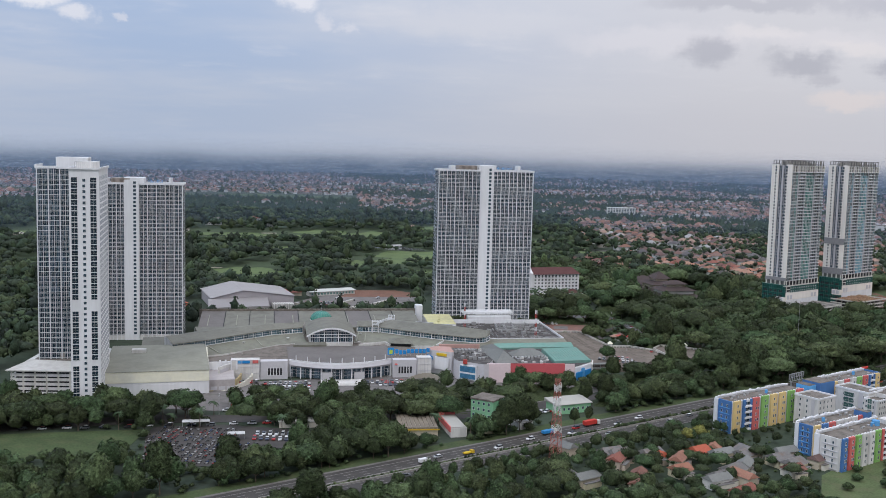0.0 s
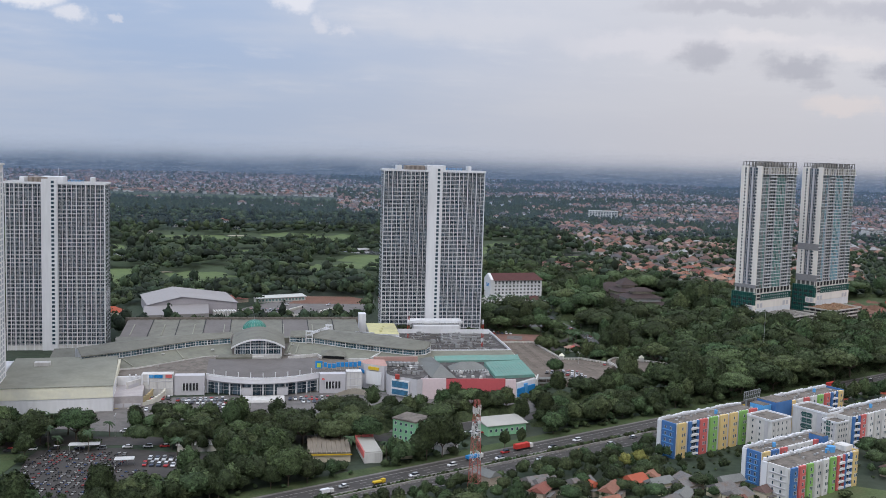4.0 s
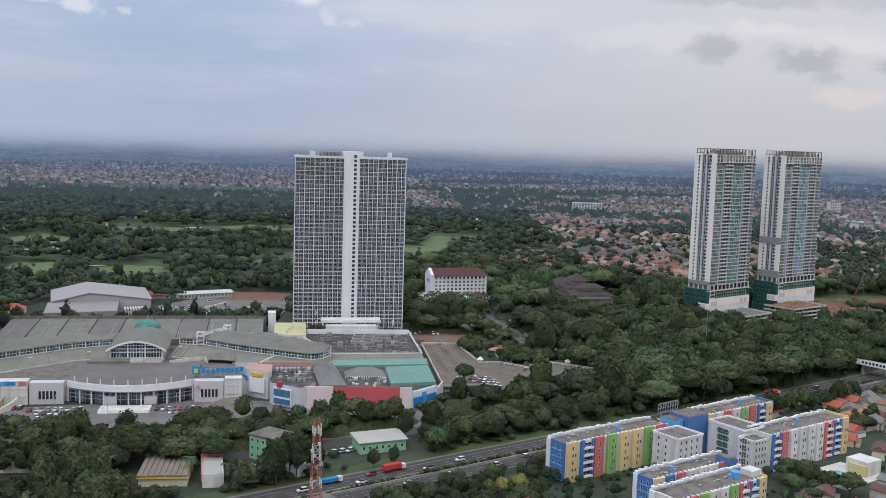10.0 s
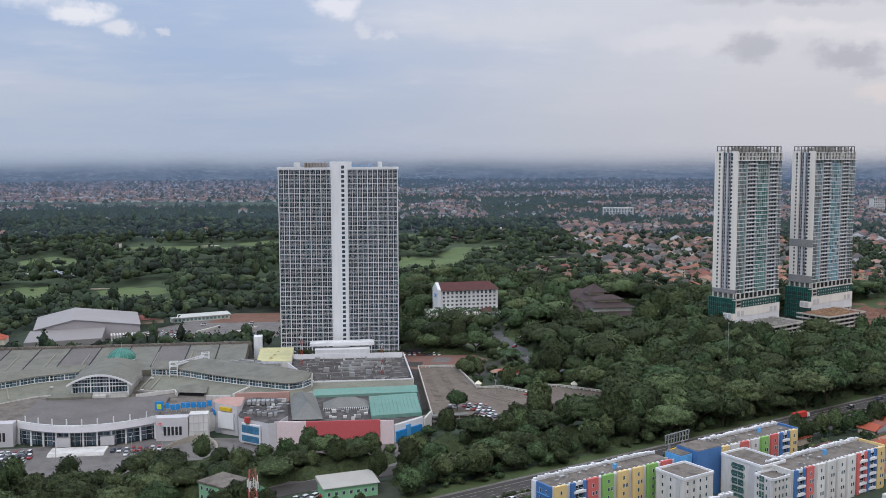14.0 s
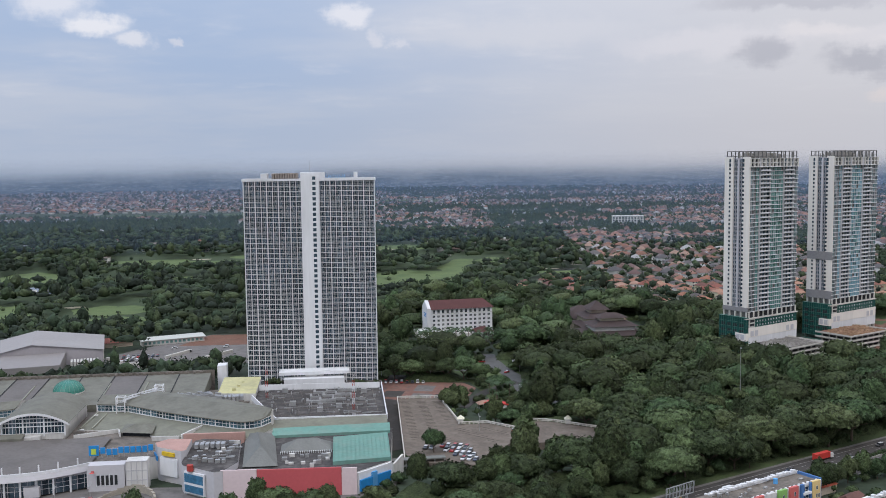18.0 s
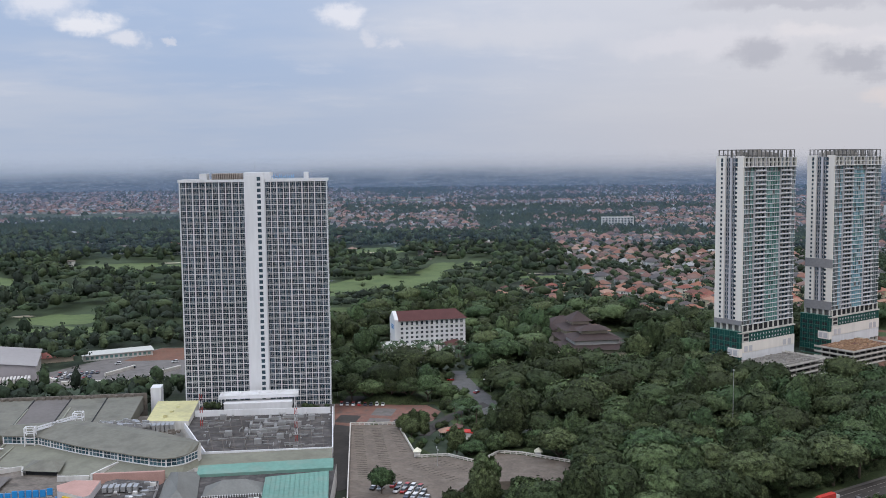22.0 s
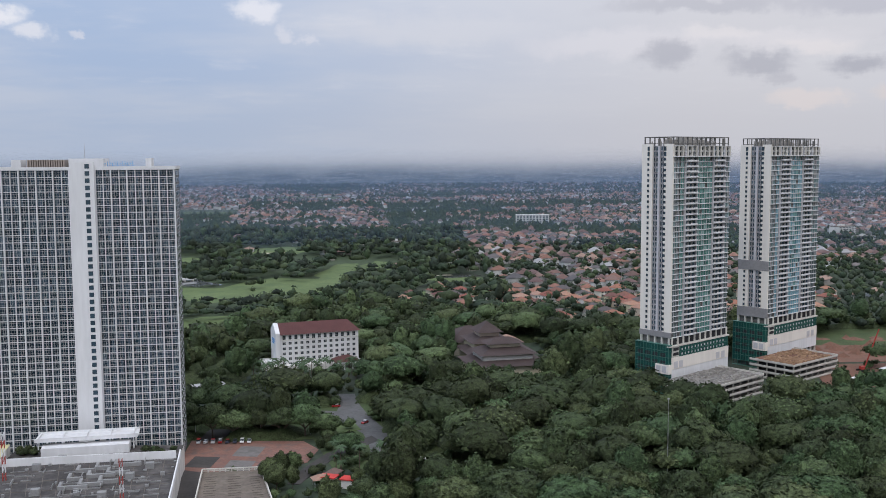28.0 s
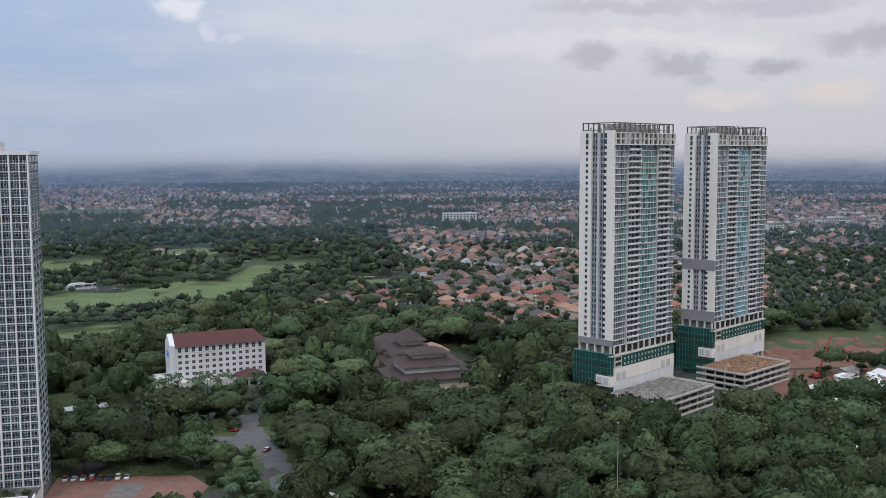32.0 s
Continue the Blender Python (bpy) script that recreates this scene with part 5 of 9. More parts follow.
for z in (17.4, 19.8):
    for y in (99, 103):
        g.bar((41, y, z), (45, y, z), 0.16)
    for x in (41, 45):
        g.bar((x, 99, z), (x, 103, z), 0.16)
for k in (0, 2):
    g.bar((30, 78 - k, 18.4), (43, 100 - k, 18.0), 0.24)
    g.bar((30, 78 - k, 19.5), (43, 100 - k, 19.1), 0.12)
for i in range(10):
    t = (i + 0.5) / 10
    for k in (0, 2):
        g.bar((30 + 13 * t, 78 - k + 22 * t, 18.4 - 0.4 * t), (30 + 13 * t, 78 - k + 22 * t, 19.5 - 0.4 * t), 0.08)
mp("roof_gantry", g, WHITE, "white steel stair gantry")
# small hipped roof, low white walls and pale skylight strips on the lower roofs
g = Geo()
e = [(34.6, 43.1, 11.6), (49.9, 39.0, 11.6), (49.6, 51.2, 12.4), (35.5, 55.2, 12.4)]
r = [(41.0, 47.6, 14.2), (45.4, 47.0, 14.2)]
for q in ((e[0], e[1], r[1], r[0]), (e[1], e[2], r[1]), (e[2], e[3], r[0], r[1]), (e[3], e[0], r[0]), (e[3], e[2], e[1], e[0])):
    g.face(q)
mp("hipped_roof", g, OLIVE, "small grey-green hipped roof")
# near-black solid painted as the shade of the open sides
g = Geo()
g.prism([(36, 44.5), (48.5, 41.0), (48.5, 50), (37, 53.5)], 8, 11.7)
mp("roof_room", g, DARK, "solid dark block painted as shade below the roof")
for (xa, ya), (xb, yb), h in (((15, 42.5), (33, 50.5), 11.4), ((50.5, 34), (62.5, 33.2), 11.6), ((63.8, 31.0), (71, 45.8), 12.8), ((33, 50.5), (35, 43.0), 11.2)):
    L = math.hypot(xb - xa, yb - ya)
    q = ((yb - ya) / L * 0.35, -(xb - xa) / L * 0.35)
    mp("low_wall", Geo().prism([(xa + q[0], ya + q[1]), (xb + q[0], yb + q[1]), (xb - q[0], yb - q[1]), (xa - q[0], ya - q[1])], 8.5, h), OFFWHITE)
strip_mat = mat("dusty_skylight_strip", (0.25, 0.25, 0.20), 0.6, 0.2, 0.2, 1.0)
for a, b in (((14.6, 57, 10.5), (18.0, 78, 12.8)), ((20, 55.4, 10.6), (22.5, 75, 12.4)), ((62, 33.5, 10.5), (70, 47.0, 12.6)), ((-72, 23, 10.6), (-80, 35, 12.6)), ((-46, 43, 10.6), (-52, 60, 12.8))):
    mp("skylight_strip", Geo().bar(a, b, 0.32), strip_mat)
for i in range(7):
    x0 = -84 + i * 19.5
    mp("skylight_strip", Geo().bar((x0, 101, 13.15), (x0, 128, 15.5), 0.28), strip_mat)
dish = Geo().cyl(0, 0, 0, 0.5, 0.25, 1.1, 12).mesh("dish", (OFFWHITE,))
for x, y, z in ((18.5, 71, 12.6), (16, 53, 10.6), (-58, 48, 11.8), (-30, 60, 12.0)):
    place(mp("dish", dish, None), x, y, z)
rng = random.Random(19)
g = Geo()
for i in range(60):
    x, y = rng.uniform(50, 72), rng.uniform(96, 108)
    g.box(x, x + rng.choice((0.5, 2.2, 3.4)), y, y + rng.uniform(0.3, 1.4), 12.6, 13.4 + rng.random() * 1.5)
tagged(mp("roof_clutter", g, METAL), kind="stuff")
# yellow roof, white stair tower
g = Geo()
g.prism(uvs((-9, 700), (11, 700), (6, 733), (-14, 731)), 0, [12.4, 12.4, 14.0, 14.0], 0, 1)
mp("annex", g, (OFFWHITE, YELLOWROOF), "pale yellow sheet roof annex")
g = Geo()
for i in range(3):
    x, y = uv(-2 + i * 0.4, 706 + i * 8)
    g.box(x - 0.8, x + 0.8, y - 1, y + 1, 12.6, 13.9)
mp("roof_vent", g, YELLOWROOF)
x, y = uv(-17.5, 740)
mp("stair_tower", Geo().box(x - 2.5, x + 2.5, y - 4, y + 4, 0, 19.5), WHITE, "white stair tower")
x, y = uv(-2, 690)
for i in range(9):
    mp("cooling_unit", Geo().box(x - 9 + i * 2, x - 7.4 + i * 2, y, y + 5, 10, 13), METAL, "metal cooling unit")
rng = random.Random(11)
g = Geo()
for i in range(60):
    a, b = uv(rng.uniform(-34, 10), rng.uniform(672, 694))
    g.box(a, a + rng.uniform(0.6, 3), b, b + rng.uniform(0.6, 2), 9.6, 10.2 + rng.random() * 1.4)
tagged(mp("roof_clutter", g, FLATROOF), kind="stuff")

# stained podium roof below the middle tower, with ducts
g = Geo()
g.prism(uvs((6, 741), (9, 700), (32, 655), (84, 663), (73, 731), (72, 742)), 0, 10.2, 0, 1)
mp("podium", g, (OFFWHITE, STAINED), "stained dark concrete podium roof")
g = Geo()
for a, b in (((84, 663), (73, 731)), ((9, 716), (73, 724)), ((32, 655), (84, 663)), ((9, 700), (32, 655))):
    (x0, y0), (x1, y1) = uv(*a), uv(*b)
    L = math.hypot(x1 - x0, y1 - y0)
    q = ((y1 - y0) / L * 0.25, -(x1 - x0) / L * 0.25)
    g.prism([(x0 + q[0], y0 + q[1]), (x1 + q[0], y1 + q[1]), (x1 - q[0], y1 - q[1]), (x0 - q[0], y0 - q[1])], 9, 11.6 if a[1] != 716 else 13.2)
mp("parapet", g, WHITE)
g = Geo()
for i in range(11):
    (x0, y0), (x1, y1) = uv(14 + i * 5.5, 716 + i * 0.6), uv(35 + i * 4.5, 657 + i * 0.7)
    g.bar((x0, y0, 10.25), (x1, y1, 10.2), 0.09)
for i in range(5):
    (x0, y0), (x1, y1) = uv(12 + i * 4, 708 - i * 11), uv(74 + i * 1.8, 716 - i * 11)
    g.bar((x0, y0, 10.25), (x1, y1, 10.2), 0.08)
mp("roof_seam", g, FLATROOF)
duct = []
for k in range(9):
    duct.append((40 + k % 3 * 6, 688 + k * 3.2, 10 - k % 4 * 1.5, 1.1))
for x, y, L, w in duct:
    a, b = uv(x, y)
    g = Geo()
    g.box(a, a + L, b, b + w, 10.2, 11.5)
    g.box(a, a + w, b + w, b + 6, 10.2, 11.5)
    mp("duct", g, METAL, "grey ventilation duct")
unit = Geo().box(-1.5, 1.5, -1.2, 1.2, 10.2, 12.4).mesh("plant_box", (METAL,))
for x, y in ((34, 684), (24, 712), (62, 700), (66, 712), (30, 722), (50, 672), (58, 680)):
    a, b = uv(x, y)
    place(part("plant_box", unit, None, mall), a, b)
g = Geo()
for i in range(90):
    a, b = uv(rng.uniform(14, 74), rng.uniform(664, 722))
    L, w = rng.choice(((0.8, 0.8), (5.0, 0.3), (0.3, 5.0), (1.6, 1.0), (8.0, 0.22))) 
    g.box(a, a + L * rng.uniform(0.6, 1.3), b, b + w, 10.2, 10.4 + rng.random() * (1.2 if L < 3 else 0.3))
tagged(mp("roof_clutter", g, METAL), kind="stuff")
# white entrance box and canopy at the tower's foot
x0, y0 = uv(20, 727)
mp("tower_lobby", Geo().box(x0, x0 + 33, y0, y0 + 7, 0, 13.6), WHITE)
g = Geo()
g.box(x0 - 3, x0 + 36, y0 + 4, y0 + 14, 15.0, 15.7)
for i in range(5):
    g.box(x0 - 2 + i * 9, x0 - 1.5 + i * 9, y0 + 5, y0 + 5.5, 10, 15)
    g.box(x0 - 2 + i * 9, x0 - 1.6 + i * 9, y0 + 4, y0 + 14, 15.7, 16.4)
g.box(x0 - 3, x0 + 36, y0 + 4, y0 + 4.5, 15.7, 16.6)
g.box(x0 - 3, x0 + 36, y0 + 13.5, y0 + 14, 15.7, 16.6)
mp("lobby_canopy", g, WHITE, "white pergola canopy")
# red and white masts on that roof
for x, y in ((17, 700), (66, 676)):
    a, b = uv(x, y)
    t = thing("antenna_mast", MALL @ pose(a, b, 10.2), "thin red and white lattice antenna on the roof", "antenna", "roof antennas")
    for k in range(6):
        g = Geo()
        for s in (-1, 1):
            for q in (-1, 1):
                g.bar((s * 0.5, q * 0.5, k * 3), (s * 0.5, q * 0.5, k * 3 + 3), 0.09)
        for s in (-1, 1):
            g.bar((-0.5, s * 0.5, k * 3), (0.5, s * 0.5, k * 3 + 3), 0.06)
            g.bar((s * 0.5, -0.5, k * 3), (s * 0.5, 0.5, k * 3 + 3), 0.06)
        part("segment", g, WHITE if k % 2 else RUST, t)
# olive strip roof, then the teal annex
g = Geo()
g.prism(uvs((30, 637), (86, 648), (84, 662), (31, 652)), 0, [10.3, 10.3, 11.4, 11.4], 0, 1)
mp("strip_block", g, (OFFWHITE, OLIVE2), "pale olive strip roof")
g = Geo()
g.prism(uvs((25, 575), (42, 577), (75, 582), (81, 583), (93, 598), (88, 648), (30, 636), (24, 620)), 0, 9.0, 0, 1)
mp("annex_block", g, (OFFWHITE, STAINED), "annex block with a mossy flat roof")
g = Geo()
g.prism(uvs((36, 629.5), (88, 639.5), (87, 647), (35, 636)), 9, [10.2, 10.2, 11.8, 11.8])
mp("teal_roof", g, TEAL, "weathered teal sheet roof")
g = Geo()
g.prism(uvs((70, 591), (93, 598), (88, 630), (65, 622)), 9, [10.6, 10.6, 12.0, 12.0])
mp("teal_roof", g, TEAL, "weathered teal sheet roof with a white front")
g = Geo()
for i in range(14):
    (a0, b0), (a1, b1) = uv(70.5 + i * 1.72, 591.3 + i * 0.5), uv(65.5 + i * 1.72, 622 + i * 0.55)
    g.bar((a0, b0, 10.7), (a1, b1, 12.1), 0.08)
mp("roof_rib", g, TEAL)
for pts, h, ap in (((uvs((23, 634), (34, 586), (48, 588), (36, 635))), 15.4, ((33, 617), (39, 597))), ((uvs((45, 606), (67, 610), (65, 622), (43, 618))), 13.4, ((51, 614), (59, 615.5)))):
    g = Geo()
    a, b = uv(*ap[0]), uv(*ap[1])
    p0, p1, p2, p3 = [(*q, 9.6) for q in pts]
    A, B = (*a, h), (*b, h)
    if h > 14:
        for q in ((p0, p1, B, A), (p1, p2, B), (p2, p3, A, B), (p3, p0, A)):
            g.face(q)
    else:
        for q in ((p0, p1, B, A), (p1, p2, B), (p2, p3, A, B), (p3, p0, A)):
            g.face(q)
    mp("hipped_roof", g, SLATE, "dark shingled hipped roof")
g = Geo()
(a0, b0), (a1, b1) = uv(45, 605.5), uv(67, 609.5)
for i in range(24):
    t = i / 24
    g.box(a0 + (a1 - a0) * t, a0 + (a1 - a0) * t + 0.35, b0 + (b1 - b0) * t, b0 + (b1 - b0) * t + 0.3, 8.8, 10.0)
mp("railing", g, WHITE)


def front_wall(a, b, z1, material, label="", thick=0.8, z0=0.0):
    (x0, y0), (x1, y1) = uv(*a), uv(*b)
    L = math.hypot(x1 - x0, y1 - y0)
    q = ((y1 - y0) / L * thick, -(x1 - x0) / L * thick)
    g = Geo()
    g.prism([(x0 + q[0], y0 + q[1]), (x1 + q[0], y1 + q[1]), (x1, y1), (x0, y0)], z0, z1)
    return mp("front_wall", g, material, label)


SCREEN = mat("advertising_screen", (0.05, 0.16, 0.27), 0.4, 0.5, 0.3, 0.9)
front_wall((28, 576), (42, 577.6), 11.6, PINK, "pale pink front wall")
front_wall((42.1, 577.6), (75, 582), 11.4, RED, "long red painted front wall")
front_wall((75.1, 582), (81, 583), 11.0, PINK)
front_wall((81.1, 583.2), (93, 598), 8.6, WHITE)
front_wall((82, 583.0), (86, 588), 5.6, PAINT["signblue"], "blue panel", 1.0, 1.0)
front_wall((87.5, 590), (92.5, 596.4), 5.6, PAINT["signblue"], "blue panel", 1.0, 1.0)
front_wall((86, 588.2), (87.6, 590.2), 7.4, PAINT["sky"], "", 1.05)
front_wall((93.5, 598), (96, 612), 7.6, OFFWHITE, "", 0.8)
# white corner blocks with screens
g = Geo()
g.prism(uvs((9, 586), (11, 582), (26, 573.5), (29, 575), (32, 587), (25, 618), (8, 620), (5, 617)), 0, 11.4, 0, 1)
mp("corner_block", g, (GREYWALL, STAINED), "light grey corner block")
g = Geo()
g.prism(uvs((-8, 604), (-5, 598), (7, 592), (8.5, 594), (6, 610), (-4, 610)), 0, 14.2, 0, 1)
mp("corner_block", g, (GREYWALL, SALMON), "light grey sign block with a salmon roof edge")
g = Geo()
g.prism(uvs((-1, 619.5), (25, 623.5), (25.2, 625), (-1, 621)), 8, 13.4)
mp("roof_edge", g, SALMON, "salmon painted parapet behind the flat roof")
rng = random.Random(41)
for i in range(44):
    a, b = uv(rng.uniform(10, 26), rng.uniform(584, 616))
    if i % 3 == 2:
        mp("duct", Geo().bar((a, b, 11.8), (a + rng.uniform(3, 7), b + rng.uniform(-0.5, 1.5), 11.8), 0.22), METAL)
    else:
        mp("cooling_unit", Geo().box(a, a + rng.uniform(0.9, 2.6), b, b + rng.uniform(0.8, 1.8), 11.4, 12.2 + rng.random() * 0.9), (METAL, OFFWHITE, GREYROOF)[i % 4 % 3])
for i in range(16):
    a, b = uv(rng.uniform(46, 66), rng.uniform(588, 603))
    mp("cooling_unit", Geo().box(a, a + rng.uniform(0.8, 2.2), b, b + rng.uniform(0.8, 1.6), 9.0, 9.7 + rng.random()), (METAL, OFFWHITE)[i % 2])
for z0, z1 in ((5.5, 9.0), (1.5, 4.4)):
    front_wall((12.5, 580.9), (21.5, 575.8), z1, SCREEN, "dark blue advertising screen", 1.0, z0)
front_wall((12.2, 581.1), (22, 575.5), 9.8, WHITE, "", 0.85, 1.0)
x, y = uv(15, 578.5)
mp("round_sign", Geo().cyl(x, y, 10.4, 12.8, 1.3, 1.3, 12), RUST, "dark red drum sign")
front_wall((-2, 596.3), (4, 593.3), 13.0, PAINT["gold"], "small yellow sign", 0.9, 11.4)
front_wall((-3, 596.9), (5.5, 592.7), 10.6, WHITE, "", 0.9, 3.0)
(a, b), (c, d) = uv(-4.6, 597), uv(-7.8, 603)
g = Geo()
g.prism([(a - 0.4, b - 0.2), (a, b), (c, d), (c - 0.4, d - 0.2)], 8.5, 10.5)
mp("wall_sign", g, PAINT["signblue"])
x, y = uv(14, 604)
for i in range(6):
    mp("cooling_unit", Geo().box(x - 5 + i * 2.2, x - 3.4 + i * 2.2, y, y + 4, 11.8, 13.6), METAL)
# curved ramp walls beside the corner
sandy = mat("sandy_rendered_wall", (0.34, 0.31, 0.26), 0.85, 0.15)
prev = None
for i in range(13):
    a = radians(20 + i * 11)
    q = uv(-9 + 13 * math.cos(a), 570 + 20 * math.sin(a) - 8)
    if prev:
        g = Geo()
        g.prism([prev, q, (q[0] + 0.9, q[1] + 0.3), (prev[0] + 0.9, prev[1] + 0.3)], 0, 3.6 - 2.6 * abs(i - 6.5) / 6.5)
        mp("ramp_wall", g, sandy, "curved sandy ramp wall")
    prev = q

# two curved ramps rising to the west end of the front
for off, m in ((0.0, "pale_ramp_wall"), (6.5, "ochre_ramp_wall")):
    wall_mat = mat(m, (0.62, 0.60, 0.52) if off == 0 else (0.46, 0.38, 0.22), 0.8, 0.15, 0.2, 1.0)
    last = None
    for i in range(11):
        a = i / 10
        q = (-52 - off - 16 * a * a, -6 - 24 * a, 4.6 * (1 - a) ** 0.8 + 0.5)
        if last:
            g = Geo()
            g.prism([(last[0], last[1]), (q[0], q[1]), (q[0] + 0.9, q[1] - 0.3), (last[0] + 0.9, last[1] - 0.3)][::-1], 0, q[2])
            mp("ramp_wall", g, wall_mat, "curved ramp wall")
        last = q
# cream department block on the far left
t = thing("department_block", pose(-181, 520, 0, rz=14.5), "cream windowless department store block with grey-green roof", "shop building")
g = Geo()
g.box(0, 55, 0, 64, 0, 7.2)
part("base_wall", g, WHITE, t)
g = Geo()
g.box(-0.3, 55.3, -0.3, 64.3, 7.2, 13.2)
part("wall", g, CREAM, t)
g = Geo()
g.prism([(-0.6, -0.6), (55.6, -0.6), (54, 64), (0, 64)], 13.2, [13.4, 13.4, 15.0, 15.0])
part("roof", g, mat("pale_grey_green_roof", (0.235, 0.235, 0.19), 0.7, 0.14, 0.05, 0.5, stain=(0.17, 0.168, 0.135), stain_amount=0.5), t)
g = Geo()
g.prism([(-6, 4), (-0.5, 2), (-0.5, 60), (-6, 60)], 0, [12, 14.5, 14.5, 14.5])
part("side_wall", g, WHITE, t)
part("vent_box", Geo().box(12, 20, 44, 48, 14, 16.5), OFFWHITE, t)
t = thing("link_block", pose(-128, 536, 0, rz=14), "grey panelled link block between the shops", "shop building")
PINKGREY = mat("pinkish_grey_render", (0.40, 0.37, 0.365), 0.8, 0.12, 0.1, 0.9, stain=(0.28, 0.26, 0.25), stain_amount=0.4)
part("wall", Geo().box(0, 14, 2, 29, 0, 6.4), PINKGREY, t, "pinkish grey service yard wall")
for i in range(3):
    part("wall_panel", Geo().box(0.8 + i * 4.4, 4.4 + i * 4.4, 1.8, 2.0, 0.6, 2.6), GREYWALL, t)
part("upper_wall", Geo().box(0, 22, 27, 28.2, 6.4, 11.0), WHITE, t, "white parapet wall of the roof terrace")
for i in range(4):
    part("pillar", Geo().box(6 + i * 3.2, 6.8 + i * 3.2, 25.8, 27, 6.4, 12.2), WHITE, t)
part("striped_edge", Geo().box(-2.2, -1.0, -2, 22, 0, 13.0), RED, t, "red and white striped wall end")
part("striped_edge", Geo().box(-1.0, 0, -2, 22, 0, 12.0), WHITE, t)
part("lower_roof", Geo().box(-8, 40, 30, 60, 0, 9.2), FLATROOF, t)
g = Geo()
g.prism([(-40, 62), (-8, 62), (-4, 92), (-40, 92)], 0, [12, 12, 14, 14])
part("back_roof", g, OLIVE, t)

# ---- painted apartment blocks beside the motorway ----
def flat_block(label, s0, s1, n0, n1, high, order, left_end=None, right_end=None, floors=5, scallop=True):
    """A five-storey block in the motorway's frame. order: colours of the front's bays, from its left end."""
    x, y = on_road(s0, n0)
    L, D = s1 - s0, n1 - n0
    t = thing("apartment_block", pose(x, y, 0, rz=ROAD_TURN), label, "apartment block", "painted apartment blocks")
    part("wall", Geo().box(0, L, 0, D, 0, high - 0.6), OFFWHITE, t)
    part("roof", Geo().box(0.4, L - 0.4, 0.4, D - 0.4, high - 0.6, high - 0.4), FLATROOF, t, "weathered grey flat roof")
    bay = L / len(order)
    step = (high - 1.2) / floors
    win = window_mesh(0.9, 1.5, 0.08, 0.08, False).mesh("window", (OFFWHITE, GLASS))
    wide = window_mesh(bay * 0.56, step * 0.72, 0.08, 0.1, True).mesh("window", (OFFWHITE, GLASS))
    for i, c in enumerate(order):
        x0 = i * bay
        loggia = c.endswith("+")
        m = PAINT.get(c.rstrip("+"), OFFWHITE)
        g = Geo()
        if loggia:
            g.box(x0 + 0.2, x0 + bay * 0.30, -0.9, 0, 0, high + 0.3)
            g.box(x0 + bay * 0.86, x0 + bay - 0.1, -0.9, 0, 0, high + 0.3)
        else:
            g.box(x0 + 0.2, x0 + bay * 0.72, -1.1, 0, 0, high + 0.5)
        bay_ob = part("painted_bay", g, m, t)
        if not loggia:
            part("grey_recess", Geo().box(x0 + bay * 0.74, x0 + bay - 0.02, -0.25, 0, 0, high - 0.2), GREYWALL, t)
        for k in range(floors):
            z = 0.7 + k * step
            if loggia:
                place(part("window", wide, None, bay_ob), x0 + bay * 0.30, -0.02, z + 0.3)
                part("balcony", Geo().box(x0 + bay * 0.2, x0 + bay * 0.92, -1.3, 0, z - 0.1, z + 0.75), WHITE, bay_ob)
            else:
                place(part("window", win, None, bay_ob), x0 + bay * 0.32, -1.11, z + 0.7)
                if k % 2:
                    place(part("window", win, None, bay_ob), x0 + bay * 0.52, -1.11, z + 0.7)
    if left_end:
        part("painted_end", Geo().box(-0.8, 0, 0.3, D * 0.78, 0, high + 0.4), PAINT[left_end] if left_end in PAINT else OFFWHITE, t)
        part("white_edge", Geo().box(-1.0, 0, D * 0.8, D + 0.2, 0, high + 0.2), WHITE, t)
        for k in range(floors):
            part("ledge", Geo().box(-1.2, -0.8, 1.0, D * 0.7, 0.8 + k * step, 1.05 + k * step), PAINT["sky"] if left_end == "blue" else GREYWALL, t)
            for j in range(2):
                ob = part("window", win, None, t)
                ob.location, ob.rotation_euler = (-0.81, D * 0.3 + j * D * 0.3, 0.7 + k * step + 0.6), (0, 0, -math.pi / 2)
    if right_end:
        part("painted_end", Geo().box(L, L + 0.8, 0.3, D - 0.3, 0, high + 0.4), PAINT[right_end] if right_end in PAINT else OFFWHITE, t)
    g = Geo()
    g.box(-0.4, L + 0.4, D - 0.3, D + 0.3, high - 0.6, high + 0.5)
    if scallop:
        notch = random.Random(int(s0 + 200))
        for i in range(int(L / 1.6)):
            a = i * 1.6 + notch.uniform(-0.2, 0.2)
            g.box(a, a + notch.uniform(0.8, 1.3), D - notch.uniform(0.6, 1.3), D + 0.35, high + 0.5, high + notch.uniform(0.8, 1.5))
    g.box(0, L, -0.05, 0.3, high - 0.6, high + 0.1)
    for i in range(int(L / 2.4)):
        g.box(i * 2.4 + 0.3, i * 2.4 + 1.2, 0.32, 1.0, high - 0.5, high + 0.25)
    part("parapet", g, WHITE, t, "white notched parapet")
    rng = random.Random(int(s0 * 3 + n0))
    tank = Geo().cyl(0, 0, 0, 1.8, 0.8, 0.8, 10).mesh("water_tank", (PAINT["sky"],))
    for i in range(1):
        place(part("water_tank", tank, None, t), rng.uniform(3, L - 3), rng.uniform(2, D - 2), high - 0.4)
    g = Geo()
    for i in range(10):
        a, b = rng.uniform(2, L - 3), rng.uniform(1.5, D - 2)
        g.box(a, a + rng.uniform(0.5, 2.2), b, b + rng.uniform(0.5, 1.2), high - 0.4, high + rng.uniform(0, 0.8))
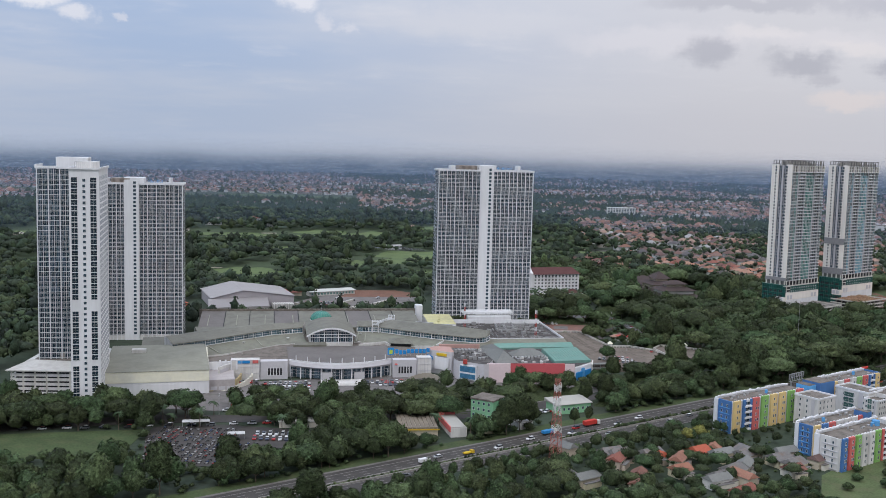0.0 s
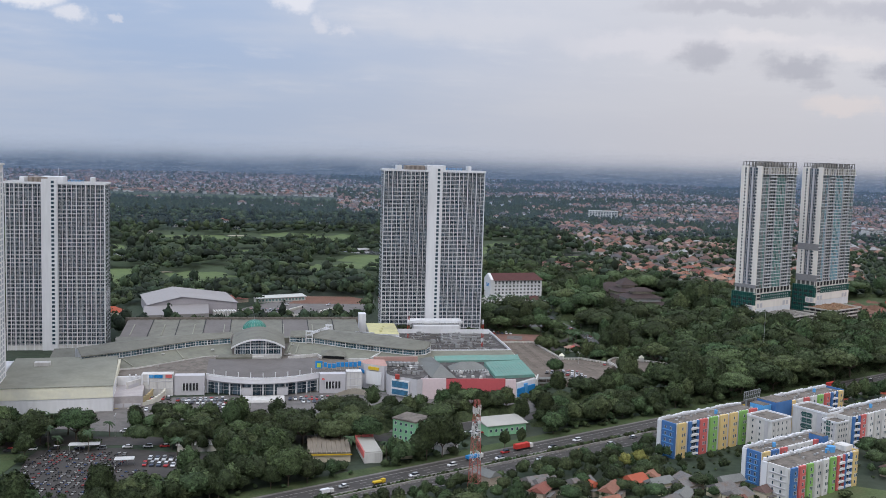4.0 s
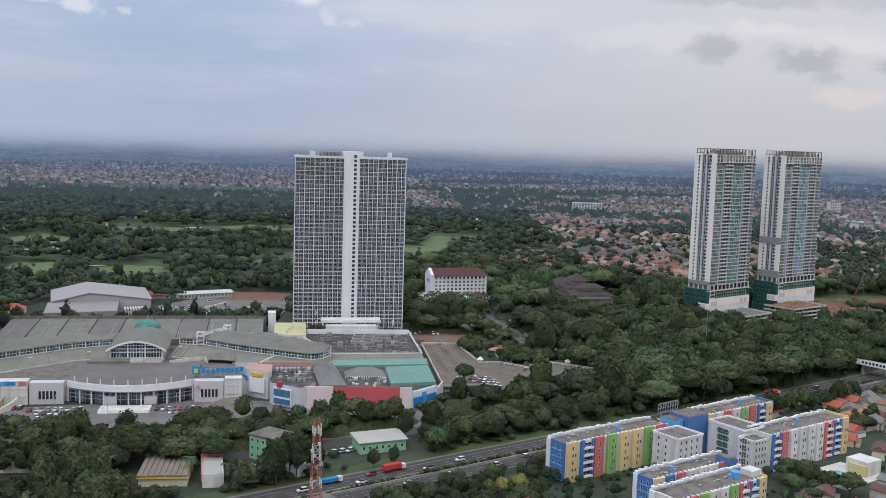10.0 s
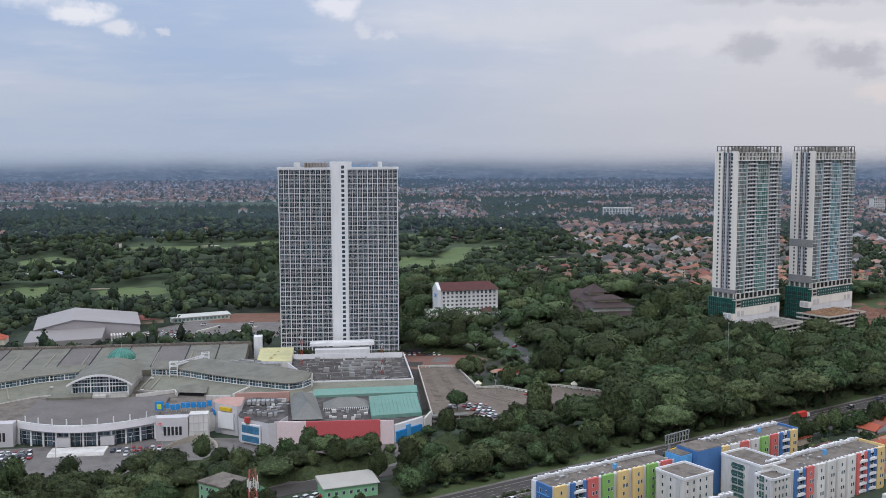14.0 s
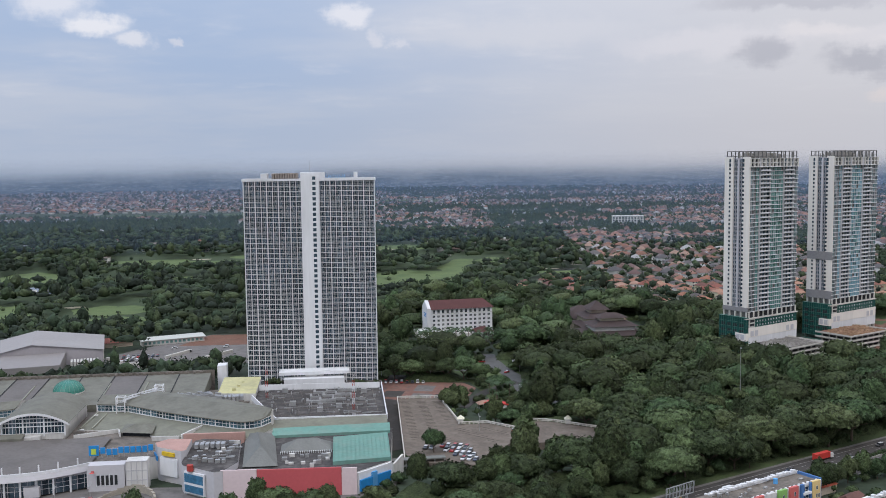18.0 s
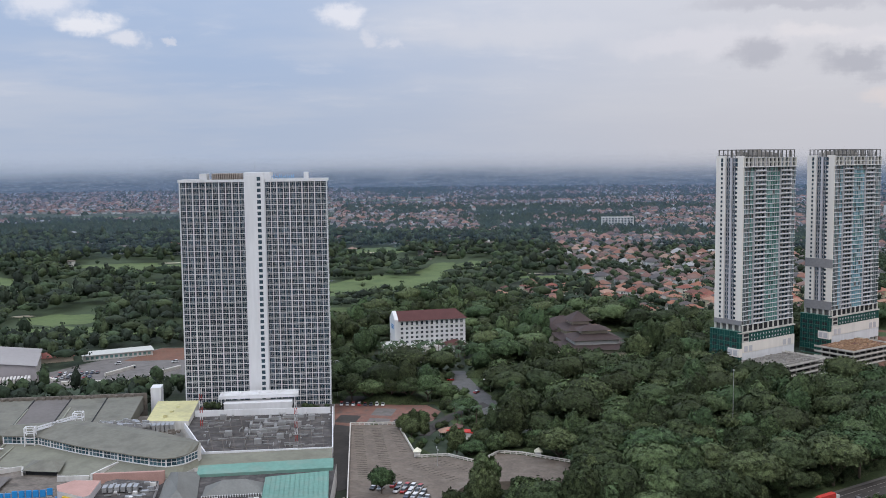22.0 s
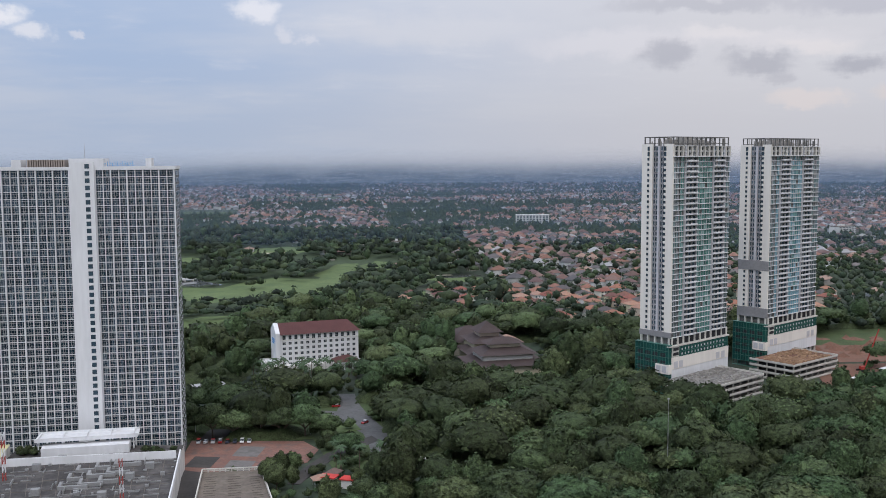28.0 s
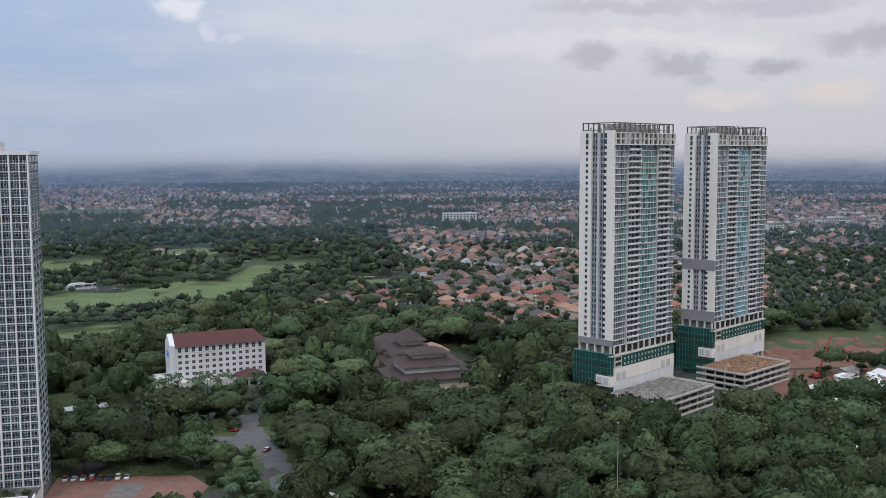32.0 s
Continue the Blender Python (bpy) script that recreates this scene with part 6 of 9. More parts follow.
    tagged(part("roof_clutter", g, METAL, t), kind="stuff")
    return t


flat_block("long apartment block with blue, red, green and yellow bays", 0, 59, -10.5, 0, 16, ["yellow", "blue+", "red", "green", "yellow", "yellow", "green", "red"], "blue")
flat_block("apartment block end with yellow and blue bays", 84, 132, -10.5, 0, 16, ["yellow", "white", "red", "white", "green", "red", "blue+", "yellow"], None, "blue")
flat_block("low apartment block with a blue end wall", 3, 51, -54, -45, 14, ["yellow", "blue", "red", "white", "white", "white", "red", "blue"], "blue", None, 5)
flat_block("white apartment block with coloured balcony bays", -7, 41, -74.5, -62, 14.6, ["blue", "red", "green", "white", "white", "green", "red+", "blue+", "yellow"], "white", "yellow", 5)
flat_block("white apartment block with blue balcony bays", 84, 140, -45, -33, 16, ["blue+", "red", "white", "white", "white", "white", "red+", "blue+", "yellow"], "white", "yellow", 5)


def core_block(label, s0, s1, n0, n1, high, glazed):
    x, y = on_road(s0, n0)
    L, D = s1 - s0, n1 - n0
    t = thing("stair_block", pose(x, y, 0, rz=ROAD_TURN), label, "apartment block", "painted apartment blocks")
    part("wall", Geo().box(0, L, 0, D, 0, high), OFFWHITE, t)
    g = Geo()
    for a in ((0, L, -0.3, 0.2), (0, L, D - 0.2, D + 0.3), (-0.3, 0.2, 0, D), (L - 0.2, L + 0.3, 0, D)):
        g.box(*a, high, high + 0.9)
    part("parapet", g, WHITE, t)
    part("roof", Geo().box(0.3, L - 0.3, 0.3, D - 0.3, high, high + 0.2), FLATROOF, t)
    win = window_mesh(0.9, 1.5, 0.08, 0.08, False).mesh("window", (OFFWHITE, GLASS))
    for k in range(5):
        for j in range(4):
            place(part("window", win, None, t), 1.2 + j * (L - 2) / 4, -0.01, 1.2 + k * 2.9)
        for j in range(3):
            ob = part("window", win, None, t)
            ob.location, ob.rotation_euler = (-0.01, 3 + j * (D - 2) / 3, 1.2 + k * 2.9), (0, 0, -math.pi / 2)
    part("grey_recess", Geo().box(-0.25, 0, D * 0.15, D * 0.28, 0, high - 0.3), GREYWALL, t)
    if glazed:
        w = window_mesh(D * 0.3, 2.5, 0.1, 0.1, True).mesh("stair_window", (OFFWHITE, GREENGLASS))
        for k in range(5):
            ob = part("stair_window", w, None, t)
            ob.location, ob.rotation_euler = (-0.3, D * 0.72, 0.8 + k * 2.9), (0, 0, -math.pi / 2)
    return t


core_block("white stair block between the painted blocks", 46, 61, -28, -14, 15, False)
core_block("white stair block with green glazing", 78, 91, -36, -17, 16, True)
core_block("white stair block with green glazing", 74, 84, -44, -36, 14, True)
for s0, s1, n0, n1, h, c in ((60, 66, -13, -5, 17.5, "sky"), (67, 80, -15, -4, 18.5, "blue"), (80, 84, -13, -2, 16.5, "yellow"), (42, 46, -57, -50, 16, "blue")):
    x, y = on_road(s0, n0)
    t = thing("lift_core", pose(x, y, 0, rz=ROAD_TURN), "blue painted lift core on the roofs", "apartment block", "painted lift cores")
    part("wall", Geo().box(0, s1 - s0, 0, n1 - n0, 0, h), PAINT[c], t)
    part("roof", Geo().box(0.3, s1 - s0 - 0.3, 0.3, n1 - n0 - 0.3, h, h + 0.25), FLATROOF, t)
x, y = on_road(42, -72)
t = thing("roof_room", pose(x, y, 0, rz=ROAD_TURN), "white roof room with a blue water tank", "apartment block")
part("wall", Geo().box(-5.5, 0, 0.5, 6, 0, 16.4), OFFWHITE, t)
part("water_tank", Geo().cyl(-11, 4, 14, 16.6, 1.8, 1.8, 14), PAINT["sky"], t)
x, y = on_road(97, -71)
t = thing("swimming_pool", pose(x, y, 0, rz=ROAD_TURN), "small turquoise swimming pool with a white wall", "swimming pool")
part("deck", Geo().box(-4, 26, -4, 18, 0, 0.5), PALECONC, t)
part("water", Geo().box(0, 14, 2, 12, 0.4, 0.56), POOL, t)
part("wall", Geo().box(-4.5, -4, -4, 18, 0, 4), WHITE, t)
part("pavilion", Geo().box(17, 27, 0, 10, 0, 6.5), OFFWHITE, t)
part("painted_wall", Geo().box(15.5, 17, 0, 8, 0, 5), mat("cream_yellow_paint", (0.55, 0.44, 0.20), 0.8, 0.1, 0.1, 1.0), t)

# ---- the hotel ----
t = thing("hotel", pose(84.5, 927.5, 0, rz=17.5), "white seven-storey hotel with a maroon tiled roof", "hotel")
L, D, H = 50.0, 16.0, 21.5
part("wall", Geo().box(0, L, 0, D, 0, H), WHITE, t)
g = Geo()
g.face([(2, -1.2, H - 0.3), (L + 1.2, -1.2, H - 0.3), (L - 5, D / 2, H + 5.6), (2, D / 2, H + 5.6)])
g.face([(L + 1.2, D + 1.2, H - 0.3), (2, D + 1.2, H - 0.3), (2, D / 2, H + 5.6), (L - 5, D / 2, H + 5.6)])
g.face([(L + 1.2, -1.2, H - 0.3), (L + 1.2, D + 1.2, H - 0.3), (L - 5, D / 2, H + 5.6)])
g.face([(2, -1.2, H - 0.3), (2, D + 1.2, H - 0.3), (L + 1.2, D + 1.2, H - 0.3), (L + 1.2, -1.2, H - 0.3)])
part("roof", g, MAROON, t, "maroon tiled roof")
g = Geo()
g.prism([(-0.6, -0.6), (2, -0.6), (2, D + 0.6), (-0.6, D + 0.6)], 0, H + 0.6)
g.face([(-0.6, -0.6, H + 0.6), (-0.6, D + 0.6, H + 0.6), (-0.6, D / 2, H + 5.8)][::-1])
g.face([(2, -0.6, H + 0.6), (2, D + 0.6, H + 0.6), (2, D / 2, H + 5.8)])
g.face([(-0.6, -0.6, H + 0.6), (2, -0.6, H + 0.6), (2, D / 2, H + 5.8), (-0.6, D / 2, H + 5.8)])
g.face([(2, D + 0.6, H + 0.6), (-0.6, D + 0.6, H + 0.6), (-0.6, D / 2, H + 5.8), (2, D / 2, H + 5.8)])
part("gable_wall", g, WHITE, t, "white gable end wall")
for i in range(3):
    part("sign_bar", Geo().box(-0.75, -0.6, 3 + i * 0.3, 11 - i * 0.3, 17.6 - i * 1.1, 18.2 - i * 1.1), PAINT["signblue"], t)
wa = window_mesh(1.9, 1.7, 0.12, 0.1, True).mesh("window", (OFFWHITE, GLASS))
wb = window_mesh(1.9, 2.6, 0.12, 0.1, True).mesh("window", (OFFWHITE, GLASS))
for i in range(13):
    for k in range(6):
        ob = part("window", wb if k == 5 else wa, None, t)
        ob.location = (3.6 + i * 3.55, -0.01, 2.6 + k * 3.1)
    if i % 2 == 0:
        part("pilaster", Geo().box(2.7 + i * 3.55, 3.1 + i * 3.55, -0.5, 0, 0, H), WHITE, t)
part("eave_shadow_band", Geo().box(2, L, -0.35, 0, 17.4, 17.9), OFFWHITE, t)
g = Geo()
g.box(33, 48, -12, 0, 3.6, 4.6)
for a in (33.4, 38, 43, 47):
    g.box(a, a + 0.7, -11.8, -11.1, 0, 3.6)
part("porch", g, WHITE, t)
part("porch_roof", Geo().hip(33, 48, -12, 0, 4.6, 3.2, 0.4), MAROON, t, "maroon porch roof")
part("lobby", Geo().box(-3, 52, -6, 0, 0, 3.4), OFFWHITE, t)
part("service_wing", Geo().box(-8, 0, 2, 14, 0, 5), OFFWHITE, t)

# ---- tiered brown-roofed hall ----
t = thing("tiered_hall", pose(212, 948, 0, rz=12), "wide dark brown hall with tiered hipped roofs", "hall")
for name, x0, x1, y0, y1, z, h in (("lower_roof", -22, 22, -48, -14, 6.5, 5), ("lower_roof", -16, 24, -16, 14, 7.5, 5), ("middle_roof", -16, 16, -42, -18, 12, 5),
                                   ("middle_roof", -12, 12, -10, 18, 13, 5), ("upper_roof", -7, 7, -4, 12, 18.5, 6.0), ("back_roof", -20, 14, 20, 50, 8.5, 8), ("upper_roof", -10, 10, -36, -24, 17.4, 3.0)):
    part(name, Geo().hip(x0, x1, y0, y1, z, h, 1.4), BROWNROOF, t)
    part("wall", Geo().box(x0 + 1, x1 - 1, y0 + 1, y1 - 1, 0, z + 0.05), HOUSEWALL, t)
part("annex_roof", Geo().hip(16, 32, 28, 46, 5, 4, 0.8), TILE, t, "orange tiled annex roof")
part("annex_wall", Geo().box(17, 31, 29, 45, 0, 5.05), HOUSEWALL, t)

# ---- hangar, long shed and walls behind the mall ----
t = thing("exhibition_hangar", pose(-192, 812, 0, rz=22), "large pale grey hangar with a shallow gabled roof", "hangar")
HL, HD, HH, RIDGE, RISE = 70.0, 58.0, 9.0, 26.0, 6.0
part("wall", Geo().box(0, HL, 0, HD, 0, HH), mat("mauve_grey_cladding", (0.36, 0.34, 0.36), 0.7, 0.08, 0.05, 0.6), t)
g = Geo()
g.face([(-1, -1, HH), (RIDGE, -1, HH + RISE), (RIDGE, HD + 1, HH + RISE), (-1, HD + 1, HH)])
g.face([(RIDGE, -1, HH + RISE), (HL + 1, -1, HH), (HL + 1, HD + 1, HH), (RIDGE, HD + 1, HH + RISE)])
part("roof", g, mat("pale_grey_roof_sheet", (0.29, 0.275, 0.27), 0.7, 0.1, 0.04, 0.5), t, "pale grey sheet roof")
for y, q in ((0, 1), (HD, -1)):
    g = Geo()
    g.face([(0, y, HH), (HL, y, HH), (RIDGE, y, HH + RISE - 0.2)][::q])
    part("gable", g, bpy.data.materials["mauve_grey_cladding"], t)
g = Geo()
g.prism([(-6, -22), (44, -22), (47, -0.2), (-3, -0.2)], 0, [4.5, 4.5, 8.6, 8.6])
part("front_annex", g, mat("grey_annex_roof", (0.26, 0.245, 0.243), 0.6, 0.06, 0.04, 0.5), t, "lower lean-to annex")
g = Geo()
for i in range(9):
    g.box(50 + i * 2.0, 51.2 + i * 2.0, -12, -2, 0, 4.0)
tagged(part("side_rack", g, OFFWHITE, t), kind="stuff")
for i in range(8):
    part("side_rib", Geo().box(HL, HL + 0.5, 4 + i * 7, 4.8 + i * 7, 0, HH - 0.3), OFFWHITE, t)
t = thing("long_building", pose(-121, 894, 0, rz=30), "long low white building with a pale roof", "building")
part("wall", Geo().box(0, 45, 0, 9, 0, 3.6), OFFWHITE, t)
g = Geo()
g.prism([(-1, -1), (46, -1), (46, 10), (-1, 10)], 3.6, [3.9, 3.9, 5.0, 5.0])
part("roof", g, mat("pale_sheet_roof", (0.46, 0.47, 0.44), 0.7, 0.1), t)
for i in range(14):
    part("window", Geo().box(1.5 + i * 3.1, 3.3 + i * 3.1, -0.12, 0, 1.0, 2.8), GREENGLASS, t)
t = thing("low_house", pose(-150, 885, 0, rz=30), "low house with a red tiled roof", "house")
part("wall", Geo().box(0, 24, 0, 10, 0, 3.4), HOUSEWALL, t)
part("roof", Geo().hip(0, 24, 0, 10, 3.4, 3, 0.8), mat("faded_red_roof", (0.26, 0.10, 0.08), 0.85, 0.2), t)
for x, y, L, a in ((-106, 826, 40, 8), (-88, 850, 26, 68), (-60, 850, 26, 64), (-128, 845, 20, -40)):
    single("low_wall", Geo().box(0, L, 0, 1.6, 0, 2.0), PALECONC, "low pale concrete wall of the car park", "wall", "car park walls", m=pose(x, y, 0, rz=a))
t = thing("low_house", pose(-225, 800, 0, rz=15), "small house with a bright red roof", "house")
part("wall", Geo().box(0, 16, 0, 12, 0, 4), HOUSEWALL, t)
part("roof", Geo().hip(0, 16, 0, 12, 4, 4, 0.6), mat("bright_red_roof", (0.36, 0.09, 0.05), 0.8, 0.15), t)

# ---- raised parking lots right of the mall ----
DECKPAVE = mat("worn_brown_grey_paving", (0.140, 0.116, 0.096), 0.9, 0.3, 0.12, 0.9, 0.1, stain=(0.205, 0.178, 0.152), stain_amount=0.5)


def deck(pts, z, label, rail_from):
    t = thing("parking_deck", pose(pts[0][0], pts[0][1], 0), label, "car park", "raised parking lots")
    o = pts[0]
    q = [(x - o[0], y - o[1]) for x, y in pts]
    g = Geo()
    g.prism(q, 0, z)
    part("slab", g, DECKPAVE, t, "worn paved deck")
    g = Geo()
    for i in rail_from:
        (x0, y0), (x1, y1) = q[i], q[(i + 1) % len(q)]
        n = max(2, int(math.hypot(x1 - x0, y1 - y0) / 2.2))
        for k in range(n + 1):
            a = k / n
            g.box(x0 + (x1 - x0) * a - 0.2, x0 + (x1 - x0) * a + 0.2, y0 + (y1 - y0) * a - 0.2, y0 + (y1 - y0) * a + 0.2, z, z + 1.2)
        g.bar((x0, y0, z + 1.2), (x1, y1, z + 1.2), 0.22)
        g.bar((x0, y0, z + 0.5), (x1, y1, z + 0.5), 0.14)
    part("balustrade", g, PALECONC, t, "pale concrete balustrade")
    return t


LOT1 = [(97, 616), (128, 612), (149, 659), (146, 668), (131.5, 678.5), (118.5, 676), (104.5, 730), (82, 728)]
LOT2 = [(153, 644), (182, 646), (185.5, 668), (164, 680), (154, 682), (147.5, 671)]
lot = deck(LOT1, 3.0, "raised parking deck of worn grey paving with balustrades", (2, 3, 4, 5, 6, 7))
deck(LOT2, 3.4, "smaller raised parking deck among trees", (2, 3, 4, 5))
g = Geo()
for (ax, ay), (bx, by), length in (((95.5, 722), (108, 655), 4.6), ((86.5, 722), (99.5, 645), 4.4), ((103, 722), (113, 680), 3.6), ((118, 668), (139, 644), 4.6), ((128, 672), (146, 655), 3.6), ((112, 652), (128, 634), 3.6)):
    run = math.hypot(bx - ax, by - ay)
    dx, dy = (bx - ax) / run, (by - ay) / run
    for i in range(int(run / 2.7)):
        x, y = ax - LOT1[0][0] + dx * i * 2.7, ay - LOT1[0][1] + dy * i * 2.7
        g.bar((x - dy * length / 2, y + dx * length / 2, 2.93), (x + dy * length / 2, y - dx * length / 2, 2.93), 0.13)
part("bay_kerb", g, mat("mossy_dark_kerb", (0.070, 0.062, 0.045), 0.95, 0.4, 0.3, 1.5), lot, "dark weathered bay dividers")
for x, y in ((118.6, 677.5), (171, 678)):
    t = thing("gazebo", pose(x, y, 3.2), "tiny pavilion with a pale pyramid roof", "pavilion", "parking pavilions")
    part("post_frame", Geo().box(-1.2, 1.2, -1.2, 1.2, 0, 2.4), OFFWHITE, t)
    part("roof", Geo().hip(-1.2, 1.2, -1.2, 1.2, 2.4, 1.8, 0.6), CREAM, t)
# covered footbridge at the mall's corner
t = thing("footbridge", pose(89, 612.5, 0, rz=15), "dark roofed covered walkway by the car park", "walkway")
part("roof", Geo().box(0, 26, -2, 2, 4.2, 4.6), SLATE, t)
part("side_rail", Geo().box(0, 26, -2, -1.8, 1.6, 2.6), METAL, t)
for i in range(7):
    part("post", Geo().box(i * 4.2, i * 4.2 + 0.3, -1.9, -1.6, 0, 4.2), METAL, t)

# ---- lattice radio mast, red and white ----
MASTRED = mat("faded_red_mast_paint", (0.36, 0.11, 0.09), 0.6, 0.25, 0.5, 2.0)
t = thing("radio_mast", pose(53, 432, 0, rz=20), "red and white lattice radio mast with dishes", "radio mast")
n, H = 12, 37.0
for k in range(n):
    z0, z1 = H * k / n, H * (k + 1) / n
    r0, r1 = 2.1 - 1.2 * k / n, 2.1 - 1.2 * (k + 1) / n
    g = Geo()
    c0 = [(-r0, -r0), (r0, -r0), (r0, r0), (-r0, r0)]
    c1 = [(-r1, -r1), (r1, -r1), (r1, r1), (-r1, r1)]
    for i in range(4):
        j = (i + 1) % 4
        g.bar((*c0[i], z0), (*c1[i], z1), 0.095)
        g.bar((*c0[i], z0), (*c1[j], z1), 0.045)
        g.bar((*c0[j], z0), (*c1[i], z1), 0.045)
        g.bar((*c1[i], z1), (*c1[j], z1), 0.05)
    part("segment", g, OFFWHITE if k in (4, 7, 8, 10) else MASTRED, t)
for k in range(9):
    a = k * 2.4
    part("antenna_panel", Geo((1.6 * math.cos(a), 1.6 * math.sin(a), 0)).box(-0.16, 0.16, -0.16, 0.16, 31 + k % 3, 33.2 + k % 3), OFFWHITE, t)
for k in range(4):
    part("dish", Geo((1.7 * math.cos(k * 1.7), 1.7 * math.sin(k * 1.7), 0)).cyl(0, 0, 20 + k * 2.6, 21.0 + k * 2.6, 0.55, 0.55, 12), OFFWHITE, t)

# ---- small buildings along the motorway ----
t = thing("green_building", pose(16.5, 498, 0, rz=-32), "three-storey mint green building with a dark green roof", "building")
part("wall", Geo().box(0, 13, 0, 12, 0, 10), PAINT["mint"], t)
part("roof", Geo().box(-0.4, 13.4, -0.4, 12.4, 10, 10.8), FLATROOF, t)
part("rear_wall", Geo().box(12, 22, 5, 13, 0, 8), PAINT["mint"], t)
part("rear_roof", Geo().hip(12, 22, 5, 13, 8, 3.5, 0.6), mat("dark_green_roof", (0.05, 0.13, 0.07), 0.7, 0.15), t, "dark green hipped roof")
win = window_mesh(1.3, 1.5, 0.1, 0.1, False).mesh("window", (OFFWHITE, GLASS))
for k in range(3):
    for i in range(4):
        place(part("window", win, None, t), 1 + i * 3, -0.01, 1.2 + k * 3.2)
        ob = part("window", win, None, t)
        ob.location, ob.rotation_euler = (-0.01, 2.5 + i * 2.8, 1.2 + k * 3.2), (0, 0, -math.pi / 2)
t = thing("workshop", pose(62, 507, 0, rz=24), "low green-walled workshop with a pale metal roof", "building")
part("wall", Geo().box(0, 21, 0, 11, 0, 5), PAINT["mint"], t)
g = Geo()
g.prism([(-0.8, -0.8), (21.8, -0.8), (21.8, 11.8), (-0.8, 11.8)], 5, [5.2, 5.2, 6.6, 6.6])
part("roof", g, mat("pale_metal_roof", (0.36, 0.35, 0.315), 0.6, 0.12, 0.1), t)
for i in range(7):
    place(part("window", win, None, t), 1 + i * 2.9, -0.01, 1.8)
t = thing("restaurant", pose(-18, 460, 0, rz=8), "low tan-roofed restaurant with striped sheet roof", "building")
part("wall", Geo().box(0, 18, 0, 24, 0, 4.2), HOUSEWALL, t)
for i in range(9):
    part("roof_sheet", Geo().box(-0.6 + i * 2.1, 1.2 + i * 2.1, -0.6, 24.6, 4.2, 4.7), mat("tan_roof_sheet", (0.19, 0.16, 0.125), 0.8, 0.2) if i == 0 else bpy.data.materials["tan_roof_sheet"], t)
part("yellow_fascia", Geo().box(-0.7, 18.7, -0.9, -0.6, 3.4, 3.9), PAINT["gold"], t)
t = thing("fast_food_hut", pose(6, 461, 0, rz=14), "small white-roofed shop with red trim", "building")
part("wall", Geo().box(0, 8, 0, 23, 0, 4.6), OFFWHITE, t)
part("roof", Geo().box(0.4, 7.6, 0.4, 22.6, 4.6, 5.0), bpy.data.materials["pale_metal_roof"], t)
part("red_trim", Geo().box(-0.5, 0, 0, 23, 2.6, 5.4), PAINT["red"], t)
part("red_trim", Geo().box(-0.5, 8, 23, 23.6, 2.6, 6.0), PAINT["red"], t)
for x, y, L, D, h, rz, m in ((20, 468, 8, 10, 4, 12, OFFWHITE), (-20, 494, 14, 8, 3.5, 8, FLATROOF), (-78, 470, 26, 7, 3.0, 8, OFFWHITE), (40, 476, 9, 14, 3.5, 36, OFFWHITE)):
    t = thing("shed", pose(x, y, 0, rz=rz), "low shed with a pale flat roof", "shed", "roadside sheds")
    part("wall", Geo().box(0, L, 0, D, 0, h), HOUSEWALL, t)
    part("roof", Geo().box(-0.5, L + 0.5, -0.5, D + 0.5, h, h + 0.3), m, t)
for x, y, L in ((-124, 464, 13), (-98, 446, 8)):
    t = thing("canopy_shelter", pose(x, y, 0, rz=12), "white canopy roof on thin posts", "shelter", "parking shelters")
    part("roof", Geo().box(0, L, 0, 4.5, 3.2, 3.4), mat("weathered_white_sheet", (0.48, 0.48, 0.47), 0.7, 0.2, 0.1, 1.0), t)
    for i in range(4):
        part("post", Geo().box(i * (L - 0.2) / 3, i * (L - 0.2) / 3 + 0.2, 2.9, 3.1, 0, 3.2), METAL, t)
# the gate of the mall's drive: white tented canopies over booths
for x, y in ((-110, 504), (-97, 507)):
    t = thing("gate_canopy", pose(x, y, 0, rz=10), "white tented canopy over a red ticket booth", "shelter", "gate canopies")
    g = Geo()
    for i in range(3):
        g.hip(i * 3.4, i * 3.4 + 3.4, 0, 5, 3.6, 1.3, 0.0, ridge=0.1)
    part("canopy", g, WHITE, t)
    for i in range(4):
        part("post", Geo().box(i * 3.35, i * 3.35 + 0.2, 0.3, 0.5, 0, 3.6), METAL, t)
    part("booth", Geo().box(1.2, 2.6, 1.5, 3.6, 0, 2.4), PAINT["truckred"], t)
    part("booth_window", Geo().box(1.12, 2.68, 1.8, 3.3, 1.1, 1.9), GLASS, t)
t = thing("carport", pose(46, 868, 0, rz=24), "long open carport with a grey sheet roof", "shelter")
part("roof", Geo().box(0, 20, 0, 9, 3.4, 3.8), mat("grey_carport_roof", (0.33, 0.33, 0.33), 0.7), t)
for i in range(6):
    part("post", Geo().box(i * 3.9, i * 3.9 + 0.25, 0.2, 0.45, 0, 3.4), METAL, t)
for x, y, a in ((127, 716, 20), (134, 722, 65)):
    t = thing("garden_pavilion", pose(x, y, 0, rz=a), "small open pavilion with a red tile roof", "pavilion", "garden pavilions")
    part("roof", Geo().hip(0, 6.5, 0, 4.5, 2.9, 1.7, 0.5), TILE, t)
    for px, py in ((0.2, 0.2), (6.2, 0.2), (0.2, 4.2), (6.2, 4.2)):
        part("post", Geo().box(px, px + 0.2, py, py + 0.2, 0, 2.9), METAL, t)
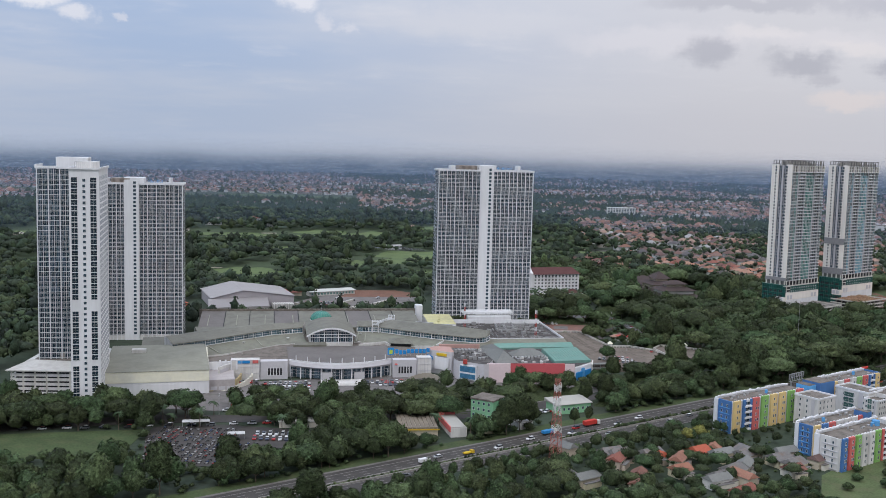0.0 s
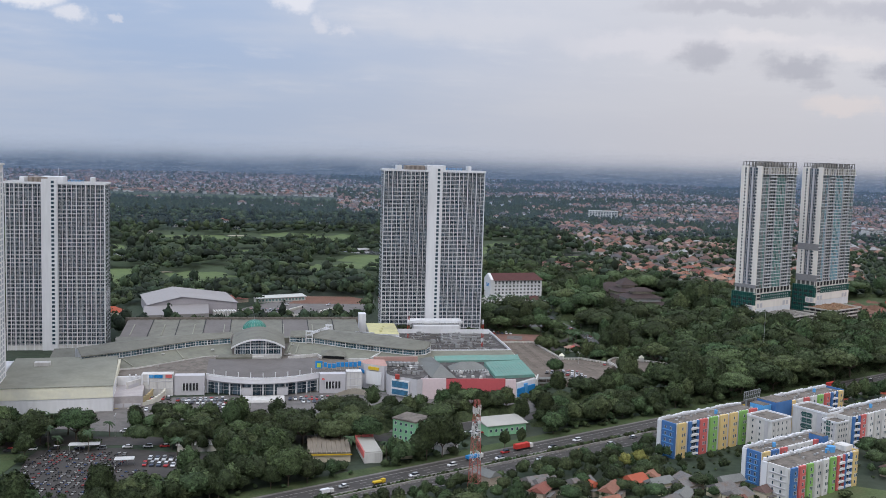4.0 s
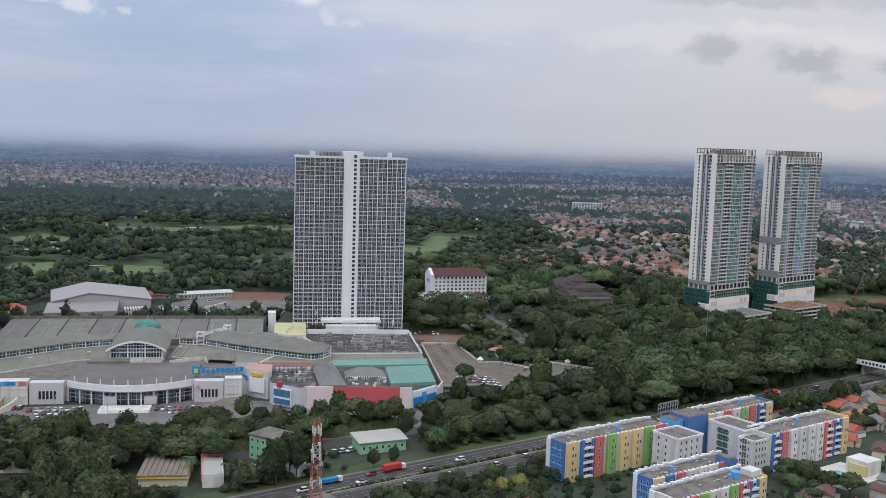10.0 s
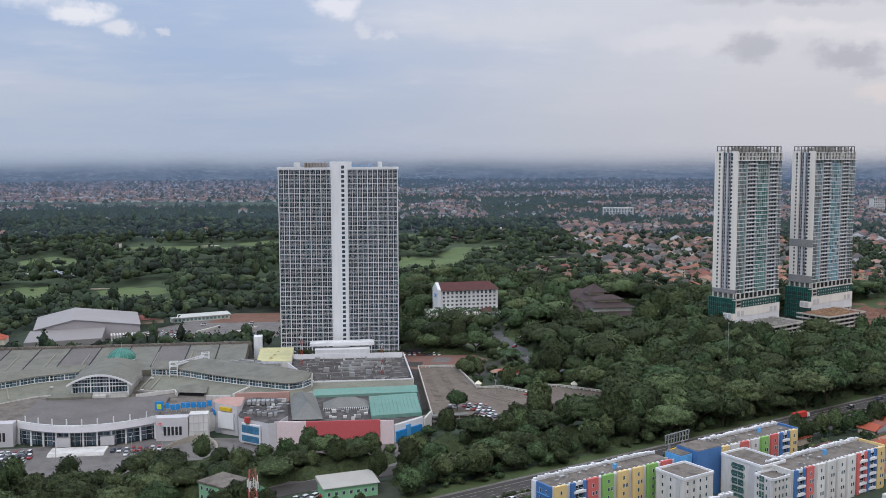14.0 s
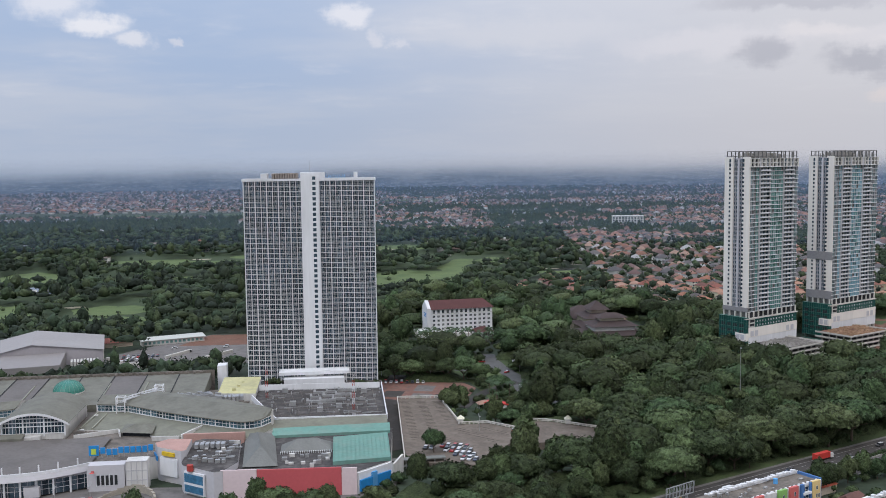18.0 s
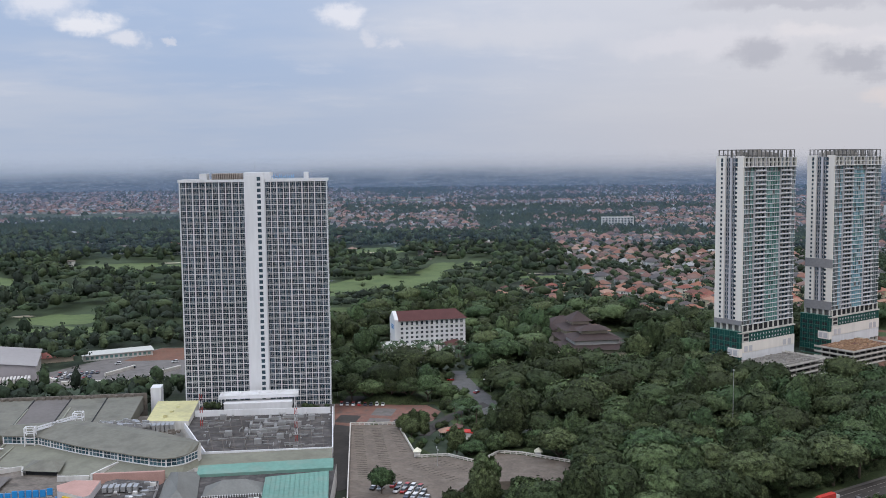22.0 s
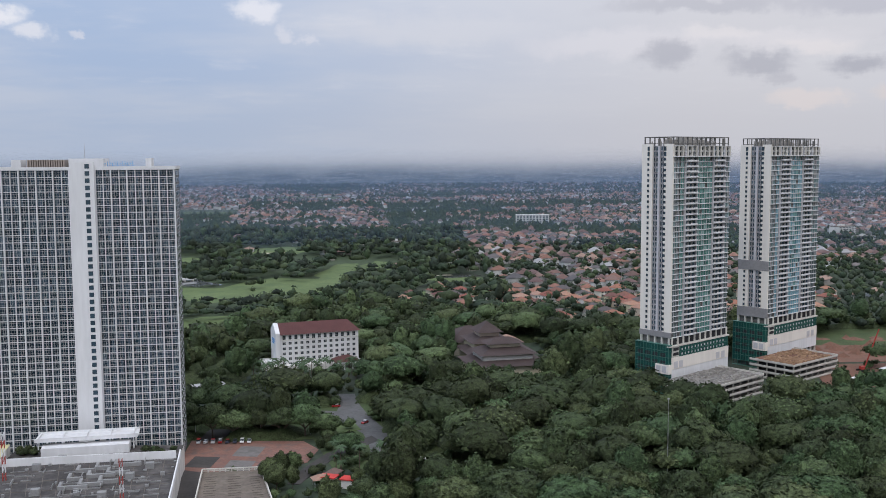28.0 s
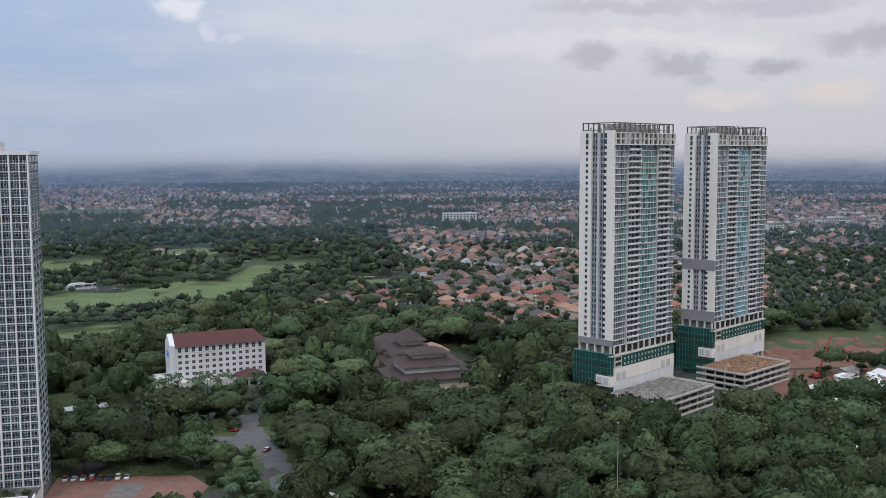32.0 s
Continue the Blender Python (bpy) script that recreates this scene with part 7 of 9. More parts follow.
# overpass with a white banner, crossing the motorway
x, y = on_road(298, 0)
t = thing("overpass", pose(x, y, 0, rz=ROAD_TURN + 90), "concrete overpass with a white banner along its parapet", "bridge")
part("deck", Geo().box(-30, 90, -6, 6, 6.2, 7.4), CONCRETE, t)
part("parapet", Geo().box(-30, 90, 5.6, 6.0, 7.4, 8.4), CONCRETE, t)
part("banner", Geo().box(10, 46, 6.05, 6.2, 6.4, 9.6), WHITE, t, "white banner")
for i in range(8):
    part("banner_bar", Geo().box(24 + i * 2.3, 25.4 + i * 2.3, 6.2, 6.3, 7.4, 8.8), PAINT["black"], t)
for n in (12, 26.5, 42, 60, -12):
    part("pier", Geo().box(n - 0.8, n + 0.8, -4, 4, 0, 6.2), CONCRETE, t)
# sign gantries seen end-on beside the road
x, y = on_road(76, 10.5)
t = thing("billboard", pose(x, y, 0, rz=ROAD_TURN + 4), "back of a grey steel roadside billboard frame", "billboard")
g = Geo()
for i in range(9):
    g.bar((i * 1.8, 0, 13), (i * 1.8, 0, 17.2), 0.11)
    g.bar((i * 1.8, 0, 13), (i * 1.8 + 0.9, 0, 17.2), 0.06)
g.bar((0, 0, 13), (14.4, 0, 13), 0.13), g.bar((0, 0, 17.2), (14.4, 0, 17.2), 0.13), g.bar((0, 0, 15.1), (14.4, 0, 15.1), 0.08)
part("frame", g, METAL, t)
for a in (3, 11.4):
    part("pole", Geo().cyl(a, 0.4, 0, 13.1, 0.5, 0.5, 10), METAL, t)
# floodlight mast in the wood
t = thing("light_mast", pose(262, 712, 0), "tall thin grey floodlight mast among trees", "lamp post")
part("pole", Geo().cyl(0, 0, 0, 34, 0.17, 0.09, 8), METAL, t)
part("lamp_ring", Geo().cyl(0, 0, 33.6, 34.1, 0.45, 0.45, 10), METAL, t)
lamp_post = thing("street_lamp", pose(-18, 560, 0.1, rz=10), "double-armed grey street lamp", "street lamp", "street lamps")
part("pole", Geo().cyl(0, 0, 0, 10, 0.14, 0.08, 6), METAL, lamp_post)
for s in (-1, 1):
    part("arm", Geo().bar((0, 0, 9.8), (0, s * 2.2, 10.4), 0.07), METAL, lamp_post)
    part("lamp_head", Geo().box(-0.25, 0.25, s * 2.2 - 0.5, s * 2.2 + 0.5, 10.35, 10.5), METAL, lamp_post)
for x, y in ((-60, 548), (-30, 556), (-84, 546), (66, 790), (96, 786), (118, 790), (150, 810), (128, 665), (-112, 490)):
    copy_thing(lamp_post, pose(x, y, 0.1, rz=10))
# sheds of the building site
rng = random.Random(8)
for i in range(24):
    x, y = (rng.uniform(398, 436), rng.uniform(832, 868)) if i < 18 else (rng.uniform(436, 466), rng.uniform(888, 908))
    t = thing("site_hut", pose(x, y, 0, rz=rng.uniform(25, 50)), "low site hut with a white metal roof", "hut", "site huts")
    L, D = rng.uniform(6, 12), rng.uniform(4, 6)
    part("wall", Geo().box(0, L, 0, D, 0, 2.8), HOUSEWALL, t)
    g = Geo()
    g.prism([(-0.4, -0.4), (L + 0.4, -0.4), (L + 0.4, D + 0.4), (-0.4, D + 0.4)], 2.8, [2.9, 2.9, 3.8, 3.8])
    part("roof", g, WHITE if i % 3 else METAL, t)
for x, y in ((428, 850), (439, 857)):
    t = thing("site_barn", pose(x, y, 0, rz=58), "tan site barn with a white gabled roof", "barn", "site barns")
    part("wall", Geo().box(0, 15, 0, 9, 0, 5.5), mat("tan_plywood", (0.36, 0.30, 0.22), 0.85, 0.15) if x < 430 else bpy.data.materials["tan_plywood"], t)
    g = Geo()
    for y0, y1, z0, z1 in ((-0.6, 4.5, 5.3, 8.3), (4.5, 9.6, 8.3, 5.3)):
        g.face([(-0.6, y0, z0), (15.6, y0, z0), (15.6, y1, z1), (-0.6, y1, z1)])
        g.face([(-0.6, y0, z0 - 0.2), (-0.6, y1, z1 - 0.2), (15.6, y1, z1 - 0.2), (15.6, y0, z0 - 0.2)])
    part("roof", g, WHITE, t)
    for x0 in (0, 15):
        g = Geo()
        g.face([(x0, 0, 5.5), (x0, 9, 5.5), (x0, 4.5, 8.2)])
        part("gable", g, bpy.data.materials["tan_plywood"], t)
    part("window", Geo().box(-0.1, 0, 2.2, 3.6, 2.0, 3.6), GLASS, t)
    part("window", Geo().box(-0.1, 0, 5.4, 6.8, 2.0, 3.6), GLASS, t)
for x, y, rz in ((262, 745, 30), (264, 812, 30), (366, 760, 30), (275, 842, 40)):
    t = thing("garden_hut", pose(x, y, 0, rz=rz), "small white-roofed hut under the trees", "hut", "huts in the wood")
    part("wall", Geo().box(0, 10, 0, 7, 0, 6), HOUSEWALL, t)
    part("roof", Geo().hip(0, 10, 0, 7, 6, 2, 0.6), OFFWHITE, t)
t = thing("crane", pose(428, 905, 0, rz=20), "small red crawler crane with a raised jib", "crane")
part("body", Geo().box(-2, 1.6, -1.3, 1.3, 1.2, 3), RUST, t)
part("track", Geo().box(-3, 3, -2.4, -1.5, 0, 1.2), TYRE, t)
part("track", Geo().box(-3, 3, 1.5, 2.4, 0, 1.2), TYRE, t)
part("jib", Geo().bar((1.5, 0, 3), (11, 0, 24), 0.25), RUST, t)
t = thing("garden_cafe", pose(128, 718, 0, rz=-20), "small pavilion with red sheet roofs", "pavilion")
for a in (0, 9):
    part("roof", Geo().box(a, a + 7, 0, 5, 3.4, 3.8), PAINT["truckred"], t)
    part("wall", Geo().box(a + 0.6, a + 6.4, 0.6, 4.4, 0, 3.4), OFFWHITE, t)
t = thing("far_white_block", pose(362, 2180, 0, rz=-4), "long white five-storey block far off", "building")
part("wall", Geo().box(0, 62, 0, 16, 0, 17), OFFWHITE, t)
for k in range(5):
    for i in range(10):
        part("window", Geo().box(2 + i * 6, 5.4 + i * 6, -0.2, 0, 1.5 + k * 3.2, 3.4 + k * 3.2), GLASS, t)
part("roof", Geo().box(-0.5, 62.5, -0.5, 16.5, 17, 18), OFFWHITE, t)



# ---- pale buildings beyond the golf course and the wood ----
def pale_block(name, x, y, rz, L, D, h, label, roof=None, storeys=2, category="building", group=""):
    """A plain pale building with its rows of windows and a flat or hipped roof."""
    t = thing(name, pose(x, y, 0, rz=rz), label, category, group)
    part("wall", Geo().box(0, L, 0, D, 0, h), OFFWHITE, t)
    if roof:
        part("roof", Geo().hip(0, L, 0, D, h, min(L, D) * 0.3, 0.9), roof, t)
    else:
        part("roof", Geo().box(-0.4, L + 0.4, -0.4, D + 0.4, h, h + 0.8), FLATROOF, t)
        part("roof_room", Geo().box(L * 0.3, L * 0.5, D * 0.3, D * 0.7, h + 0.8, h + 3.2), OFFWHITE, t)
    n = max(2, int(L / 4))
    pane = Geo().box(0, L / n * 0.55, -0.15, 0, 0, h / storeys * 0.5).mesh("window", (GLASS,))
    for k in range(storeys):
        for i in range(n):
            place(part("window", pane, None, t), (i + 0.22) * L / n, 0, (k + 0.3) * h / storeys)
    return t


for x, y, rz, L, D, h, st in ((838, 1868, 32, 44, 18, 13, 4), (985, 1985, 8, 58, 20, 12, 4), (812, 1740, 20, 30, 16, 8, 2), (1090, 2060, -10, 30, 20, 9, 3), (965, 2330, 8, 26, 18, 30, 8), (1130, 2190, 6, 26, 18, 14, 4), (905, 1790, 45, 24, 14, 7, 2), (1030, 1900, 30, 28, 16, 8, 2)):
    pale_block("office_block", x, y, rz, L, D, h, "whitish flat-roofed office block in the town", None, st, group="pale blocks of the town")
for x, y, rz, L, D, h, roof in ((-402, 1655, 10, 30, 16, 8, FLATROOF), (-307, 1640, 6, 24, 16, 7, TILE), (-180, 1684, 10, 34, 14, 9, None), (-347, 1740, 0, 20, 12, 7, TILE), (-586, 1330, 10, 26, 14, 7, None), (128, 1650, 10, 20, 14, 9, None), (-407, 1492, 5, 18, 12, 6, None), (-428, 1486, 12, 12, 10, 5, FLATROOF), (139, 1680, 0, 16, 12, 12, None)):
    pale_block("clubhouse", x, y, rz, L, D, h, "pale two-storey clubhouse among the trees", roof, 2, "house", "villas by the golf course")
t = thing("garden_bridge", pose(-84, 1346, 0, rz=38), "low white arched bridge over the pond", "bridge")
for s in (0, 1):
    part("side_wall", Geo().box(0, 34, s * 4, s * 4 + 0.5, 1.6, 3.4), WHITE, t)
part("bridge_deck", Geo().box(0, 34, 0.5, 4, 1.6, 2.2), PALECONC, t)
for i in range(4):
    part("pier", Geo().box(3 + i * 9, 4.2 + i * 9, 0.2, 4.3, 0, 1.6), PALECONC, t)
copy_thing(t, pose(-372, 1176, 0, rz=10))
copy_thing(t, pose(-352, 1222, 0, rz=-4))


# heaps of red earth on the building site
rng = random.Random(41)
g = Geo()
for i in range(70):
    x, y, r, h = rng.uniform(412, 545), rng.uniform(935, 1015), rng.uniform(3, 8), rng.uniform(1.2, 3.6)
    if inside(x, y, REDFIELD):
        q = [(x + r * rng.uniform(0.7, 1.3) * math.cos(k * 0.9), y + r * rng.uniform(0.5, 0.9) * math.sin(k * 0.9), 0.1) for k in range(7)]
        for k in range(7):
            g.face([q[k], q[(k + 1) % 7], (x, y, h)])
single("earth_heaps", g, EARTH, "uneven heaps of dug red earth", "earth", kind="stuff")
# ---- vehicles ----
def wheels(t, spots, r=0.33):
    me = Geo()
    n = 10
    for i in range(n):
        a0, a1 = 2 * math.pi * i / n, 2 * math.pi * (i + 1) / n
        me.face([(r * math.cos(a0), 0, r * math.sin(a0)), (r * math.cos(a1), 0, r * math.sin(a1)), (r * math.cos(a1), 0.22, r * math.sin(a1)), (r * math.cos(a0), 0.22, r * math.sin(a0))])
    for y in (0, 0.22):
        me.face([(r * math.cos(2 * math.pi * i / n), y, r * math.sin(2 * math.pi * i / n)) for i in range(n)])
    me = me.mesh("wheel", (TYRE,))
    for x, y in spots:
        place(part("wheel", me, None, t), x, y, r)


def car_proto(tall):
    """A parked car: lower body with sloped bonnet, glazed cabin, roof and wheels."""
    t = thing("car", pose(0, 0, -60), "parked car with dark windows", "car", "parked cars")
    L, W = 4.3, 1.72
    h = 1.72 if tall else 1.48
    prof = [(0, 0.35), (0, 0.85), (1.0, 1.0), (L - 0.5, 1.02), (L, 0.85), (L, 0.35)]
    g = Geo()
    a = [g.p(x, -W / 2, z) for x, z in prof]
    b = [g.p(x, W / 2, z) for x, z in prof]
    g.f += [a, b[::-1]] + [[a[i], b[i], b[(i + 1) % 6], a[(i + 1) % 6]] for i in range(6)]
    g.k += [0] * 8
    part("body", g, CARS, t)
    cab = [(1.05, 1.0), (1.75, h - 0.05), (L - (0.45 if tall else 1.0), h - 0.05), (L - 0.2, 1.0)]
    g = Geo()
    a = [g.p(x, -W / 2 + 0.08, z) for x, z in cab]
    b = [g.p(x, W / 2 - 0.08, z) for x, z in cab]
    g.f += [a, b[::-1]] + [[a[i], b[i], b[(i + 1) % 4], a[(i + 1) % 4]] for i in range(4)]
    g.k += [0] * 6
    part("cabin_glass", g, CARGLASS, t)
    part("roof", Geo().box(1.7, L - (0.45 if tall else 1.0), -W / 2 + 0.1, W / 2 - 0.1, h - 0.06, h), CARS, t)
    wheels(t, [(0.8, -W / 2), (0.8, W / 2 - 0.22), (L - 0.8, -W / 2), (L - 0.8, W / 2 - 0.22)])
    return t


CARKIND = [car_proto(False), car_proto(True)]
rng = random.Random(404)


def park(x, y, turn, z=0.12):
    copy_thing(rng.choice(CARKIND), pose(x, y, z, rz=turn))


# rows before the mall entrance, in the mall's frame
for v, u0, n in ((-18, -44, 9), (-24, -42, 9), (-33, -40, 8), (-19, 12, 9), (-25, 16, 8), (-14, -58, 4)):
    for i in range(n):
        if rng.random() < 0.8:
            p = MALL @ Vector((u0 + i * 2.9, v, 0))
            park(p.x, p.y, 100 + rng.uniform(-4, 4))
for x, y, n in ((104, 633, 2), (111.5, 636, 5), (113.5, 630, 5), (118, 624, 4), (121.5, 617.5, 3), (144, 662, 1)):
    for i in range(n):
        park(x + i * 2.7, y - i * 0.5 + rng.uniform(-0.4, 0.4), 76 + rng.uniform(-5, 5), 3.02)
for i in range(12):
    park(-86 + i % 6 * 3.0, 448 + i // 6 * 8, 95)
for i in range(14):
    park(-200 + i * 9.5 + rng.uniform(-2, 2), 455 + i * 1.7 + rng.uniform(-1, 1), 14)
for i in range(16):
    park(-118 + i % 8 * 3.1, 838 + i // 8 * 12 + i % 8 * 0.8, 100)
for x, y, a in ((-82, 872, 20), (-60, 890, 40), (-96, 884, 25), (141, 805, 60), (150, 772, -65), (124, 838, 10), (118, 842, 15), (146, 838, 80), (90, 846, 35), (66, 866, 30)):
    park(x, y, a, 0.2)
for i in range(12):
    park(104 + i % 6 * 3.2, 890 + i // 6 * 10, 100)
for x, y in ((-112, 497), (-100, 498), (-113, 526), (-111, 534)):
    park(x, y, 10 if y < 500 else 95)
for i in range(5):
    park(46 + i * 3.4, 503 + i * 2, 60)
for i in range(8):
    park(70 + i * 3.2, 776, 95, 0.2)
# cars on the motorway
for s, n, way_out in ((-150, 34, 0), (-118, 30.5, 0), (-96, 33.5, 0), (-64, 36, 0), (-40, 30.4, 0), (-22, 33, 0), (-52, 20, 180), (-8, 19.8, 180), (10, 22.6, 180), (40, 33.2, 0), (168, 33, 0), (205, 30.4, 0), (232, 34, 0), (-172, 20, 180), (260, 36, 0), (-72, 30.2, 0)):
    x, y = on_road(s, n)
    park(x, y, ROAD_TURN + way_out, 0.14)
for c in CARKIND:
    for o in list(c.children):
        bpy.data.objects.remove(o)
    bpy.data.objects.remove(c)


def truck(s, n, label, cargo, cab, L=9.0, H=3.4, turn=0):
    x, y = on_road(s, n)
    t = thing("truck", pose(x, y, 0.14, rz=ROAD_TURN + turn) @ Matrix.Scale(0.7 if L < 7 else 0.9, 4), label, "truck")
    part("chassis", Geo().box(0, L + 2.4, -1.0, 1.0, 0.7, 1.1), DARK, t)
    part("cargo_box", Geo().box(0, L, -1.2, 1.2, 1.1, H), cargo, t)
    g = Geo()
    g.prism([(L + 0.4, -1.15), (L + 2.5, -1.15), (L + 2.5, 1.15), (L + 0.4, 1.15)], 0.7, 2.7)
    c = part("cab", g, cab, t)
    part("windscreen", Geo().box(L + 2.5, L + 2.53, -1.0, 1.0, 1.7, 2.5), CARGLASS, c)
    wheels(t, [(1.2, -1.1), (1.2, 0.9), (2.4, -1.1), (2.4, 0.9), (L + 1.4, -1.1), (L + 1.4, 0.9)], 0.5)
    return t


truck(-56, 36.2, "red container truck with a white cab", PAINT["truckred"], OFFWHITE, 9, 3.4)
truck(-160, 31, "small white box truck on asphalt", WHITE, OFFWHITE, 5.5, 3.2)
truck(-136, 30.5, "small yellow tipper truck on asphalt", PAINT["gold"], PAINT["gold"], 5.4, 2.0)
truck(-30, 19, "yellow open truck with low sides", PAINT["gold"], OFFWHITE, 5.5, 2.2, 180)
truck(128, 30.6, "small white box truck on asphalt", WHITE, OFFWHITE, 5.5, 3.2)
truck(100, 31.5, "small yellow tipper truck on asphalt", PAINT["gold"], PAINT["gold"], 6, 2.2)
truck(60, 20, "long dark blue tank truck", PAINT["signblue"], OFFWHITE, 9, 2.9, 180)
truck(190, 35.5, "red container truck with a white cab", PAINT["truckred"], OFFWHITE, 10.5, 3.9)
truck(-84, 35.8, "long blue and white lorry", PAINT["signblue"], OFFWHITE, 7, 2.6)


def motorbike():
    """A scooter: two wheels, body, seat, handlebar."""
    g = Geo()
    for x in (-0.62, 0.62):
        n = 8
        a = [g.p(x + 0.29 * math.cos(2 * math.pi * i / n), -0.05, 0.29 + 0.29 * math.sin(2 * math.pi * i / n)) for i in range(n)]
        b = [g.p(x + 0.29 * math.cos(2 * math.pi * i / n), 0.05, 0.29 + 0.29 * math.sin(2 * math.pi * i / n)) for i in range(n)]
        g.f += [a, b[::-1]] + [[a[i], b[i], b[(i + 1) % n], a[(i + 1) % n]] for i in range(n)]
        g.k += [0] * (n + 2)
    g.prism([(-0.7, -0.14), (0.3, -0.14), (0.3, 0.14), (-0.7, 0.14)], 0.4, [0.78, 0.7, 0.7, 0.78], 1)
    g.bar((0.62, 0, 0.35), (0.42, 0, 1.0), 0.07, 1)
    g.bar((0.42, -0.3, 1.0), (0.42, 0.3, 1.0), 0.03, 0)
    return g


bike = motorbike()
g = Geo()
for i in range(22):
    for j in range(16):
        x, y = -136 + j * 3.3 + i * 0.2, 412 + i * 2.5
        if inside(x, y, MOTO) and inside(x + 2, y, MOTO) and rng.random() < 0.8 and not (-96 < x < -66 and y > 442):
            stamp(g, bike, x + rng.uniform(-0.4, 0.4), y + rng.uniform(-0.2, 0.2), 0.17, radians(rng.choice((12, 192)) + rng.uniform(-15, 15)))
tagged(new("motorcycles", g.mesh("motorcycles", (TYRE, mat("scooter_paint", (0.2, 0.2, 0.2), 0.35, 0.1, ramp=((0.03, 0.03, 0.035), (0.35, 0.35, 0.36), (0.3, 0.04, 0.04), (0.05, 0.09, 0.2), (0.5, 0.5, 0.5), (0.04, 0.04, 0.04)), by="island")))), "rows of parked motorcycles and scooters on the lot", "motorcycles", kind="stuff")

# ---- trees ----
def ico(level):
    bm = bmesh.new()
    bmesh.ops.create_icosphere(bm, subdivisions=level, radius=1.0)
    v = np.array([q.co[:] for q in bm.verts])
    f = np.array([[q.index for q in p.verts] for p in bm.faces])
    bm.free()
    return v, f


ICO = {k: ico(k) for k in (1, 2, 3, 4)}


def crown(seed, shape, lobes, leaves, leaf=0.6, level=3):
    """Foliage as arrays: an uneven dome swelling into many rounded clumps, roughened by loose leaf sprays.
    shape: rx, rz, z of the middle, how far the skirt hangs below the middle."""
    rs = np.random.RandomState(seed)
    rx, rz, zm, skirt = shape
    u, f = ICO[level]
    # clumps sit over the upper dome and round its rim
    c = rs.randn(lobes * 3, 3)
    c[:, 2] = np.abs(c[:, 2]) * 1.1 - 0.35
    c /= np.linalg.norm(c, axis=1)[:, None]
    keep = []
    for q in c:
        if all(np.dot(q, p) < 1 - 1.1 / lobes for p in keep):
            keep.append(q)
    c = np.array(keep[:lobes])
    reach = rs.uniform(0.85, 1.25, len(c)) * 1.45 / math.sqrt(lobes)
    rise = rs.uniform(0.75, 1.0, len(c))

    def swell(d):
        gap = np.sqrt(np.maximum(0, 2 - 2 * d @ c.T))
        return np.max(np.sqrt(np.maximum(0, 1 - (gap / reach) ** 2)) * rise, axis=1)

    lean = rs.uniform(-0.14, 0.14, 2)

    def shaped(d, k):
        r = (0.66 + 0.32 * swell(d) + 0.10 * (d[:, :2] @ lean))[:, None] * k
        v = d * r
        v[:, 2] = np.where(v[:, 2] < 0, v[:, 2] * skirt, v[:, 2])
        v[:, :2] += lean * 0.8 * v[:, 2:3]
        return v * (rx, rx, rz) + (0, 0, zm)

    v = shaped(u, 1 + 0.035 * rs.randn(len(u), 1))
    low = (u[f].mean(1)[:, 2] > -0.75)
    f = f[low]
    # loose sprays: small leaf-shaped quads lying on and standing off the clumps
    d = rs.randn(leaves, 3)
    d[:, 2] = np.abs(d[:, 2]) * 1.05 - 0.38
    d /= np.linalg.norm(d, axis=1)[:, None]
    pos = shaped(d, rs.uniform(0.95, 1.10, (leaves, 1)))
    nrm = d / (rx, rx, rz)
    nrm /= np.linalg.norm(nrm, axis=1)[:, None]
    nrm = nrm + rs.randn(leaves, 3) * 0.40
    nrm /= np.linalg.norm(nrm, axis=1)[:, None]
    t = np.cross(nrm, rs.randn(leaves, 3))
    t /= np.linalg.norm(t, axis=1)[:, None]
    b = np.cross(nrm, t)
    size = leaf * rs.uniform(0.55, 1.3, leaves)[:, None]
    q = np.stack([pos + t * size, pos + b * size * 0.6, pos - t * size, pos - b * size * 0.6], 1).reshape(-1, 3)
    idx = np.arange(leaves)[:, None] * 4 + len(v)
    return np.concatenate([v, q]), np.concatenate([f, idx + [0, 1, 2], idx + [0, 2, 3]])


def tri_mesh(name, v, f, material, tone=None):
    """A mesh from arrays; tone: a number for each vertex, by which its foliage takes its green."""
    me = bpy.data.meshes.new(name)
    me.vertices.add(len(v))
    me.vertices.foreach_set("co", np.ascontiguousarray(v, dtype=np.float32).ravel())
    me.loops.add(len(f) * 3)
    me.loops.foreach_set("vertex_index", np.ascontiguousarray(f, dtype=np.int32).ravel())
    me.polygons.add(len(f))
    me.polygons.foreach_set("loop_start", np.arange(0, len(f) * 3, 3, dtype=np.int32))
    me.polygons.foreach_set("use_smooth", np.ones(len(f), dtype=bool))
    me.materials.append(material)
    if tone is not None:
        me.attributes.new("tone", "FLOAT", "POINT").data.foreach_set("value", np.ascontiguousarray(tone, dtype=np.float32))
    me.update(calc_edges=True)
    return me


def trunk_geo(high, r, spread, seed):
    """A tapered trunk that forks into limbs."""
    rng = random.Random(seed)
    g = Geo()
    g.cyl(0, 0, 0, high * 0.45, r, r * 0.72, 7)
    for i in range(5):
        a = i * 1.26 + rng.uniform(-0.3, 0.3)
        e = (spread * math.cos(a), spread * math.sin(a), high * rng.uniform(0.72, 0.95))
        g.bar((0, 0, high * 0.42), (e[0] * 0.5, e[1] * 0.5, high * 0.66), r * 0.42)
        g.bar((e[0] * 0.5, e[1] * 0.5, high * 0.66), e, r * 0.25)
    return g


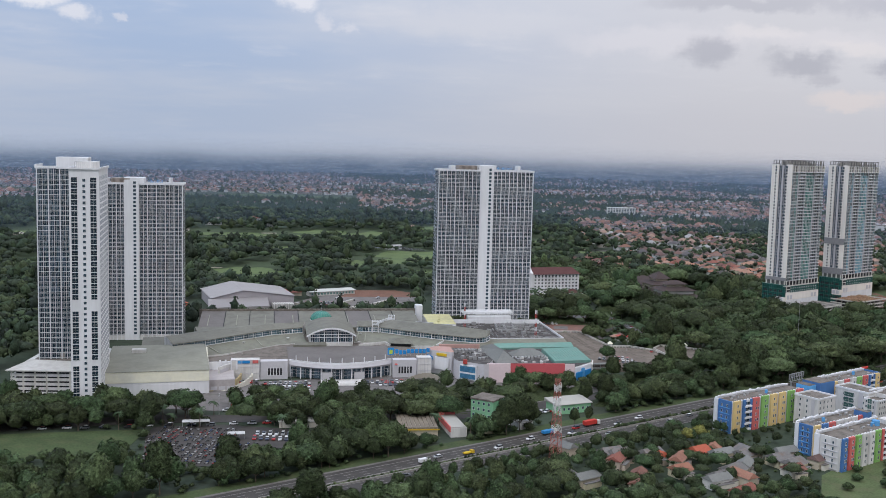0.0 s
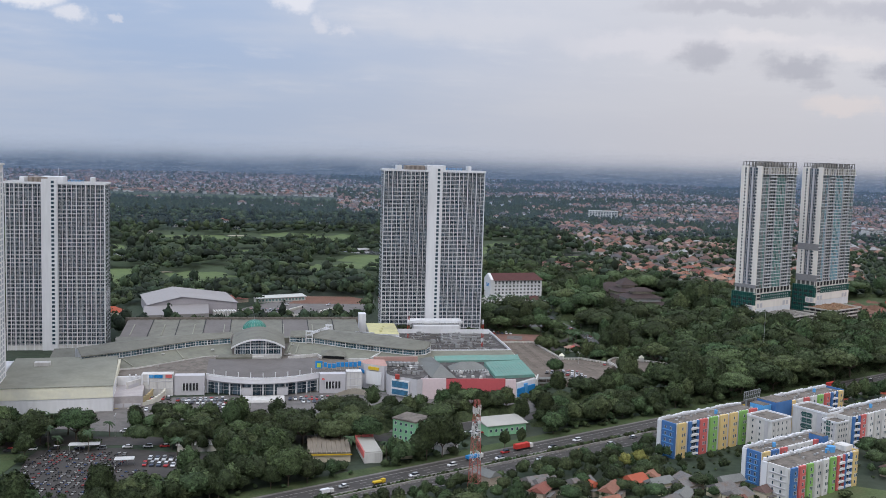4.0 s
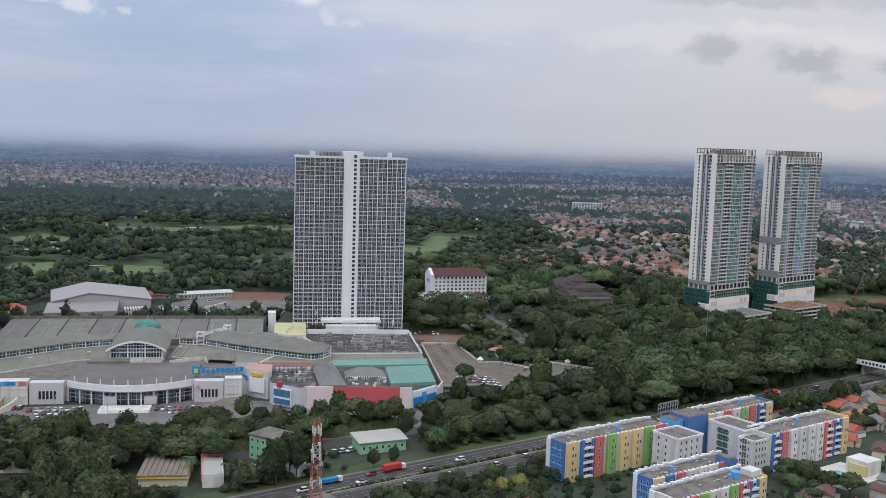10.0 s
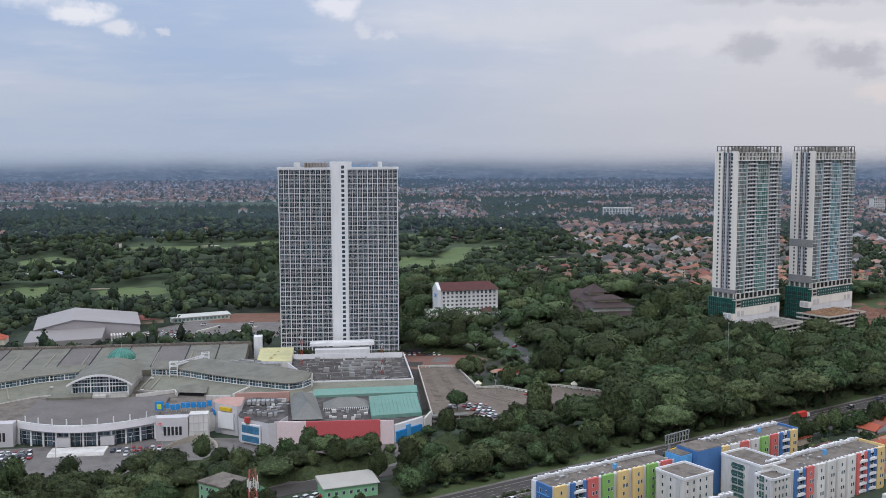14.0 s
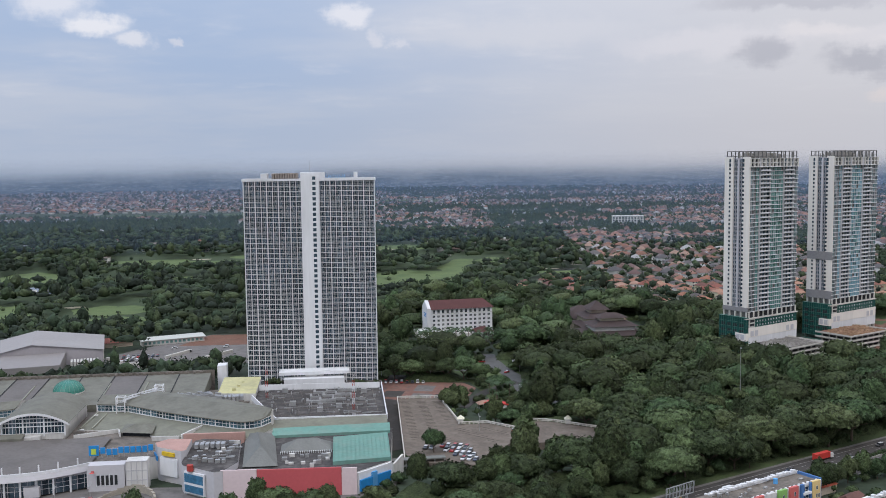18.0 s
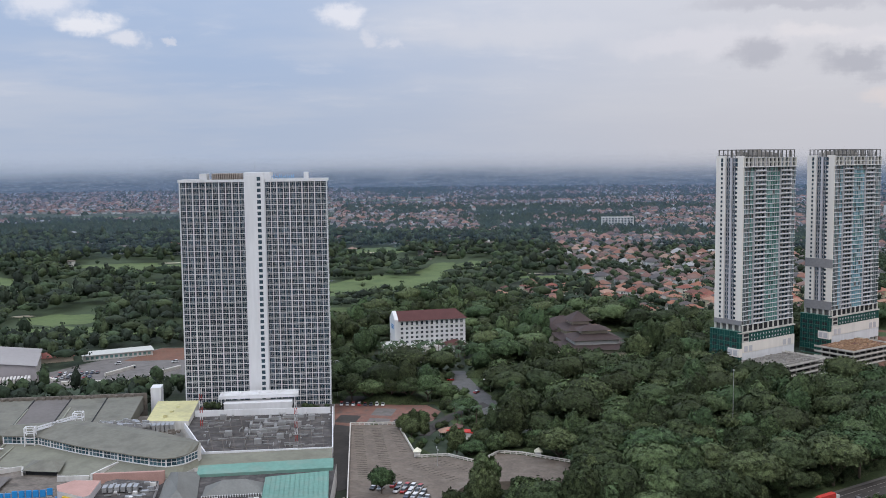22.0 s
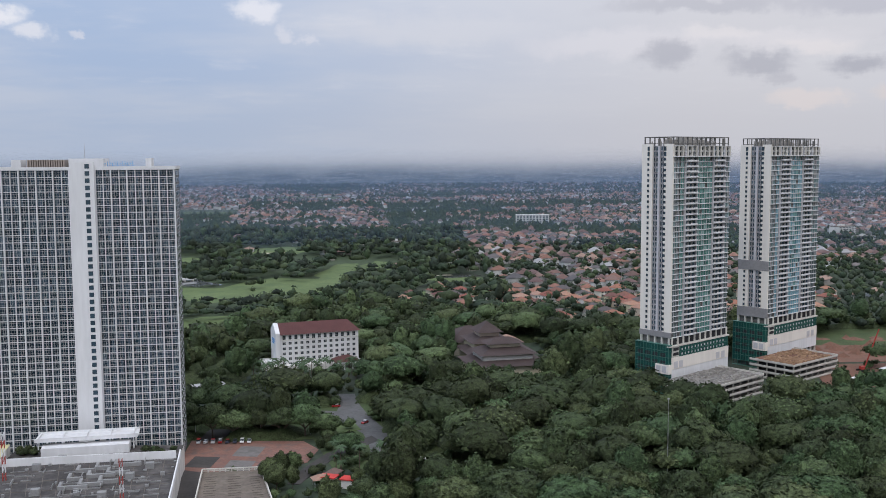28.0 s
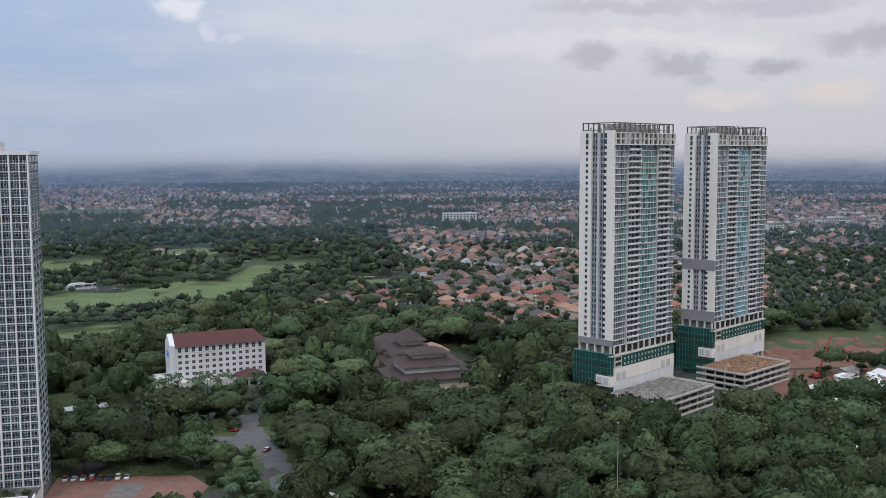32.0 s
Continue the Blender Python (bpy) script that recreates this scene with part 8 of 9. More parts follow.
KINDS = {
    "rain": [((9.2, 5.0, 8.2, 0.40), 34, 680), ((10.6, 5.4, 9.0, 0.38), 42, 820), ((7.9, 4.7, 7.6, 0.42), 28, 560), ((8.7, 6.0, 8.0, 0.45), 32, 640)],
    "round": [((5.3, 5.4, 6.6, 0.8), 18, 400), ((6.3, 5.8, 7.2, 0.8), 22, 480), ((4.4, 5.2, 6.0, 0.85), 15, 320)],
    "tall": [((5.0, 8.6, 8.8, 0.75), 24, 520), ((6.0, 9.0, 9.6, 0.75), 28, 600)],
    "shrub": [((2.2, 1.7, 1.5, 0.8), 8, 140), ((3.0, 2.0, 1.7, 0.8), 10, 180)],
}
LABEL = {"rain": ("spreading rain tree with a broad flat dark green crown", "tree", "rain trees"), "round": ("small tree with a round green crown", "tree", "round trees"),
         "tall": ("tall dense dark green tree", "tree", "tall trees"), "shrub": ("low dark green shrub", "shrub", "shrubs")}
PROTO, ARR, MIDFAR, FAR = {}, {}, {}, {}
for kind, forms in KINDS.items():
    PROTO[kind], ARR[kind], MIDFAR[kind], FAR[kind] = [], [], [], []
    for i, (shape, lobes, leaves) in enumerate(forms):
        small = kind == "shrub"
        v, f = crown(100 + i * 7 + len(kind), shape, lobes, leaves * 2, 0.42 if small else 0.66, 2 if small else 3)
        ARR[kind].append(crown(300 + i * 7 + len(kind), shape, lobes, leaves // 6 if small else leaves * 3 // 4, 0.5 if small else 0.75, 1 if small else 2))
        MIDFAR[kind].append(crown(400 + i * 7 + len(kind), shape, lobes * 2 // 3, leaves // 4, 0.6 if small else 1.0, 1 if small else 2))
        FAR[kind].append(crown(500 + i * 7 + len(kind), shape, max(6, lobes // 2), max(14, leaves // 16), 0.8 if small else 1.3, 1))
        PROTO[kind].append((tri_mesh("crown", v, f, LEAF), trunk_geo(shape[2], 0.45 if kind == "rain" else 0.3, shape[0] * 0.6, i).mesh("trunk", (BARK,))))
COUNT = {}


def plant(kind, x, y, size, rng, z=0.0):
    """One tree as a thing of its own."""
    crown_me, trunk_me = rng.choice(PROTO[kind])
    t = thing("tree" if kind != "shrub" else "shrub", pose(x, y, z, rz=rng.uniform(0, 360)) @ Matrix.Diagonal((size, size, size * rng.uniform(0.9, 1.15), 1)), *LABEL[kind])
    part("trunk", trunk_me, None, t)
    part("crown", crown_me, None, t)
    COUNT[kind] = COUNT.get(kind, 0) + 1


def thicket(name, spots, source, label, seed, kind="stuff", leaves=None):
    """Many crowns joined, for woods that nobody could count."""
    rs = np.random.RandomState(seed)
    V, F, T, n = [], [], [], 0
    for kindname, x, y, size in spots:
        v, f = source[kindname][rs.randint(len(source[kindname]))]
        a = rs.uniform(0, 6.28)
        c, s = math.cos(a), math.sin(a)
        k = np.array([[c, s, 0], [-s, c, 0], [0, 0, rs.uniform(0.85, 1.2)]]) * size
        V.append((v @ k + (x, y, 0)).astype(np.float32)), F.append(f + n)
        T.append(np.full(len(v), rs.uniform(0, 1)))
        n += len(v)
    if V:
        tagged(new(name, tri_mesh(name, np.concatenate(V), np.concatenate(F), leaves or LEAFFAR, np.concatenate(T))), label, "trees", kind=kind)


# where nothing grows
CARPORT = [(38, 862), (72, 876), (66, 890), (36, 880)]
SITEYARD = [(394, 828), (446, 836), (474, 912), (430, 908), (396, 866)]
MALLZONE = [(-262, 520), (-225, 500), (-182, 512), (-120, 548), (-96, 540), (-30, 566), (10, 572), (84, 578), (98, 600), (90, 664), (76, 775), (-30, 765), (-170, 735), (-190, 700), (-250, 700)]
BARE = [MALLZONE, GARDENLANE, FLATLAWN, LOT1, LOT2, SIDEROAD, PLAZA, HOTELROAD, REARPARK, MOTO, GRASSLOT, BOULEVARD, POND, POND2,
        [(80, 915), (138, 930), (134, 958), (80, 946)], [(188, 892), (240, 898), (248, 1004), (190, 1000)],
        [(280, 876), (312, 815), (358, 846), (372, 862), (424, 890), (436, 918), (440, 965), (385, 985), (350, 930), (320, 908)],
        [(-212, 780), (-120, 800), (-112, 860), (-160, 895), (-220, 860)], [(12, 484), (44, 490), (44, 522), (14, 512)], [(60, 496), (90, 506), (84, 528), (60, 524)],
        [(-30, 450), (12, 454), (14, 486), (-28, 484)], REDFIELD, SITEYARD, [(-118, 526), (-34, 534), (6, 556), (0, 574), (-118, 560)],
        [(-130, 885), (-80, 910), (-84, 945), (-130, 915)]]
FLATS = [[on_road(*q) for q in r] for r in (((-3, 2), (134, 2), (134, -13), (-3, -13)), ((-8, -41), (54, -41), (54, -80), (-8, -80)), ((44, -12), (94, -12), (94, -50), (44, -36)), ((80, -30), (180, -30), (180, -66), (80, -48)))]


HOTELSITE = [(70, 912), (140, 926), (136, 962), (70, 950)]
HALLSITE = [(188, 892), (244, 898), (250, 1004), (190, 1000)]
TWINSITE = [(280, 876), (312, 815), (358, 846), (372, 862), (424, 890), (436, 918), (440, 965), (385, 985), (350, 930), (320, 908)]
HANGARSITE = [(-212, 780), (-120, 800), (-112, 860), (-160, 895), (-220, 860)]
# ground or walls that show past the crowns before them, and how far to keep tall trees off on the south side
REDFRONT = [(-10, 575), (96, 575), (96, 600), (-10, 600)]
FORECOURT = [(-112, 537), (-34, 548), (-8, 562), (-8, 575), (-118, 562)]
POOLSITE = [on_road(*q) for q in ((90, -78), (128, -78), (128, -50), (90, -50))]
BARE.append(POOLSITE)
FRONTGREEN = [(-28, 1062), (48, 1066), (38, 1130), (-28, 1126)]
GARDEN = [(112, 716), (140, 708), (156, 736), (150, 770), (128, 766)]
JUNCTION = [(116, 798), (150, 796), (150, 850), (124, 852)]
EATERY = [(-20, 458), (16, 458), (16, 488), (-22, 488)]
MINTSITE = [(12, 488), (44, 484), (86, 502), (84, 522), (14, 508)]
OPEN = [(LOT1, 28), (LOT2, 36), (PLAZA, 34), (HOTELROAD, 13), (GARDEN, 24), (JUNCTION, 38), (CARPORT, 40), (REDFRONT, 15), (HOTELSITE, 64), (HALLSITE, 13), (TWINSITE, 32), (REARPARK, 20), (HANGARSITE, 30), (MOTO, 32), (MALLZONE, 7), (REDFIELD, 14), (GRASSLOT, 26), (EATERY, 17), (FLATLAWN, 20), (POOLSITE, 24), (FRONTGREEN, 46), (FORECOURT, 25), (MINTSITE, 17), (SITEYARD, 16)]


def free(x, y, tall=True):
    s, n = road_sn(x, y)
    if 12.5 < n < 45 and -900 < s < 1500:
        return False
    if any(inside(x, y, p) for p in BARE) or any(inside(x, y, p) for p in FLATS):
        return False
    return not tall or not any(inside(x, y + k * d, p) for p, d in OPEN for k in (0.2, 0.4, 0.6, 0.8, 1.0))


def scatter(x0, x1, y0, y1, gap, seed):
    """Uneven spots in a rectangle, but for the corner past the west edge of the plan."""
    rng = random.Random(seed)
    y = y0
    row = 0
    while y < y1:
        x = x0 + (gap / 2 if row % 2 else 0)
        while x < x1:
            px, py = x + rng.uniform(-0.42, 0.42) * gap, y + rng.uniform(-0.42, 0.42) * gap
            if px > -0.47 * py - 30:
                yield px, py, rng
            x += gap
        y += gap * 0.87
        row += 1


WOOD = [(-112, 470), (-60, 478), (20, 484), (70, 510), (200, 590), (345, 690), (440, 760), (520, 900), (600, 960), (600, 1010), (500, 1060), (420, 1040), (300, 1030), (200, 1110), (140, 1150),
        (60, 1090), (0, 1000), (-10, 900), (20, 800), (76, 770), (84, 660), (92, 590), (30, 555), (-110, 520)]
near, deep = [], []
for x, y, rng in scatter(-115, 600, 465, 1160, 11.6, 1):
    if not inside(x, y, WOOD) or not free(x, y, False):
        continue
    if not free(x, y):
        low = any(inside(x, y + k, p) for p, d in OPEN for k in (6.0, 12.0, 18.0) if k <= d)
        (near if y < 700 and x > 40 else deep).append(("shrub" if low else "round", x, y, rng.uniform(0.9, 1.5) if low else rng.uniform(0.42, 0.58)))
        continue
    r = noise.noise(Vector((x * 0.02, y * 0.02, 0.5)))
    kind = "rain" if (r > -0.02 and rng.random() < 0.86) or rng.random() < 0.3 else ("tall" if rng.random() < 0.45 else "round")
    size = rng.choice((0.68, 0.82, 0.95, 1.08, 1.22, 1.42)) * rng.uniform(0.92, 1.08)
    if rng.random() < 0.06:
        continue
    if y < 575:
        size = min(size, rng.uniform(0.7, 0.88))
    s, n = road_sn(x, y)
    (near if y < 700 and x > 40 else deep).append((kind, x, y, size))
rest = []
for i, (kind, x, y, size) in enumerate(near):
    if sum(COUNT.values()) < 200:
        plant(kind, x, y, size, random.Random(i))
    else:
        rest.append((kind, x, y, size))
thicket("woodland", [q for q in rest + deep if q[2] < 880], ARR, "dense dark green wood of broad crowns round the hotel", 2)
thicket("woodland", [q for q in rest + deep if q[2] >= 880], MIDFAR, "dark green wood behind the hotel and hall", 12)

KAMPUNG = [[on_road(*q) for q in r] for r in (((-112, 6), (-88, 8), (-70, -16), (-84, -60), (-128, -40)), ((138, -8), (300, 2), (420, -6), (420, -110), (140, -110), (136, -60)), ((-84, -34), (-20, -30), (-8, -70), (-80, -80)), ((60, -78), (140, -76), (140, -120), (60, -120)))]
# the closed undergrowth below the crowns
cell, x0, y0, nx, ny = 5.0, -115.0, 465.0, 143, 139
grown = np.zeros((nx, ny), bool)
for i in range(nx):
    for j in range(ny):
        x, y = x0 + (i + 0.5) * cell, y0 + (j + 0.5) * cell
        grown[i, j] = inside(x, y, WOOD) and free(x, y)
pad = np.zeros((nx + 2, ny + 2), int)
pad[1:-1, 1:-1] = grown
full = pad[:-1, :-1] + pad[1:, :-1] + pad[:-1, 1:] + pad[1:, 1:]
rs = np.random.RandomState(77)
gx, gy = np.meshgrid(np.arange(nx + 1), np.arange(ny + 1), indexing="ij")
lift_up = np.where(full == 4, 3.8 + 1.2 * rs.randn(nx + 1, ny + 1), np.where(full == 0, -0.8, -0.5 + 0.7 * rs.rand(nx + 1, ny + 1)))
V = np.stack([x0 + (gx + rs.uniform(-0.25, 0.25, gx.shape)) * cell, y0 + (gy + rs.uniform(-0.25, 0.25, gy.shape)) * cell, lift_up], -1).reshape(-1, 3)
ci, cj = np.nonzero(grown)
a = ci * (ny + 1) + cj
tri = np.concatenate([np.stack([a, a + ny + 1, a + ny + 2], 1), np.stack([a, a + ny + 2, a + 1], 1)])
tagged(new("undergrowth", tri_mesh("undergrowth", V, tri, LEAFFAR)), "thick dark green undergrowth below the trees", "undergrowth", kind="stuff")

# shrubs and small trees on the verge, the median and the scrub south of the boulevard
edge = []
for i in range(330):
    rng = random.Random(900 + i)
    s, n = rng.uniform(-260, 330), rng.uniform(45.5, 56)
    x, y = on_road(s, n)
    if free(x, y):
        edge.append(("shrub" if rng.random() < (0.25 if s < -60 and n > 49 else 0.6) else "round", x, y, rng.uniform(0.6, 1.1) if n > 48 else rng.uniform(0.4, 0.8)))
for i in range(260):
    rng = random.Random(1300 + i)
    x, y = on_road(-260 + i * 2.3, 26.5 + rng.uniform(-0.4, 0.4))
    if rng.random() < 0.85:
        edge.append(("shrub", x, y, rng.uniform(0.28, 0.5) if i < 95 else rng.uniform(0.45, 0.7)))
for x, y, rng in scatter(-340, 66, 350, 490, 6.6, 5):
    s, n = road_sn(x, y)
    if n < 46 or not free(x, y, False) or (inside(x, y, WOOD)):
        continue
    if not free(x, y):
        edge.append(("shrub", x, y, rng.uniform(0.6, 1.4)))
        continue
    edge.append((rng.choice(("round", "round", "round", "tall", "shrub")), x, y, rng.uniform(0.6, 1.1)))
for x, y, rng in scatter(-140, 420, 345, 720, 7.2, 6):
    s, n = road_sn(x, y)
    if n > 12 or n < -130 or not free(x, y) or (s > 60 and noise.noise(Vector((x * 0.03, y * 0.03, 3.0))) < -0.25):
        continue
    if any(inside(x, y, p) for p in KAMPUNG) and rng.random() < (0.5 if s < 60 else 0.55):
        edge.append(("shrub", x, y, rng.uniform(0.5, 1.2)))
        continue
    if n > (-4 if s < -150 else -13):
        leafy = s < -110 or (n < 6 and s < 0)
        edge.append(("round" if leafy else "shrub", x, y, rng.uniform(0.42, 0.62) if leafy else rng.uniform(0.9, 1.7) if n > 3 else rng.uniform(0.6, 1.4)))
    else:
        if -16 < s < 64:
            edge.append((rng.choice(("round", "shrub")), x, y, rng.uniform(0.32, 0.5)))
        elif s > -100:
            edge.append((rng.choice(("round", "round", "shrub", "rain")), x, y, rng.uniform(0.4, 0.66)))
        else:
            edge.append((rng.choice(("round", "round", "shrub", "tall", "rain")), x, y, rng.uniform(0.45, 0.85)))
rest = []
for i, e in enumerate(edge):
    if i % 4 == 0 and (COUNT.get("shrub", 0) < 120 if e[0] == "shrub" else sum(COUNT.values()) - COUNT.get("shrub", 0) < 285):
        plant(*e, random.Random(5000 + i))
    else:
        rest.append(e)
thicket("thicket", [q for q in rest if road_sn(q[1], q[2])[1] > -40], ARR, "mixed green scrub and small trees beside the motorway", 3)
thicket("thicket", [q for q in rest if road_sn(q[1], q[2])[1] <= -40], MIDFAR, "green trees between the low houses", 13)

# the row of trees along the boulevard, and those west of the mall
row, west = [], []
for i in range(46):
    rng = random.Random(1700 + i)
    t = i / 45
    x, y = -325 + 330 * t, 422 + 58 * min(1, t * 1.6) + (4 if i % 2 else 16) + 8 * max(0, t - 0.62)
    if not -121 < x < -93:
        plant("rain", x, y, rng.uniform(0.78, 0.98), rng)
for x, y, rng in scatter(-620, -20, 560, 1000, 11.5, 7):
    if free(x, y) and not inside(x, y, WOOD) and not any(inside(x, y, p) for p in LAWNS):
        west.append((rng.choice(("rain", "round", "tall")), x, y, rng.uniform(0.7, 1.05)))
for x, y, size in ((238, 488, 0.7), (243, 482, 0.75), (250, 477, 0.7), (257, 473, 0.75), (74, 788, 1.0), (84, 785, 1.06), (95, 787, 1.0), (106, 785, 1.08), (116, 787, 1.0), (126, 783, 0.92), (137, 757, 0.8), (112, 858, 0.7), (98, 848, 0.75), (150, 812, 0.6), (170, 802, 0.8), (176, 776, 0.8)):
    plant("rain", x, y, size, random.Random(int(x * 7 + y)))
for i, (s, n, size) in enumerate(((-238, 7, 0.95), (-227, 6, 1.05), (-216, 5, 0.85), (-166, 47, 0.9), *((q, 8 + 3 * math.sin(q), 0.8 + 0.15 * math.cos(q * 3)) for q in range(150, 240, 7)))):
    plant("tall" if i % 4 == 1 or i == 3 else "round", *on_road(s, n), size, random.Random(6100 + i))
GOLDLEAF = mat("yellow_green_foliage", (0.17, 0.17, 0.05), 0.85, 0.5, 0.5, 2.0, 0.8, spec=0.2, fleck=0.4)
for i, (x, y) in enumerate(((120, 463), (127, 467), (131, 461))):
    t = thing("tree", pose(x, y, 0, rz=70 * i) @ Matrix.Scale(0.62, 4), "small tree with a yellow-green crown", "tree", "yellowish trees")
    part("trunk", PROTO["round"][i % 3][1], None, t)
    gold = PROTO["round"][i % 3][0].copy()
    gold.materials[0] = GOLDLEAF
    part("crown", gold, None, t)
plant("round", 108.5, 629.5, 0.85, random.Random(7), 3.0)
for x, y, size in ((172, 400, 1.1), (181, 412, 0.9), (190, 404, 1.3), (198, 420, 1.0), (186, 424, 0.8), (205, 434, 1.0), (212, 424, 1.2)):
    plant("shrub", x, y, size, random.Random(int(x + y)))
for kind, x, y, size in (("tall", 113, 727, 0.72), ("round", 117, 733, 0.8), ("round", 109, 722, 0.75), ("tall", 119, 714, 0.6), ("round", 113, 713, 0.8), ("round", 132, 705, 0.7), ("round", 144, 716, 0.6), ("round", 147, 728, 0.5)):
    plant(kind, x, y, size, random.Random(int(x * 7 + y)))
for x, y, size in ((-30, 448, 0.95), (33, 467, 0.95), (40, 473, 1.0), (36, 481, 0.95), (46, 480, 0.9), (69, 489, 0.55), (77, 494, 0.5), (-44, 436, 1.1), (-62, 428, 1.0)):
    plant("tall", x, y, size, random.Random(int(x * 7 + y)))
for i in range(14):
    rng = random.Random(2100 + i)
    a, b = uv(rng.choice((rng.uniform(9, 18), rng.uniform(56, 70))), rng.uniform(727, 736))
    p = MALL @ Vector((a, b, 10.2))
    plant("shrub", p.x, p.y, rng.uniform(0.5, 0.9), rng, p.z)
for x, y, rng in scatter(84, 200, 700, 870, 6.5, 16):
    if free(x, y, False) and not inside(x, y, WOOD) or (not free(x, y) and free(x, y, False) and rng.random() < 0.55):
        row.append(("shrub", x, y, rng.uniform(0.5, 1.1)))
thicket("boulevard_trees", row, ARR, "dark green trees along the boulevard", 4)
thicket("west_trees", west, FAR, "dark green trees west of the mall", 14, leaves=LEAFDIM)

# golf course and beyond
golf = []
for x, y, rng in scatter(-950, 240, 950, 1960, 14.6, 8):
    if inside(x, y, WOOD) or not free(x, y) or any(inside(x, y + k, p) for p in LAWNS for k in (0, 13, 26)):
        continue
    if noise.noise(Vector((x * 0.012, y * 0.012, 9.0))) > -0.26:
        open_view = y < 1900 and any(inside(x, y + k, p) for p in LAWNS for k in (40, 56, 72, 90))
        golf.append((rng.choice(("rain", "round")) if open_view else rng.choice(("rain", "rain", "round", "tall")), x, y, rng.uniform(0.6, 0.85) if open_view else rng.uniform(0.8, 1.25)))
for x, y, rng in scatter(-500, 240, 1000, 1750, 30.0, 9):
    if any(inside(x, y, p) for p in LAWNS) and rng.random() < 0.12:
        golf.append(("round", x, y, rng.uniform(0.5, 0.8)))
# umbrella trees in rows before the fairway, a cypress row, and clumps on the grass
for i in range(17):
    rng = random.Random(2500 + i)
    f = i / 16
    x, y = -38 + 134 * f, 1098 + 30 * f + 62 * f * f
    golf.append(("rain", x + rng.uniform(-2, 2), y + rng.uniform(-3, 3), rng.uniform(0.68, 0.9)))
    if i % 2:
        golf.append(("rain", x - 8, y + 26 + rng.uniform(-4, 4), rng.uniform(0.6, 0.8)))
for i in range(9):
    golf.append(("tall", -38 + i * 4.2, 1346 + (i % 3), 0.55))
for x, y in ((10, 1297), (19, 1303), (27, 1350), (36, 1357), (44, 1362), (52, 1352), (82, 1248), (90, 1254), (97, 1262), (104, 1306), (113, 1314), (134, 1304), (143, 1312), (152, 1320), (166, 1327), (-70, 1290), (-62, 1300), (62, 1440), (58, 1455), (66, 1470), (118, 1450), (120, 1404)):
    rng = random.Random(int(x * 3 + y))
    golf.append((rng.choice(("rain", "rain", "round")), x, y, rng.uniform(0.6, 0.85)))
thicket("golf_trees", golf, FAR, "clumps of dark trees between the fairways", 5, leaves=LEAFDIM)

# ---- palms ----
def palm_proto(seed):
    rng = random.Random(seed)
    h = rng.uniform(6.5, 9)
    t = thing("palm_tree", pose(0, 0, -60), "slender palm with arching green fronds", "palm", "palms round the hotel")
    part("trunk", Geo().cyl(0, 0, 0, h, 0.2, 0.13, 6), BARK, t)
    g = Geo()
    for i in range(16):
        a = i * 2.4
        up, L = rng.uniform(-0.1, 0.9), rng.uniform(2.2, 3.2)
        p = [(r * L * math.cos(a), r * L * math.sin(a), h + up * r * L - 0.9 * r * r * L * 0.8) for r in (0, 0.35, 0.7, 1.0)]
        w = (0.12, 0.42, 0.36, 0.05)
        s = (-math.sin(a), math.cos(a))
        for k in range(3):
            for q in (-1, 1):
                g.face([(p[k][0], p[k][1], p[k][2]), (p[k + 1][0], p[k + 1][1], p[k + 1][2]), (p[k + 1][0] + q * s[0] * w[k + 1], p[k + 1][1] + q * s[1] * w[k + 1], p[k + 1][2] - 0.22), (p[k][0] + q * s[0] * w[k], p[k][1] + q * s[1] * w[k], p[k][2] - 0.22)])
    part("fronds", g, PALM, t)
    return t


PALMS = [palm_proto(i) for i in range(3)]
rng = random.Random(55)
for i in range(110):
    if i < 46:
        x, y = rng.uniform(74, 140), rng.uniform(888, 918) + 0.12 * 50
    elif i < 60:
        x, y = rng.uniform(160, 215), rng.uniform(655, 690)
    elif i < 70:
        x, y = rng.uniform(124, 152), rng.uniform(726, 756)
    elif i < 90:
        x, y = rng.uniform(-230, 20), rng.uniform(452, 500)
    else:
        x, y = rng.uniform(30, 110), rng.uniform(950, 1000)
    if any(inside(x, y, p) for p in (HOTELROAD, GARDENLANE, BOULEVARD, LOT1, LOT2, HOTELSITE)):
        continue
    copy_thing(rng.choice(PALMS), pose(x, y, 0, rz=rng.uniform(0, 360)) @ Matrix.Scale(rng.uniform(0.85, 1.25), 4))
for c in PALMS:
    for o in list(c.children):
        bpy.data.objects.remove(o)
    bpy.data.objects.remove(c)

